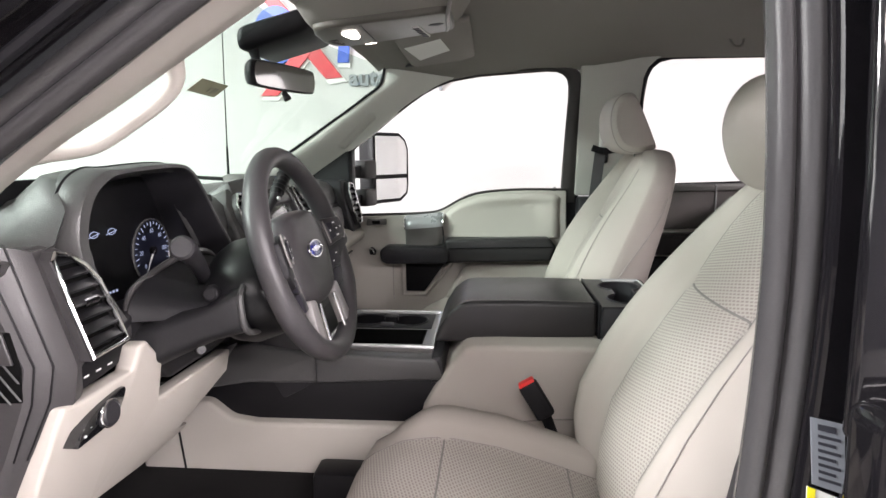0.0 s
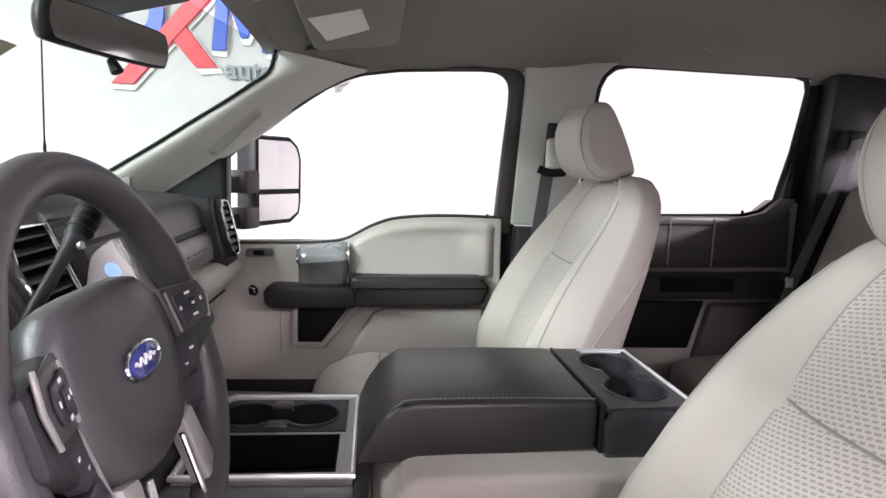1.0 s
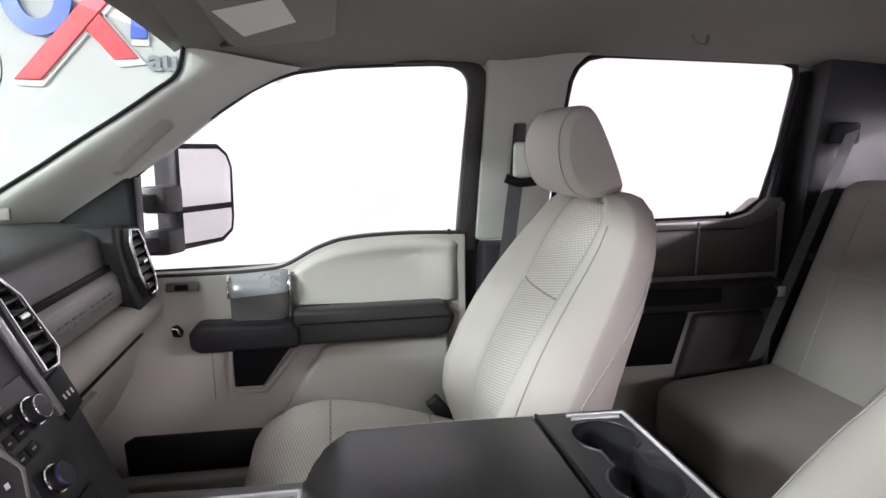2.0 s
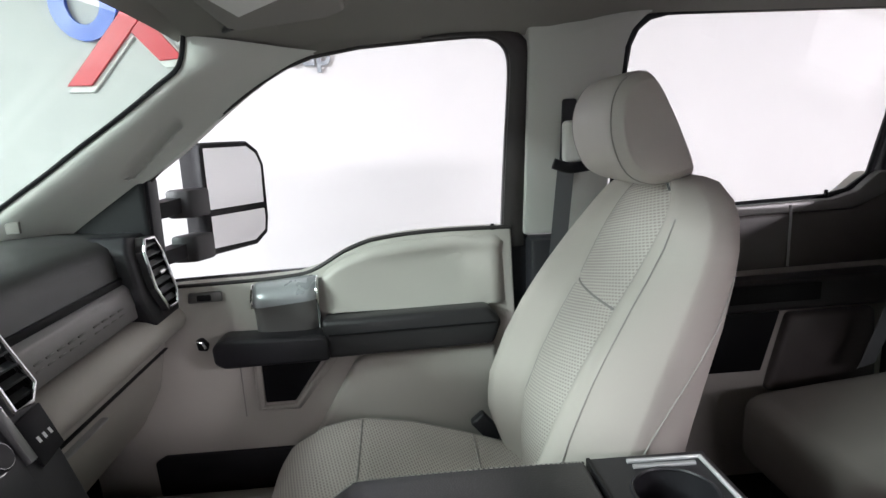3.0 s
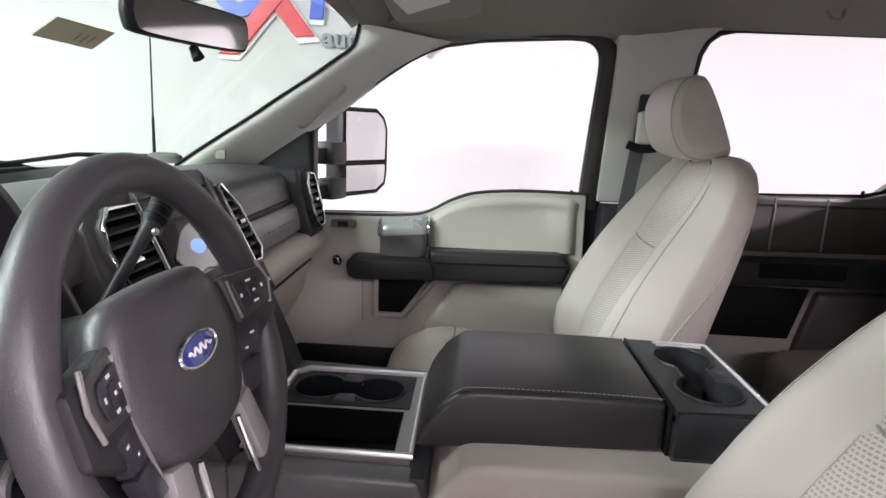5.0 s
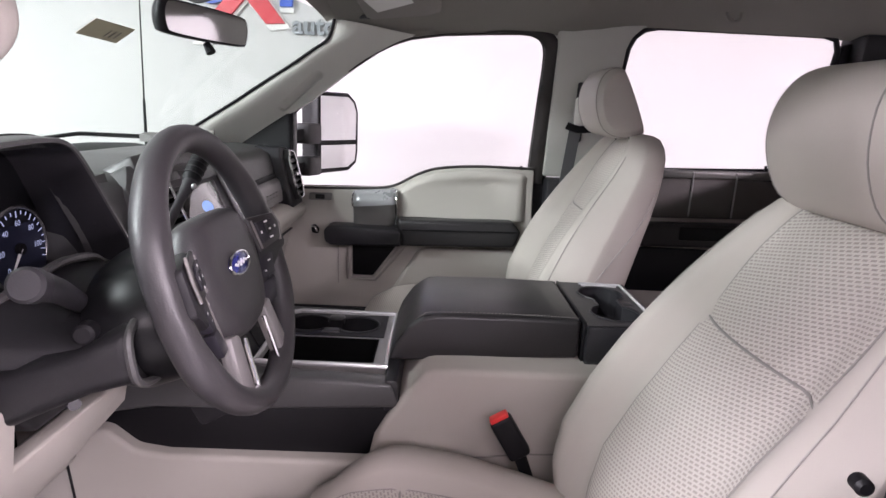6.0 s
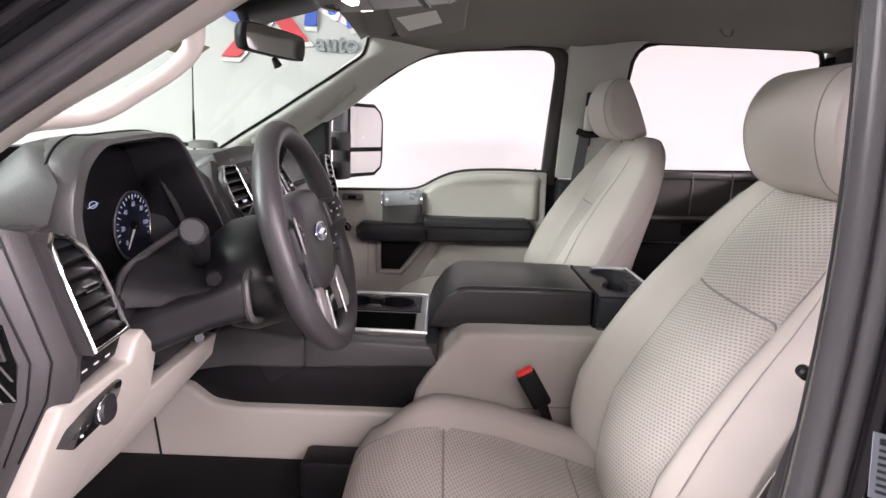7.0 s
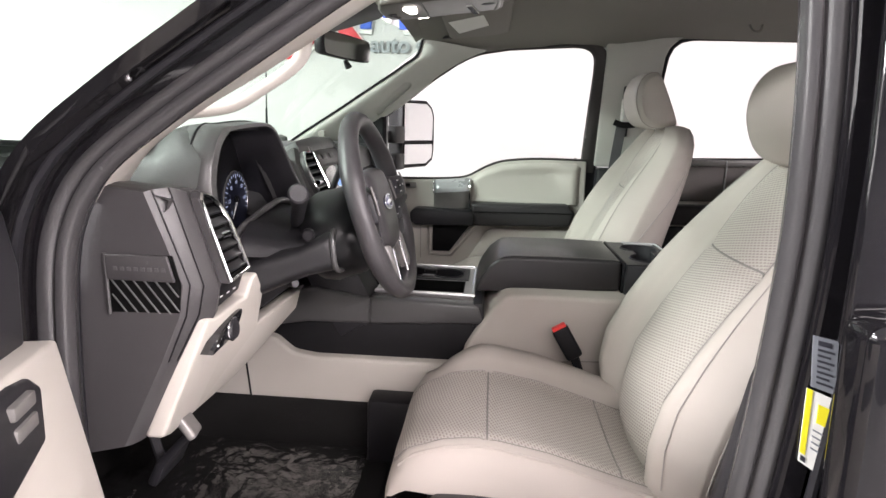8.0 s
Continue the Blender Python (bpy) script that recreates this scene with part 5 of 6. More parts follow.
for y in (-0.1065, 0.1465):
    part("lid_seam", tube([(p, y + (0.004 if y < 0 else -0.004), q - 0.0015) for p, q in path2([(0.186, 1.228), (0.197, 1.254), (0.214, 1.276), (0.238, 1.297), (0.264, 1.3035), (0.40, 1.306), (0.522, 1.304)], 3)], 0.0018, 6), DEEP, arm)
    ppath = path2([(0.212, 1.278), (0.238, 1.3005), (0.264, 1.307), (0.40, 1.309), (0.522, 1.307)], 22)
    bm = bmesh.new()
    for i in range(0, len(ppath) - 1):
        p, q = ppath[i], ppath[i + 1]
        tube([(p[0], y + (0.009 if y < 0 else -0.009), p[1]), (lerp(p[0], q[0], 0.6), y + (0.009 if y < 0 else -0.009), lerp(p[1], q[1], 0.6))], 0.0006, 4, False, bm)
    part("stitching", bm, STITCH_PALE, arm, smooth=0)
rearc = part("rear_module", prism([(0.531, 1.225), (0.531, 1.236), (0.665, 1.236), (0.675, 1.225)], -0.125, 0.148, "y", 0.003, 1), DARK, arm)
for a, b in ((-0.125, -0.112), (0.135, 0.148)):
    part("module_side", prism([(0.531, 1.232), (0.531, 1.301), (0.655, 1.298), (0.675, 1.283), (0.675, 1.232)], a, b, "y", 0.004), DARK, rearc)
for a, b in ((0.531, 0.545), (0.662, 0.675)):
    part("module_side", box(a, b, -0.12, 0.145, 1.232, 1.296, 0.004), DARK, rearc)
wells = [two_wells((0.603, 0.070), (0.601, -0.050), 0.047, 0.024)]
part("module_top", plate([(0.531, -0.125), (0.672, -0.115), (0.672, 0.146), (0.531, 0.148)], wells, 1.303, 0.06), DARK, rearc, smooth=30)
for w_ in wells:
    part("well_rim", tube([(p, q, 1.303) for p, q in w_], 0.0025, 6, True), DARK, rearc)
part("module_joint", box(0.5265, 0.5315, -0.112, 0.150, 1.228, 1.3045, 0.001), DEEP, arm)
part("chrome_rim", tube([(0.572, 0.134, 1.305), (0.662, 0.132, 1.305), (0.662, -0.10, 1.305)], 0.0030, 8), BRIGHT, rearc)
part("chrome_rim", tube([(0.575, 0.122, 1.305), (0.650, 0.120, 1.305)], 0.003, 8), SILVER, rearc)
part("cup_grip", box(0.630, 0.652, -0.004, 0.024, 1.270, 1.304, 0.004), DARK, rearc)
jump = thing("jump_seat", "light stone cloth centre jump seat under the armrest", "car seat", at=(0.4, 0.02, 0.9))
part("cushion", prism(path2([(0.150, 1.02), (0.162, 1.095), (0.205, 1.165), (0.240, 1.214), (0.265, 1.228), (0.40, 1.230), (0.64, 1.230)], 2) + [(0.68, 1.10), (0.66, 0.95), (0.17, 0.95)], -0.172, 0.165, "y", 0.016, 3), CLOTH, jump)
part("seam", tube([(0.30, -0.1725, 1.06), (0.42, -0.1725, 1.075), (0.55, -0.1725, 1.08)], 0.0016, 6), STITCH, jump)
part("bracket", box(0.17, 0.24, -0.10, 0.14, 0.72, 1.0, 0.01), DEEP, jump)
part("floor_bracket", box(-0.055, 0.14, -0.262, -0.19, 0.82, 0.985, 0.012), DEEP, jump)


# ---------------------------------------------------------------- dashboard
dash = thing("dashboard", "charcoal truck dashboard with light stone lower panels", "dashboard", at=(-0.35, 0, 1.2))


def dash_rise(y):
    """The pad dips slightly towards the doors."""
    return -0.010 * abs(y / 0.75) ** 3


def hill(y):
    """The pad swells over the instruments."""
    return sstep(-0.70, -0.585, y) * (1 - sstep(-0.31, -0.21, y))


ys = sorted(set([round(lerp(-0.758, 0.80, j / 40), 4) for j in range(41)] + [-0.632, -0.618, -0.60, -0.375, -0.36, -0.30, -0.25, -0.205]))
TOPS = [(0.0, 1.495), (0.12, 1.512), (0.30, 1.530), (0.50, 1.540), (0.68, 1.541), (0.84, 1.536), (0.94, 1.528), (1.0, 1.515)]
rows = []
for t, z in TOPS:
    row = []
    for y in ys:
        front = -0.215 - 0.047 * sstep(-0.66, -0.60, y) + 0.012 * sstep(-0.30, -0.22, y)
        x = lerp(-0.69 + 0.05 * (abs(y) / 0.78) ** 3, front, t)
        swell = 0.058 * hill(y) * sstep(0.42, 1.0, t) - 0.014 * sstep(-0.30, -0.50, y) * sstep(0.2, 0.5, t) * (1 - sstep(0.84, 1.0, t)) + (0.022 * hill(y) if t > 0.9 else 0)
        row.append((x, y, z + swell + dash_rise(y)))
    rows.append(row)
tail1, tail2 = [], []
for x, y, z in rows[-1]:
    over = y < -0.24
    tail1.append((x - 0.004, y, z - (0.004 if -0.60 < y else 0.012)) if over else (x + 0.012, y, z - 0.03))
    tail2.append((x - 0.008, y, z - (0.006 if -0.60 < y else 0.016)) if over else (x + 0.018, y, z - 0.063))
rows += [tail1, tail2]
part("top_pad", grid(rows), PAD, dash, smooth=50)
part("dash_core", prism([(-0.66, 1.49), (-0.30, 1.50), (-0.262, 1.44), (-0.24, 1.32), (-0.30, 1.16), (-0.66, 1.10)], -0.20, 0.79, "y"), DEEP, dash)
part("dash_core", prism([(-0.66, 1.49), (-0.40, 1.50), (-0.38, 1.16), (-0.66, 1.10)], -0.745, -0.205, "y"), DEEP, dash)

# passenger side panels
PY0, PY1 = 0.262, 0.70
part("dash_gap", box(-0.262, -0.226, PY0, PY1, 1.437, 1.452, 0.002), DEEP, dash)
panel = part("applique", prism([(-0.255, 1.438), (-0.226, 1.440), (-0.214, 1.43), (-0.206, 1.40), (-0.207, 1.37), (-0.225, 1.362), (-0.255, 1.362)], PY0, PY1, "y", 0.004, 2), APPLIQUE, dash, "satin grey appliqué with embossed bars")
for i in range(9):
    y = 0.330 + 0.030 * i + (0.018 if i > 4 else 0)
    for b in (1.393, 1.404):
        part("embossed_bar", box(-0.2085, -0.2053, y, y + 0.020, b, b + 0.0035, 0.001, 1), GUNMETAL, panel)
part("ledge", prism(path2([(-0.235, 1.362), (-0.195, 1.358), (-0.172, 1.342), (-0.166, 1.322), (-0.180, 1.302), (-0.215, 1.288)], 3) + [(-0.26, 1.29), (-0.26, 1.362)], PY0 - 0.01, 0.80, "y", 0.003), TRIM, dash, "light stone rolled ledge")
glove = part("glove_box", prism([(-0.215, 1.288), (-0.212, 1.27), (-0.235, 1.17), (-0.285, 1.08), (-0.34, 1.06), (-0.34, 1.288)], PY0 + 0.01, 0.79, "y", 0.008), TRIM, dash, "light stone glove box door")
part("glove_pull", box(-0.222, -0.206, PY0 + 0.06, 0.50, 1.238, 1.243, 0.002), SILVER, glove)
part("glove_seam", box(-0.222, -0.206, PY0 + 0.02, 0.78, 1.262, 1.2655, 0.001), DEEP, glove)
# passenger vent pod
pod = part("vent_pod", prism([(0.672, 1.345), (0.655, 1.40), (0.672, 1.50), (0.695, 1.528), (0.80, 1.522), (0.815, 1.49), (0.815, 1.36), (0.80, 1.345)], -0.28, -0.200, "x", 0.008, 3, None, lambda p, q: -0.25 * (q - 1.44)), DARK, dash)


def vent(corner_fun, outline, slats, parent, tab=True):
    """A louvred vent: outline in its own plane (a right, b up), laid by corner_fun(a, b, out)."""
    base_fun = corner_fun
    corner_fun = lambda a, b, o: base_fun(a, b, o + 0.0085)
    ring = [Vector(corner_fun(a, b, 0.004)) for a, b in outline]
    am_, bm_mid = sum(a for a, b in outline) / len(outline), sum(b for a, b in outline) / len(outline)
    grown = [(am_ + (a - am_) * 1.06, bm_mid + (b - bm_mid) * 1.05) for a, b in outline]
    part("vent_collar", loft([[corner_fun(a, b, -0.012) for a, b in grown], [corner_fun(a, b, 0.003) for a, b in grown], [corner_fun(a, b, 0.003) for a, b in outline], [corner_fun(a, b, -0.006) for a, b in outline]], True, False), CHARCOAL, parent, smooth=30)
    part("chrome_frame", tube(ring, 0.0034, 8, True), CHROME, parent)
    bm = bmesh.new()
    front = [bm.verts.new(corner_fun(a, b, -0.006)) for a, b in outline]
    backv = [bm.verts.new(corner_fun(a, b, 0.0)) for a, b in outline]
    bm.faces.new(front)
    for i in range(len(outline)):
        j = (i + 1) % len(outline)
        bm.faces.new((front[i], front[j], backv[j], backv[i]))
    part("vent_back", bm, RECESS_SHADE, parent, smooth=0)
    bs = [b for a, b in outline]
    lo, hi = min(bs), max(bs)
    for k in range(slats):
        b = lerp(lo, hi, (k + 0.7) / (slats + 0.4))
        xs = []
        n = len(outline)
        for i in range(n):
            (a1, b1), (a2, b2) = outline[i], outline[(i + 1) % n]
            if (b1 - b) * (b2 - b) < 0:
                xs.append(lerp(a1, a2, (b - b1) / (b2 - b1)))
        if len(xs) >= 2:
            l, r = min(xs) + 0.002, max(xs) - 0.002
            bm = bmesh.new()
            q = [corner_fun(l, b + 0.004, -0.004), corner_fun(r, b + 0.004, -0.004), corner_fun(r, b - 0.003, 0.002), corner_fun(l, b - 0.003, 0.002)]
            w = [corner_fun(l, b + 0.007, -0.004), corner_fun(r, b + 0.007, -0.004), corner_fun(r, b - 0.0005, 0.003), corner_fun(l, b - 0.0005, 0.003)]
            loft([[q[0], q[1], w[1], w[0]], [q[3], q[2], w[2], w[3]]], True, True, bm)
            part("slat", bm, PIANO, parent, smooth=0)
    if tab:
        am = sum(a for a, b in outline) / len(outline)
        bm_ = (lo + hi) / 2
        part("vent_tab", tube([corner_fun(am - 0.012, bm_, 0.005), corner_fun(am + 0.012, bm_, 0.005)], 0.0045, 8), CHROME, parent)


pv = lambda a, b, o: (-0.196 + o - 0.25 * (b - 1.44), a, b)
vent(pv, [(0.718, 1.372), (0.697, 1.42), (0.705, 1.49), (0.728, 1.515), (0.775, 1.512), (0.788, 1.48), (0.786, 1.40), (0.765, 1.372)], 7, pod)

# centre stack, leaning back
SLOPE = 0.55


def stack(a, b, o=0.0):
    """A point of the stack's face: a across, b up, o out of it."""
    return (-0.172 - SLOPE * (b - 1.39) + 0.87 * o, a, b + 0.48 * o)


def slab(poly, o0, o1, r=0.0, fun=None):
    fun = fun or stack
    bm = bmesh.new()
    lo = [bm.verts.new(fun(a, b, o0)) for a, b in poly]
    hi = [bm.verts.new(fun(a, b, o1)) for a, b in poly]
    bm.faces.new(lo)
    bm.faces.new(hi[::-1])
    for i in range(len(poly)):
        j = (i + 1) % len(poly)
        bm.faces.new((lo[i], lo[j], hi[j], hi[i]))
    bmesh.ops.recalc_face_normals(bm, faces=bm.faces)
    return bevel(bm, r, 2)


MID = 0.058
cs = part("console_fascia", slab([(-0.158, 1.15), (-0.158, 1.48), (-0.13, 1.538), (MID, 1.548), (0.236, 1.540), (0.272, 1.48), (0.266, 1.385), (0.245, 1.32), (0.20, 1.15)], -0.12, 0.0, 0.010), DARK, dash)
part("left_vent_pod", slab([(-0.030, 1.548), (-0.122, 1.549), (-0.160, 1.518), (-0.178, 1.468), (-0.180, 1.42), (-0.166, 1.375), (-0.13, 1.358), (-0.055, 1.358)], -0.14, 0.001, 0.012), PAD, cs)
part("pod_shoulder", loft([[(-0.235, -0.238, z0), (-0.245, -0.238, z1), (-0.30, -0.238, z1), (-0.30, -0.238, z0)] if k == 0 else [(-0.262 + 0.03 * k, y, z0), (-0.272, y, z1), (-0.40, y, z1), (-0.40, y, z0)] for k, y, z0, z1 in ((0, -0.238, 1.40, 1.50), (0.5, -0.21, 1.40, 1.535), (1, -0.165, 1.40, 1.538))]), PAD, dash, smooth=60)
part("stack_cap", slab([(-0.115, 1.530), (-0.105, 1.560), (MID, 1.568), (0.212, 1.562), (0.226, 1.532)], -0.10, 0.005, 0.008), PAD, cs)
vent(stack, [(0.224, 1.522), (0.240, 1.526), (0.266, 1.481), (0.263, 1.402), (0.238, 1.386), (0.206, 1.388)], 8, cs)
vent(stack, [(-0.142, 1.510), (-0.116, 1.528), (-0.048, 1.526), (-0.070, 1.396), (-0.132, 1.392), (-0.156, 1.428), (-0.156, 1.482)], 8, cs)
part("vent_bezel", slab([(0.206, 1.546), (0.222, 1.534), (0.205, 1.43), (0.194, 1.335), (0.180, 1.335), (0.190, 1.43)], 0.0, 0.009, 0.002), BEZEL, cs)
part("vent_bezel", slab([(-0.040, 1.544), (-0.027, 1.540), (-0.046, 1.43), (-0.062, 1.345), (-0.074, 1.345), (-0.060, 1.43)], 0.0, 0.008, 0.002), BEZEL, cs)
part("upper_fascia", slab([(-0.032, 1.496), (-0.026, 1.530), (MID, 1.534), (0.214, 1.528), (0.200, 1.496)], 0.0, 0.004, 0.002), CHARCOAL, cs)
scr = part("touch_screen", slab([(-0.040, 1.408), (-0.024, 1.490), (0.160, 1.490), (0.130, 1.408)], 0.0, 0.005, 0.002), SCREEN_GLOSS, cs, "glossy black touch screen")
disc_bm = disc(stack(0.062, 1.448, 0.0058), (0.87, 0, 0.48), 0.013, 0.0005, 32, rx=0.024)
part("screen_emblem", disc_bm, SCREEN_BLUE, scr, smooth=0)
for a in (-0.025, 0.030, 0.100):
    bt = slab([(a, 1.508), (a, 1.521), (a + 0.045, 1.521), (a + 0.045, 1.508)], 0.004, 0.0065, 0.002)
    part("hazard_button", bt, PAD, cs)
part("control_panel", slab([(-0.060, 1.265), (-0.055, 1.402), (0.170, 1.402), (0.178, 1.345), (0.160, 1.265)], 0.0, 0.004, 0.003), DARK, cs)
part("disc_slot", slab([(-0.02, 1.394), (-0.02, 1.397), (0.10, 1.397), (0.10, 1.394)], 0.004, 0.0055), DEEP, cs)
part("slot_trim", slab([(-0.03, 1.386), (-0.03, 1.3885), (0.10, 1.3885), (0.10, 1.386)], 0.004, 0.0060), GUNMETAL, cs)
for a, b, r, ring in ((-0.022, 1.362, 0.017, CHROME), (0.138, 1.362, 0.018, CHROME), (-0.018, 1.297, 0.015, CHROME), (0.092, 1.292, 0.017, BADGE)):
    k = part("knob", disc(stack(a, b, 0.024), (0.87, 0, 0.48), r, 0.02, 24, bev=0.003), DARK, cs)
    for o, rr, mt in ((0.009, r + 0.001, CHROME), (0.022, r - 0.003, ring)):
        part("knob_ring", tube([Vector(stack(a, b, o)) + Vector((-0.48, 0, 0.87)) * rr * math.sin(2 * math.pi * i / 24) + Vector((0, 1, 0)) * rr * math.cos(2 * math.pi * i / 24) for i in range(24)], 0.0018, 6, True), mt, k)
for r_ in range(3):
    for c in range(4):
        a = 0.006 + 0.027 * c
        b = 1.374 - 0.021 * r_
        part("stack_button", slab([(a, b - 0.007), (a, b + 0.007), (a + 0.023, b + 0.007), (a + 0.023, b - 0.007)], 0.004, 0.0075, 0.0015), DEEP, cs)
        part("button_mark", slab([(a + 0.007, b - 0.001), (a + 0.007, b + 0.001), (a + 0.014 + 0.002 * (c % 2), b + 0.001), (a + 0.014 + 0.002 * (c % 2), b - 0.001)], 0.0075, 0.0079), STITCH_PALE, cs, smooth=0)
sb = part("side_buttons", slab([(0.196, 1.322), (0.204, 1.378), (0.258, 1.381), (0.248, 1.328)], 0.0, 0.005, 0.002), DEEP, cs)
for k in range(3):
    part("button_mark", slab([(0.214 + 0.012 * k, 1.345), (0.214 + 0.012 * k, 1.352), (0.219 + 0.012 * k, 1.352), (0.219 + 0.012 * k, 1.345)], 0.005, 0.0054), MARK, sb, smooth=0)
part("lower_bay", slab([(-0.055, 1.17), (-0.055, 1.255), (0.15, 1.255), (0.14, 1.17)], 0.0, 0.004, 0.003), DEEP, cs)

# instrument binnacle

def slabx(poly, x0_, x1_, r=0.0):
    """A plate facing the seats: poly in y, z."""
    return prism(poly, x0_, x1_, "x", r, 2)


arch = smooth_path([(-0.200, -0.578, 1.395), (-0.205, -0.592, 1.422), (-0.212, -0.612, 1.467), (-0.215, -0.619, 1.505), (-0.215, -0.611, 1.541), (-0.218, -0.588, 1.568), (-0.226, -0.545, 1.586), (-0.236, -0.50, 1.591),
                    (-0.241, -0.43, 1.594), (-0.243, -0.34, 1.596), (-0.241, -0.300, 1.588), (-0.234, -0.280, 1.562), (-0.213, -0.268, 1.505), (-0.191, -0.256, 1.444), (-0.188, -0.250, 1.41)], 4)
rings, tunnel, seam = [], [], []
for k, p in enumerate(arch):
    v = Vector((0, p.y + 0.42, (p.z - 1.46) * 1.1)).normalized()
    narrow = 1 - 0.62 * sstep(len(arch) * 0.36, len(arch) * 0.52, k)
    rings.append([p + v * o * narrow + Vector((d, 0, 0)) for o, d in ((0.0, -0.010), (0.0, -0.001), (0.002, 0.001), (0.018, 0.000), (0.021, -0.003), (0.024, -0.022), (0.024, -0.045), (0.015, -0.075))])
    seam.append(p + v * 0.024 * narrow + Vector((-0.036, 0, 0)))
    tunnel.append([p + Vector((-0.002, 0, 0)), p - v * 0.004 + Vector((-0.03, 0, 0)), Vector((-0.345, p.y - v.y * 0.012 + 0.045 * sstep(-0.36, -0.29, p.y) * max(0.0, min(1.0, (1.60 - p.z) / 0.12)), p.z - v.z * 0.012))])
part("binnacle_surround", loft(rings, False, False), PAD, dash, "charcoal arched instrument surround", smooth=38)
part("binnacle_tunnel", loft(tunnel, False, False), DARK, dash, smooth=60)
part("surround_seam", tube(seam[12:44], 0.0022, 6), DEEP, dash)
cl = part("instrument_panel", slabx([(-0.66, 1.34), (-0.62, 1.585), (-0.26, 1.585), (-0.18, 1.34)], -0.36, -0.335), PIANO, dash, "dark instrument cluster")
for yy in (-0.515, -0.292):
    part("dial_face", disc((-0.331, yy, 1.442), (1, 0, 0.12), 0.058, 0.004, 40), DIAL, cl)
    part("dial_ring", tube([(-0.330, yy + 0.059 * math.cos(2 * math.pi * i / 40), 1.442 + 0.059 * math.sin(2 * math.pi * i / 40)) for i in range(40)], 0.0022, 6, True), BEZEL, cl)
    bm = bmesh.new()
    for i in range(25):
        a = radians(225 - 270 * i / 24)
        r0, r1 = (0.045 if i % 3 == 0 else 0.049), 0.054
        tube([(-0.3285, yy + r0 * math.cos(a), 1.442 + r0 * math.sin(a)), (-0.3285, yy + r1 * math.cos(a), 1.442 + r1 * math.sin(a))], 0.0007, 4, False, bm)
    part("dial_ticks", bm, DIAL_LIT, cl, smooth=0)
    a = radians(235)
    part("needle", tube([(-0.326, yy, 1.442), (-0.326, yy + 0.045 * math.cos(a), 1.442 + 0.045 * math.sin(a))], [0.0024, 0.001], 6), MARK, cl)
    part("needle_hub", disc((-0.324, yy, 1.442), (1, 0, 0), 0.008, 0.006, 20), DEEP, cl)
font_y = -0.292
for i, n in enumerate((0, 20, 40, 60, 80, 100)):
    cu = bpy.data.curves.new("speed_figure", "FONT")
    cu.body, cu.size, cu.align_x, cu.align_y = str(n), 0.0115, "CENTER", "CENTER"
    a = radians(225 - 270 * i / 6)
    ob = new("speed_figure", cu)
    cu.materials.append(DIAL_LIT)
    ob.parent = cl
    ob.matrix_basis = Matrix.Translation((-0.3275, font_y + 0.037 * math.cos(a), 1.442 + 0.037 * math.sin(a))) @ Matrix(((0, 0, 1, 0), (1, 0, 0, 0), (0, 1, 0, 0), (0, 0, 0, 1)))
for k in range(2):
    cy = -0.445 + 0.045 * k
    part("tell_tale", tube([(-0.332, cy + 0.010 * math.cos(2 * math.pi * i / 16), 1.492 + 0.005 * math.sin(2 * math.pi * i / 16)) for i in range(16)], 0.0007, 4, True), DIAL_LIT, cl)
    part("tell_tale", tube([(-0.332, cy - 0.014, 1.488), (-0.332, cy + 0.014, 1.493)], 0.0007, 4), DIAL_LIT, cl)
for k in range(5):
    part("odometer_bar", box(-0.3345, -0.333, -0.436 + 0.009 * k, -0.4325 + 0.009 * k, 1.389, 1.3925), RED_LIT if k == 0 else DIAL_LIT, cl)

# left vent, end cap, knee panel
lvf = lambda a, b, o: (-0.169 - 0.32 * (b - 1.381) + o, a, b)
VENT = [(-0.711, 1.386), (-0.711, 1.448), (-0.711, 1.500), (-0.703, 1.507), (-0.683, 1.502), (-0.664, 1.487), (-0.651, 1.465), (-0.646, 1.43), (-0.644, 1.389)]
lv = part("left_vent_panel", prism([(-0.720, 1.379), (-0.720, 1.515), (-0.70, 1.517), (-0.676, 1.510), (-0.652, 1.492), (-0.638, 1.468), (-0.632, 1.43), (-0.630, 1.379)], -0.28, -0.174, "x", 0.003, 2, None, lambda p, q: -0.32 * (q - 1.381)), CHARCOAL, dash)
vent(lvf, VENT, 7, lv)
strip = part("switch_strip", prism([(-0.720, 1.338), (-0.720, 1.377), (-0.630, 1.377), (-0.632, 1.350)], -0.28, -0.172, "x", 0.003, 2, None, lambda p, q: 0.3 * (q - 1.381)), DEEP, lv)
for k in range(3):
    part("strip_mark", box(-0.1795, -0.1785, -0.702 + 0.022 * k, -0.693 + 0.022 * k, 1.357, 1.3595), MARK, lv, smooth=0)
CAP = [(-0.700, [(-0.214, 1.512), (-0.176, 1.380), (-0.184, 1.339), (-0.222, 1.27), (-0.29, 1.145)]), (-0.7225, [(-0.209, 1.513), (-0.169, 1.380), (-0.177, 1.339), (-0.215, 1.27), (-0.285, 1.145)]),
       (-0.745, [(-0.221, 1.521), (-0.180, 1.388), (-0.189, 1.346), (-0.225, 1.275), (-0.290, 1.145)]), (-0.757, [(-0.238, 1.518), (-0.193, 1.391), (-0.201, 1.347), (-0.231, 1.278), (-0.296, 1.145)]),
       (-0.763, [(-0.246, 1.515), (-0.200, 1.391), (-0.208, 1.347), (-0.238, 1.278), (-0.303, 1.145)])]
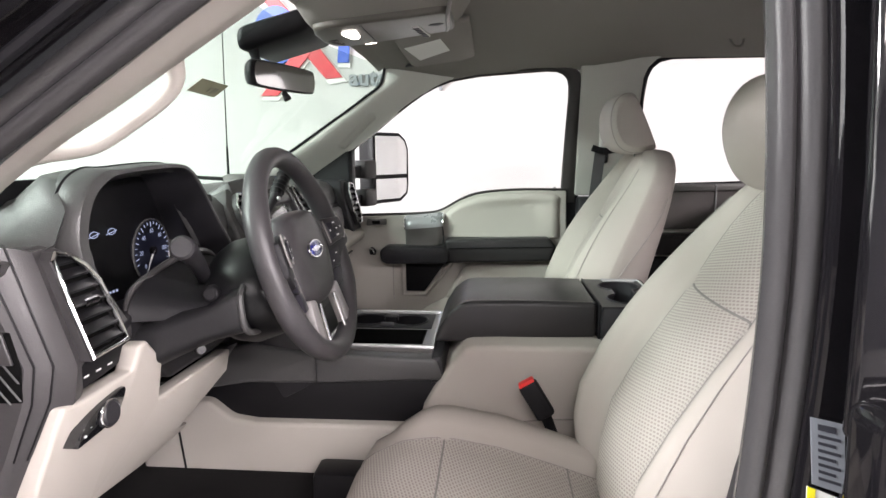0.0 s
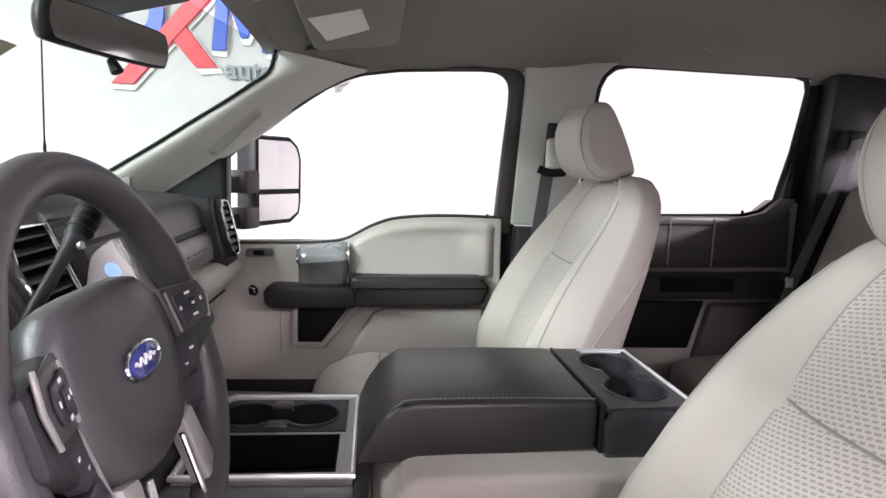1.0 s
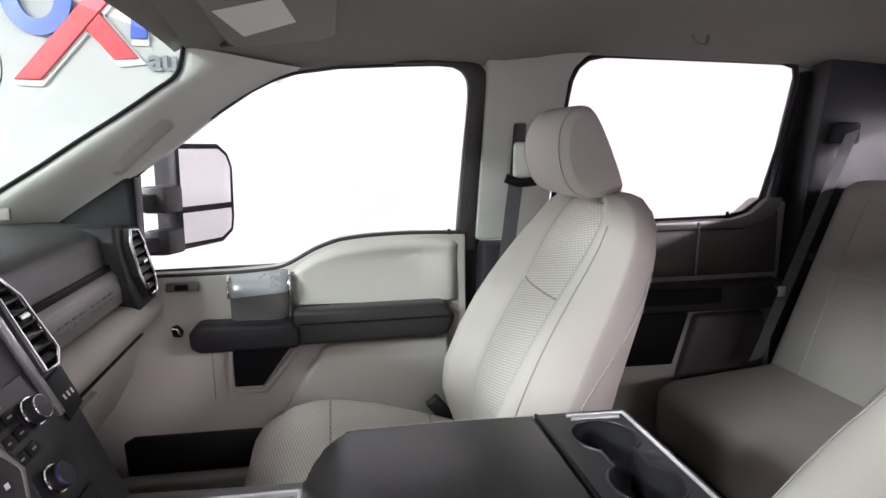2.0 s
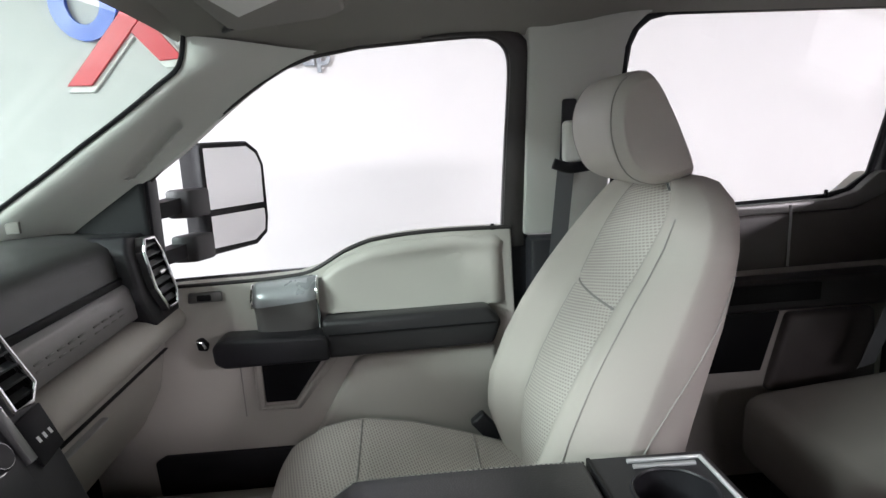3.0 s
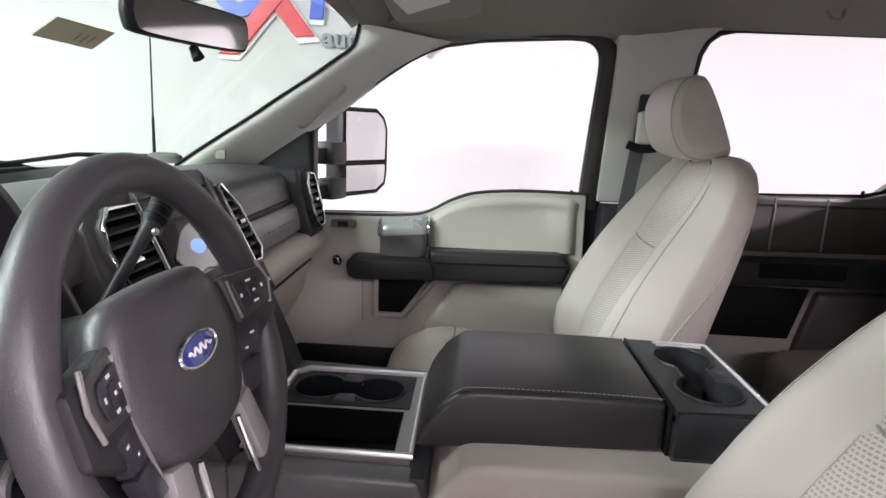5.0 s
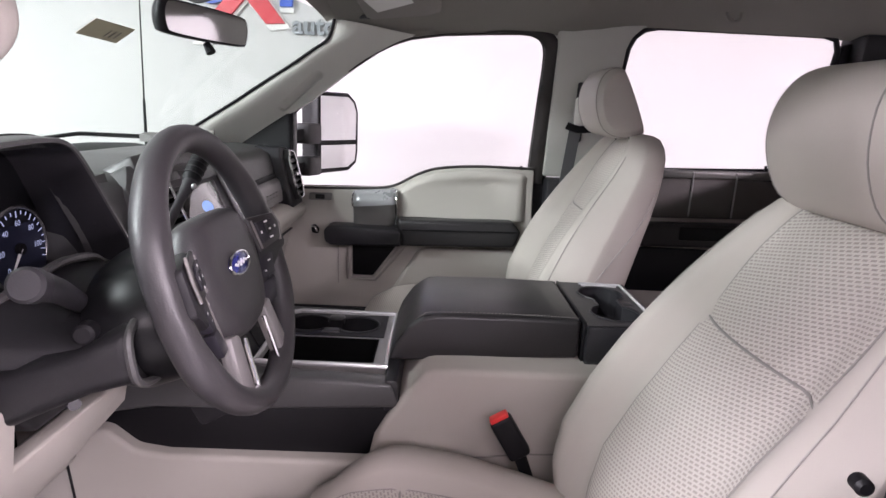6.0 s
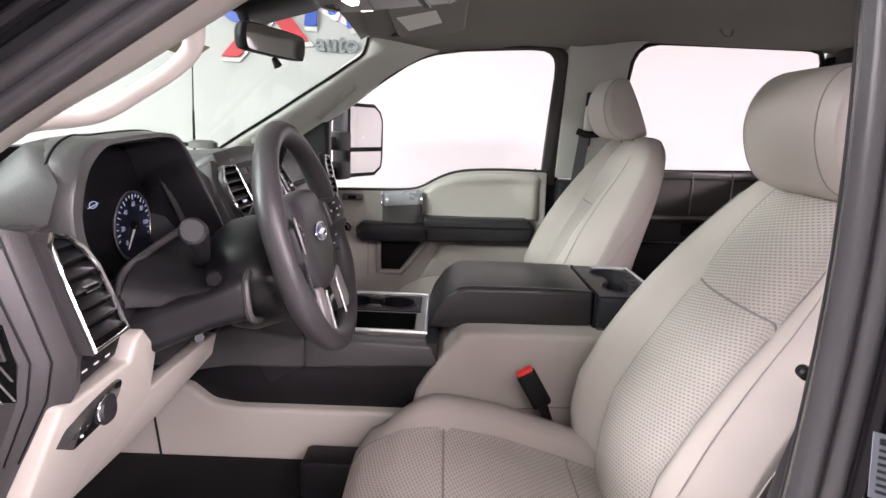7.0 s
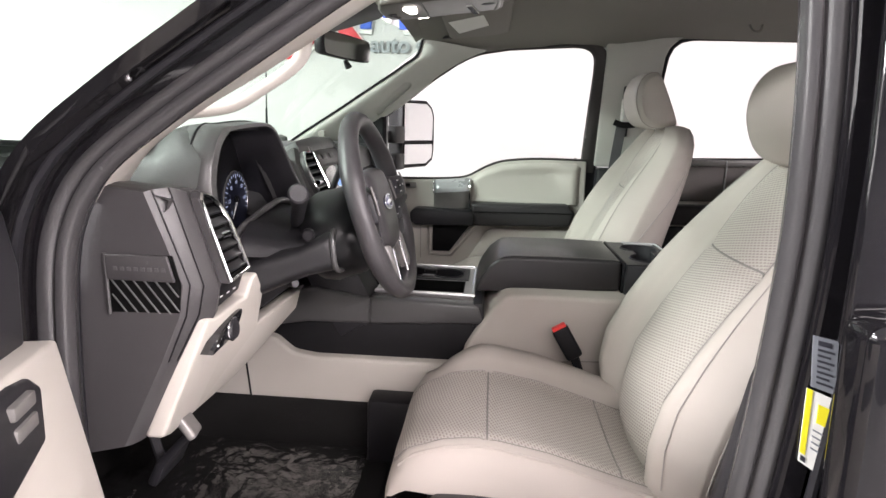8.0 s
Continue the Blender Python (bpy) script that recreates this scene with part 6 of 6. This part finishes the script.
end = part("end_cap", bevel(loft([[(p, y, q) for p, q in f] + [(-0.40, y, 1.12), (-0.42, y, 1.40), (-0.40, y, 1.50), (-0.335, y, 1.526)] for y, f in CAP]), 0.0, 2, 20), CHARCOAL, dash, smooth=30)
for k in (2, 3):
    part("cap_seam", tube([(p + 0.0006, CAP[k][0] - 0.0006, q) for p, q in CAP[k][1][:4]], 0.0012, 6), DEEP, end)
# Thin plate on the cap; the shade of a recess is only its colour.
part("end_recess", prism([(-0.206, 1.352), (-0.202, 1.392), (-0.212, 1.432), (-0.306, 1.430), (-0.304, 1.349)], -0.7645, -0.761, "y", 0.002), RECESS_SHADE, end)
for k in range(-2, 7):
    a, b = -0.300 + 0.0155 * k, 1.396
    lo_b = 1.351
    t0, t1 = max(0.0, (-0.300 - a) / 0.034), min(1.0, (-0.207 - a) / 0.034)
    if t1 - t0 > 0.15:
        part("grille_slat", prism([(a + 0.034 * t0, lerp(b, lo_b, t0)), (a + 0.0028 + 0.034 * t0, lerp(b, lo_b, t0)), (a + 0.0028 + 0.034 * t1, lerp(b, lo_b, t1)), (a + 0.034 * t1, lerp(b, lo_b, t1))], -0.767, -0.7645, "y", 0.0008, 1), PAD, end)
part("recess_brow", prism([(-0.208, 1.396), (-0.217, 1.432), (-0.304, 1.431), (-0.303, 1.396)], -0.769, -0.7645, "y", 0.004, 3), CHARCOAL, end)
for k in range(8):
    part("embossed_bar", prism([(-0.292 + 0.0095 * k, 1.410), (-0.292 + 0.0095 * k, 1.415), (-0.2865 + 0.0095 * k, 1.415), (-0.2865 + 0.0095 * k, 1.410)], -0.7696, -0.769, "y"), PAD, end, smooth=0)
part("recess_lip", tube([(-0.305, -0.766, 1.432), (-0.304, -0.766, 1.347)], 0.0025, 6), CHARCOAL, end)


def knee(y, z):
    """The knee panel leans forward as it goes down."""
    return -0.178 - 0.25 * (1.33 - z) if z > 1.2 else -0.2105 - 0.9 * (1.2 - z)


KNEE = [(-0.742, 1.338), (-0.72, 1.333), (-0.607, 1.332), (-0.603, 1.363), (-0.585, 1.367), (-0.545, 1.332), (-0.532, 1.315), (-0.522, 1.255), (-0.40, 1.252), (-0.275, 1.249), (-0.265, 1.20), (-0.266, 1.12), (-0.262, 1.074), (-0.185, 1.05), (-0.185, 1.028), (-0.335, 1.031), (-0.55, 1.085), (-0.66, 1.105), (-0.742, 1.15)]
kn = part("knee_panel", prism(KNEE, -0.03, 0.0, "x", 0.006, 3, None, lambda p, q: knee(p, q)), TRIM, dash, "light stone lower dash panel")
part("panel_wedge", prism([(-0.272, 1.252), (-0.225, 1.245), (-0.215, 1.10), (-0.262, 1.070)], -0.05, -0.006, "x", 0.004, 2, None, lambda p, q: knee(p, q)), DARK, dash)
hs = part("light_switch_plate", prism(path2([(-0.710, 1.270), (-0.702, 1.296), (-0.672, 1.312), (-0.629, 1.318), (-0.629, 1.294), (-0.648, 1.276), (-0.710, 1.270)], 3)[:-1], -0.02, 0.003, "x", 0.0015, 2, None, lambda p, q: knee(p, q)), SCREEN, kn)
part("light_knob", disc((-0.176, -0.660, 1.295), (1, 0, 0.1), 0.017, 0.020, 24, bev=0.003), DARK, hs)
part("knob_ring", tube([(-0.180, -0.660 + 0.0175 * math.cos(2 * math.pi * i / 24), 1.295 + 0.0175 * math.sin(2 * math.pi * i / 24)) for i in range(24)], 0.0016, 6, True), CHROME, hs)
for k in range(3):
    part("switch_mark", box(-0.1875, -0.1850, -0.702 + 0.010 * k, -0.699 + 0.010 * k, 1.281 + 0.008 * k, 1.2835 + 0.008 * k), MARK, hs, smooth=0)
part("side_kick", prism([(-0.62, 0.72), (-0.62, 1.10), (-0.36, 1.13), (-0.33, 0.72)], -0.775, -0.755, "y", 0.006), DARK, dash)
part("firewall", box(-0.78, -0.72, -0.80, 0.86, 0.70, 1.48), CARPET, dash, smooth=0)

# ---------------------------------------------------------------- steering column and wheel
col = thing("steering_column", "charcoal steering column shroud with stalks", "steering column", at=(-0.15, -0.40, 1.35))
WC = Vector((0.0, -0.394, 1.457))
TILT = radians(17.5)
WM = Matrix(((0, -math.sin(TILT), math.cos(TILT), WC.x), (1, 0, 0, WC.y), (0, math.cos(TILT), math.sin(TILT), WC.z), (0, 0, 0, 1)))


def on_wheel(a, b, o=0.0):
    return WM @ Vector((a, b, o))


# flared lower cover, its rim, and the round collar behind the wheel
rings = []
for x, zt, zb, w in ((-0.235, 1.372, 1.285, 0.165), (-0.17, 1.392, 1.315, 0.150), (-0.11, 1.408, 1.340, 0.134), (-0.066, 1.432, 1.350, 0.130), (-0.058, 1.434, 1.350, 0.126)):
    zc, h = (zt + zb) / 2, (zt - zb) / 2
    rings.append([(x - 0.10 * (zc + h * sg(math.sin(a), 0.55) - 1.36), -0.405 + w * sg(math.cos(a), 0.5), zc + h * sg(math.sin(a), 0.55)) for a in [2 * math.pi * i / 40 for i in range(40)]])
part("lower_cover", loft(rings), COLUMN, col, smooth=45)
part("cover_rim", tube([Vector(p) + Vector((0.004, 0, 0)) for p in rings[-1]], 0.005, 8, True), PAD, col)
rings = []
for o, w in ((-0.13, 0.110), (-0.11, 0.120), (-0.06, 0.116), (-0.035, 0.10), (-0.025, 0.07)):
    rings.append([on_wheel(w * 1.05 * math.cos(a), w * 0.72 * math.sin(a) - 0.03, o) for a in [2 * math.pi * i / 40 for i in range(40)]])
part("collar", loft(rings), PIANO, col, smooth=45)
part("knee_bolster", prism([(-0.60, 1.335), (-0.625, 1.385), (-0.56, 1.40), (-0.45, 1.40), (-0.20, 1.36), (-0.195, 1.275), (-0.30, 1.262), (-0.47, 1.265), (-0.51, 1.31)], -0.27, -0.205, "x", 0.010, 3), COLUMN, col)
part("boot_arch", tube(smooth_path([(-0.205, -0.575, 1.368), (-0.222, -0.535, 1.418), (-0.205, -0.49, 1.445), (-0.195, -0.448, 1.457), (-0.195, -0.40, 1.460), (-0.20, -0.33, 1.445), (-0.21, -0.27, 1.40)], 5), 0.0055, 8), CHARCOAL, col)
part("boot", loft([[(-0.21, -0.405 + 0.16 * math.cos(a), 1.385 + 0.070 * math.sin(a)) for a in [math.pi * i / 16 for i in range(17)]], [(-0.15, -0.405 + 0.125 * math.cos(a), 1.38 + 0.050 * math.sin(a)) for a in [math.pi * i / 16 for i in range(17)]], [(-0.06, -0.405 + 0.125 * math.cos(a), 1.39 + 0.075 * math.sin(a)) for a in [math.pi * i / 16 for i in range(17)]]], False, False), DEEP, col)
part("side_button", disc((-0.098, -0.542, 1.422), (0.2, -1, 0.05), 0.011, 0.02, 20, bev=0.003), DEEP, col)
part("column_tilt_lever", tube(smooth_path([(-0.19, -0.46, 1.318), (-0.15, -0.495, 1.325), (-0.13, -0.515, 1.330)], 4), [0.005] * 5 + [0.007] * 4, 8), DARK, col)
part("indicator_stalk", tube([(-0.14, -0.47, 1.43), (-0.105, -0.56, 1.475), (-0.085, -0.625, 1.502)], [0.011, 0.012, 0.015], 14), DARK, col)
part("stalk_end", disc((-0.08, -0.640, 1.506), (0.25, -1, 0.35), 0.0155, 0.020, 24, bev=0.003), DARK, col)
sh = part("shift_lever", tube(smooth_path([(-0.12, -0.335, 1.455), (-0.112, -0.295, 1.497), (-0.107, -0.262, 1.528), (-0.104, -0.245, 1.543)], 3), [0.0065] * 6 + [0.0075, 0.0085, 0.010, 0.0105], 12), DARK, col)
part("grip", tube([(-0.105, -0.247, 1.541), (-0.1045, -0.243, 1.545), (-0.102, -0.228, 1.560), (-0.099, -0.205, 1.582), (-0.0985, -0.202, 1.585)], [0.010, 0.0125, 0.0135, 0.0125, 0.009], 14), DEEP, sh, "ribbed black lever grip")
for k in range(5):
    c = Vector((-0.1035, -0.238, 1.550)).lerp(Vector((-0.0995, -0.210, 1.577)), k / 4)
    part("grip_rib", disc(c, (0.1, 0.72, 0.69), 0.0138, 0.0016, 16), DARK, sh)
part("lever_button", disc((-0.094, -0.255, 1.537), (1, -0.2, 0.2), 0.004, 0.008, 16), SILVER, sh)

wheel = thing("steering_wheel", "charcoal four-spoke steering wheel with blue oval badge", "steering wheel", at=tuple(WC))
R, RY = 0.166, 0.164
bm = bmesh.new()
rings = []
for i in range(64):
    a = 2 * math.pi * i / 64
    grip = 0.0165 + 0.002 * (math.exp(-((abs(math.degrees(a) % 180 - 90) - 62) / 12) ** 2))
    c = Vector((R * math.cos(a), RY * math.sin(a), 0.0))
    out = Vector((math.cos(a), math.sin(a), 0))
    rings.append([WM @ (c + out * grip * math.cos(b) + Vector((0, 0, 1)) * grip * 1.05 * math.sin(b)) for b in [2 * math.pi * k / 14 for k in range(14)]])
rings.append(rings[0])
part("rim", loft(rings, True, False), WHEEL, wheel, smooth=70)
hub = [(-0.098, 0.018), (-0.080, 0.058), (-0.05, 0.072), (0.05, 0.072), (0.080, 0.058), (0.098, 0.018), (0.082, -0.045), (0.055, -0.075), (0.0, -0.085), (-0.055, -0.075), (-0.082, -0.045)]
hub = path2(hub + [hub[0]], 3)[:-1]
rings = [[on_wheel(a * k, b * k, o) for a, b in hub] for o, k in ((-0.040, 0.85), (-0.02, 0.98), (-0.008, 1.0), (0.002, 0.965), (0.009, 0.88), (0.013, 0.6))]
part("airbag_cover", loft(rings), WHEEL, wheel, smooth=45)
bdg = part("badge", disc(on_wheel(0.0, 0.004, 0.0165), WM.to_3x3() @ Vector((0, 0, 1)), 0.0135, 0.006, 32, rx=0.032, bev=0.002), BADGE, wheel, "blue oval badge")
part("badge_rim", tube([on_wheel(0.032 * math.cos(2 * math.pi * i / 32), 0.004 + 0.0135 * math.sin(2 * math.pi * i / 32), 0.0155) for i in range(32)], 0.0018, 6, True), CHROME, bdg)
part("badge_stroke", tube([on_wheel(lerp(-0.020, 0.020, i / 24), 0.004 + 0.0045 * math.sin(i * 1.05) * (1 - abs(i - 12) / 16), 0.0170) for i in range(25)], 0.0012, 5), MARK, bdg)
def dished(a, b, o):
    """On the wheel, with the spokes rising from the hub to the rim."""
    return on_wheel(a, b, o - 0.010 + 0.34 * max(0.0, abs(a) - 0.088))


for s in (-1, 1):
    sp = part("spoke", slab([(s * 0.085, 0.045), (s * 0.165, 0.038), (s * 0.168, -0.012), (s * 0.15, -0.02), (s * 0.085, -0.06)], -0.012, 0.010, 0.006, dished), DARK, wheel)
    bz = part("button_bezel", slab([(s * 0.092, 0.046), (s * 0.148, 0.040), (s * 0.156, 0.024), (s * 0.150, 0.0), (s * 0.100, -0.006)], 0.010, 0.016, 0.004, dished), CHARCOAL, sp)
    part("button_pad", slab([(s * 0.101, 0.036), (s * 0.139, 0.033), (s * 0.145, 0.022), (s * 0.141, 0.008), (s * 0.106, 0.004)], 0.016, 0.0195, 0.002, dished), BUTTON, sp)
    part("ok_button", slab([(s * 0.116, 0.028), (s * 0.130, 0.027), (s * 0.131, 0.014), (s * 0.117, 0.013)], 0.0195, 0.0215, 0.0015, dished), DARK, sp)
    for a, b, wide, tall in ((0.122, 0.032, 0.007, 0.0025), (0.125, 0.0085, 0.007, 0.0025), (0.1075, 0.020, 0.003, 0.004), (0.1385, 0.021, 0.003, 0.004), (0.1235, 0.0205, 0.004, 0.0025)):
        o = 0.0215 if wide == 0.004 else 0.0195
        part("button_mark", slab([(s * (a - wide / 2), b - tall / 2), (s * (a + wide / 2), b - tall / 2), (s * (a + wide / 2), b + tall / 2), (s * (a - wide / 2), b + tall / 2)], o, o + 0.0004, 0, dished), MARK, sp, smooth=0)
    part("inner_strip", tube([dished(s * 0.098, 0.040, 0.0165), dished(s * 0.103, -0.002, 0.0165)], 0.0018, 8), GUNMETAL, sp)
    part("edge_strip", tube([dished(s * 0.148, 0.046, 0.014), dished(s * 0.157, 0.022, 0.014), dished(s * 0.150, -0.002, 0.014)], 0.002, 8), GUNMETAL, sp)
    for k in range(2):
        b = -0.028 - 0.034 * k
        lb = part("rocker", slab([(s * 0.094 - s * 0.008 * k, b + 0.0155), (s * 0.130 - s * 0.010 * k, b + 0.0165), (s * 0.121 - s * 0.013 * k, b - 0.015), (s * 0.086 - s * 0.010 * k, b - 0.016)], -0.004, 0.011, 0.003, dished), BUTTON, sp)
        for q in (-1, 1):
            a0, b0 = s * (0.108 - 0.010 * k + 0.007 * q), b + q * 0.006
            part("rocker_mark", slab([(a0 - 0.003, b0 - 0.0012), (a0 + 0.003, b0 - 0.0012), (a0 + 0.003, b0 + 0.0012), (a0 - 0.003, b0 + 0.0012)], 0.011, 0.0114, 0, dished), MARK, lb, smooth=0)
    part("rocker_frame", tube([dished(s * 0.090, -0.010, 0.010), dished(s * 0.078, -0.078, 0.009)], 0.0018, 8), GUNMETAL, sp)
    low = part("lower_spoke", slab([(s * 0.050, -0.070), (s * 0.078, -0.064), (s * 0.091, -0.126), (s * 0.082, -0.150), (s * 0.060, -0.152)], -0.012, 0.008, 0.006, lambda a, b, o: on_wheel(a, b, o)), APPLIQUE, wheel, "satin silver lower spoke")
    part("spoke_edge", tube([on_wheel(s * 0.040, -0.080, 0.006), on_wheel(s * 0.046, -0.150, 0.004)], 0.003, 8), CHROME, low)

# ---------------------------------------------------------------- overhead: mirror, visors, console
rv = thing("rear_view_mirror", "black interior rear-view mirror", "mirror", at=(-0.2, 0.0, 1.8))
RM = Matrix.Translation((-0.165, 0.0, 1.785)) @ Matrix.Rotation(radians(-16.3), 4, "Z") @ Matrix.Rotation(radians(1.1), 4, "Y")
shape = path2([(-0.119, 0.0), (-0.115, 0.020), (-0.097, 0.028), (0.0, 0.030), (0.097, 0.028), (0.115, 0.020), (0.119, 0.0), (0.114, -0.018), (0.098, -0.026), (0.0, -0.028), (-0.098, -0.026), (-0.114, -0.018), (-0.119, 0.0)], 3)[:-1]
part("housing", placed(loft([[(x, a * k, b * k) for a, b in shape] for x, k in ((-0.035, 0.55), (-0.022, 0.88), (-0.004, 1.0), (0.004, 1.0), (0.008, 0.96))]), RM), DEEP, rv, smooth=50)
part("mirror_glass", placed(prism([(a * 0.93, b * 0.88) for a, b in shape], 0.008, 0.0095, "x"), RM), MIRROR, rv, smooth=0)
part("dip_tab", placed(tube([(0.0, 0.0, -0.03), (0.01, 0.0, -0.046)], [0.006, 0.009], 8), RM), DEEP, rv)
part("stem", tube([(-0.20, 0.0, 1.79), (-0.225, 0.0, 1.825), (-0.232, 0.0, 1.855)], [0.010, 0.010, 0.014], 10), DEEP, rv)
part("sensor_pod", bent(box(-0.255, -0.105, -0.02, 0.20, 1.85, 1.90, 0.018, 3), lambda x, y, z: (x, y + 0.3 * (x + 0.18), z + 0.35 * (x + 0.18) + 0.02 * ((y - 0.09) / 0.11) ** 2)), DEEP, rv)
for side_, nm in ((1, "grey fabric passenger sun visor with a white warning label"), (-1, "grey fabric driver sun visor folded up")):
    vs_ = thing("sun_visor", nm, "sun visor", "sun visors", at=(0.14, side_ * 0.38, 1.91))
    hang = lambda x, y, z: (x, y, z + 1.897 + 0.12 * (x + 0.055) - 0.05 * (abs(y) - 0.3))
    board = [(0.045, 0.16), (0.045, 0.57), (0.06, 0.60), (0.21, 0.60), (0.245, 0.57), (0.245, 0.16)]
    part("visor_board", bent(prism([(p, side_ * q) for p, q in board], -0.009, 0.009, "z", 0.007, 3), hang), VISOR, vs_)
    part("pivot_rod", tube([hang(0.05, side_ * 0.595, 0.0), hang(0.02, side_ * 0.655, 0.012)], 0.006, 8), DARK, vs_)
    if side_ > 0:
        part("label", bent(prism([(0.060, 0.330), (0.163, 0.285), (0.178, 0.430), (0.083, 0.505)], -0.0104, -0.0096, "z"), hang), PAPER, vs_, "white paper warning label", smooth=0)
oc = thing("overhead_console", "brownish grey overhead console with a lit map lamp", "overhead console", at=(0.05, 0, 1.9))
rise = lambda x, y, z: (x, y, z + 0.10 * (x + 0.06))
housing = [(-0.078, -0.04), (-0.066, -0.095), (-0.03, -0.108), (0.200, -0.108), (0.215, -0.09), (0.215, 0.06), (0.200, 0.078), (0.04, 0.104), (-0.03, 0.108), (-0.07, 0.09), (-0.08, 0.04)]
part("console_body", bent(prism(housing, 1.866, 1.900, "z", 0.008, 4), rise), OVERHEAD, oc, smooth=50)
part("surround", loft([[rise(lerp(0.07, p, k), q * k2, z) for p, q in housing] for z, k, k2 in ((1.878, 0.97, 0.96), (1.882, 1.02, 1.06), (1.896, 1.10, 1.30), (1.93, 1.22, 1.75), (1.958, 1.30, 2.0))]), LINER, oc, smooth=60)
part("map_lamp", bent(prism([(-0.018, -0.050), (0.014, -0.050), (0.010, 0.006), (-0.008, 0.006)], 1.860, 1.870, "z", 0.003), rise), DOME, oc, "warm lit map lamp lens")
part("map_lamp", bent(box(0.000, 0.028, 0.098, 0.1085, 1.866, 1.874, 0.003), rise), DOME, oc, "warm lit map lamp lens")
for k in range(5):
    a_ = radians(150 + 26 * k)
    c_ = (-0.036 + 0.020 * math.cos(a_), 0.035 - 0.035 * math.sin(a_))
    part("speaker_slot", placed(box(-0.011, 0.011, -0.0022, 0.0022, -0.0015, 0.0012), Matrix.Translation(rise(c_[0], c_[1], 1.8660)) @ Matrix.Rotation(a_ + 0.4, 4, "Z")), DARK, oc)
part("bin_seam", bent(box(0.030, 0.0325, -0.09, 0.088, 1.8645, 1.868), rise), DARK, oc)
tag_at = lambda p, q: (0.128 + 0.014 * p + 0.014 * q, -0.020 + 0.115 * q)
part("striped_tag", bent(prism([tag_at(0, 0), tag_at(1, 0), tag_at(1, 1), tag_at(0, 1)], 1.8635, 1.867, "z"), rise), PAPER, oc, "white tag with black stripes", smooth=0)
for k in range(6):
    q_ = 0.06 + 0.155 * k
    part("tag_stripe", bent(prism([tag_at(0.05, q_), tag_at(0.95, q_ + 0.03), tag_at(0.95, q_ + 0.095), tag_at(0.05, q_ + 0.065)], 1.862, 1.8650, "z"), rise), INK, oc, smooth=0)
part("slide_switch", bent(disc((0.180, -0.012, 1.8650), (0, 0, -1), 0.012, 0.004, 24, rx=0.017, bev=0.001, up=(0, 1, 0)), rise), DARK, oc)
part("screw_cap", bent(disc((0.166, -0.062, 1.8655), (0, 0, -1), 0.0045, 0.003, 16), rise), DARK, oc)
# The rounded rear edge's highlight is put into this rib's paler plastic.
part("end_rib", tube(smooth_path([rise(0.196, 0.070, 1.869), rise(0.203, 0.02, 1.865), rise(0.207, -0.06, 1.865), rise(0.214, -0.112, 1.872), rise(0.222, -0.150, 1.89)], 5), 0.0045, 10), APPLIQUE, oc, "rounded end rib, its highlight put into a pale tone")
part("header_trim", grid([[(lerp(-0.085, -0.03, i / 3), y, lerp(1.905, 1.935, i / 3) - 0.014 * abs(y / 0.72) ** 4) for y in [lerp(-0.70, 0.72, j / 20) for j in range(21)]] for i in range(4)], thick=0.03, away=(-0.4, 0, 0.8)), LINER, oc, smooth=60)
hk = thing("coat_hook", "small grey coat hook on the headliner", "hook", at=(1.02, 0.53, 1.94))
part("hook", tube(smooth_path([(1.0, 0.56, 1.945), (1.01, 0.55, 1.925), (1.03, 0.548, 1.925), (1.04, 0.56, 1.945)], 4), 0.0035, 8), LINER, hk)

# ---------------------------------------------------------------- footwell
mat_ = thing("floor_mat", "black floor mat under crinkled clear plastic film", "floor mat", at=(-0.3, -0.45, 0.72))
part("mat", box(-0.60, 0.0, -0.72, -0.225, 0.822, 0.833, 0.004), CARPET, mat_)
rows = []
for i in range(81):
    rows.append([])
    for j in range(71):
        x, y = lerp(-0.60, -0.05, i / 80), lerp(-0.74, -0.235, j / 70)
        n = 0.8 * noise.noise(Vector((x * 9, y * 9, 3.1))) + 0.5 * abs(noise.noise(Vector((x * 34 + 7, y * 26, 1.7)))) + 0.3 * abs(noise.noise(Vector((x * 70, y * 80, 5.7))))
        rows[-1].append((x, y, 0.842 + 0.016 * max(-0.4, n)))
film = part("plastic_film", grid(rows), PLASTIC_FILM, mat_, "crinkled clear protective film", smooth=20)
film.visible_shadow = False
pk = thing("parking_brake", "grey plastic parking brake paddle under the dash", "pedal", at=(-0.31, -0.61, 1.1))
part("paddle", placed(box(-0.008, 0.008, -0.028, 0.028, -0.035, 0.035, 0.006, 3), Matrix.Translation((-0.300, -0.605, 1.105)) @ Matrix.Rotation(radians(-35), 4, "Y") @ Matrix.Rotation(radians(20), 4, "Z")), GUNMETAL, pk)
part("paddle_arm", tube([(-0.305, -0.60, 1.12), (-0.36, -0.59, 1.17)], 0.007, 8), DARK, pk)
ped = thing("brake_pedal", "grey metal brake pedal with rubber pad", "pedal", at=(-0.45, -0.40, 0.95))
part("pedal_arm", tube([(-0.52, -0.40, 1.15), (-0.50, -0.40, 1.0), (-0.46, -0.42, 0.90)], 0.010, 8), DARK, ped)
part("pedal_pad", placed(box(-0.012, 0.008, -0.055, 0.055, -0.03, 0.03, 0.006), Matrix.Translation((-0.44, -0.42, 0.90)) @ Matrix.Rotation(radians(25), 4, "Y")), RUBBER, ped)
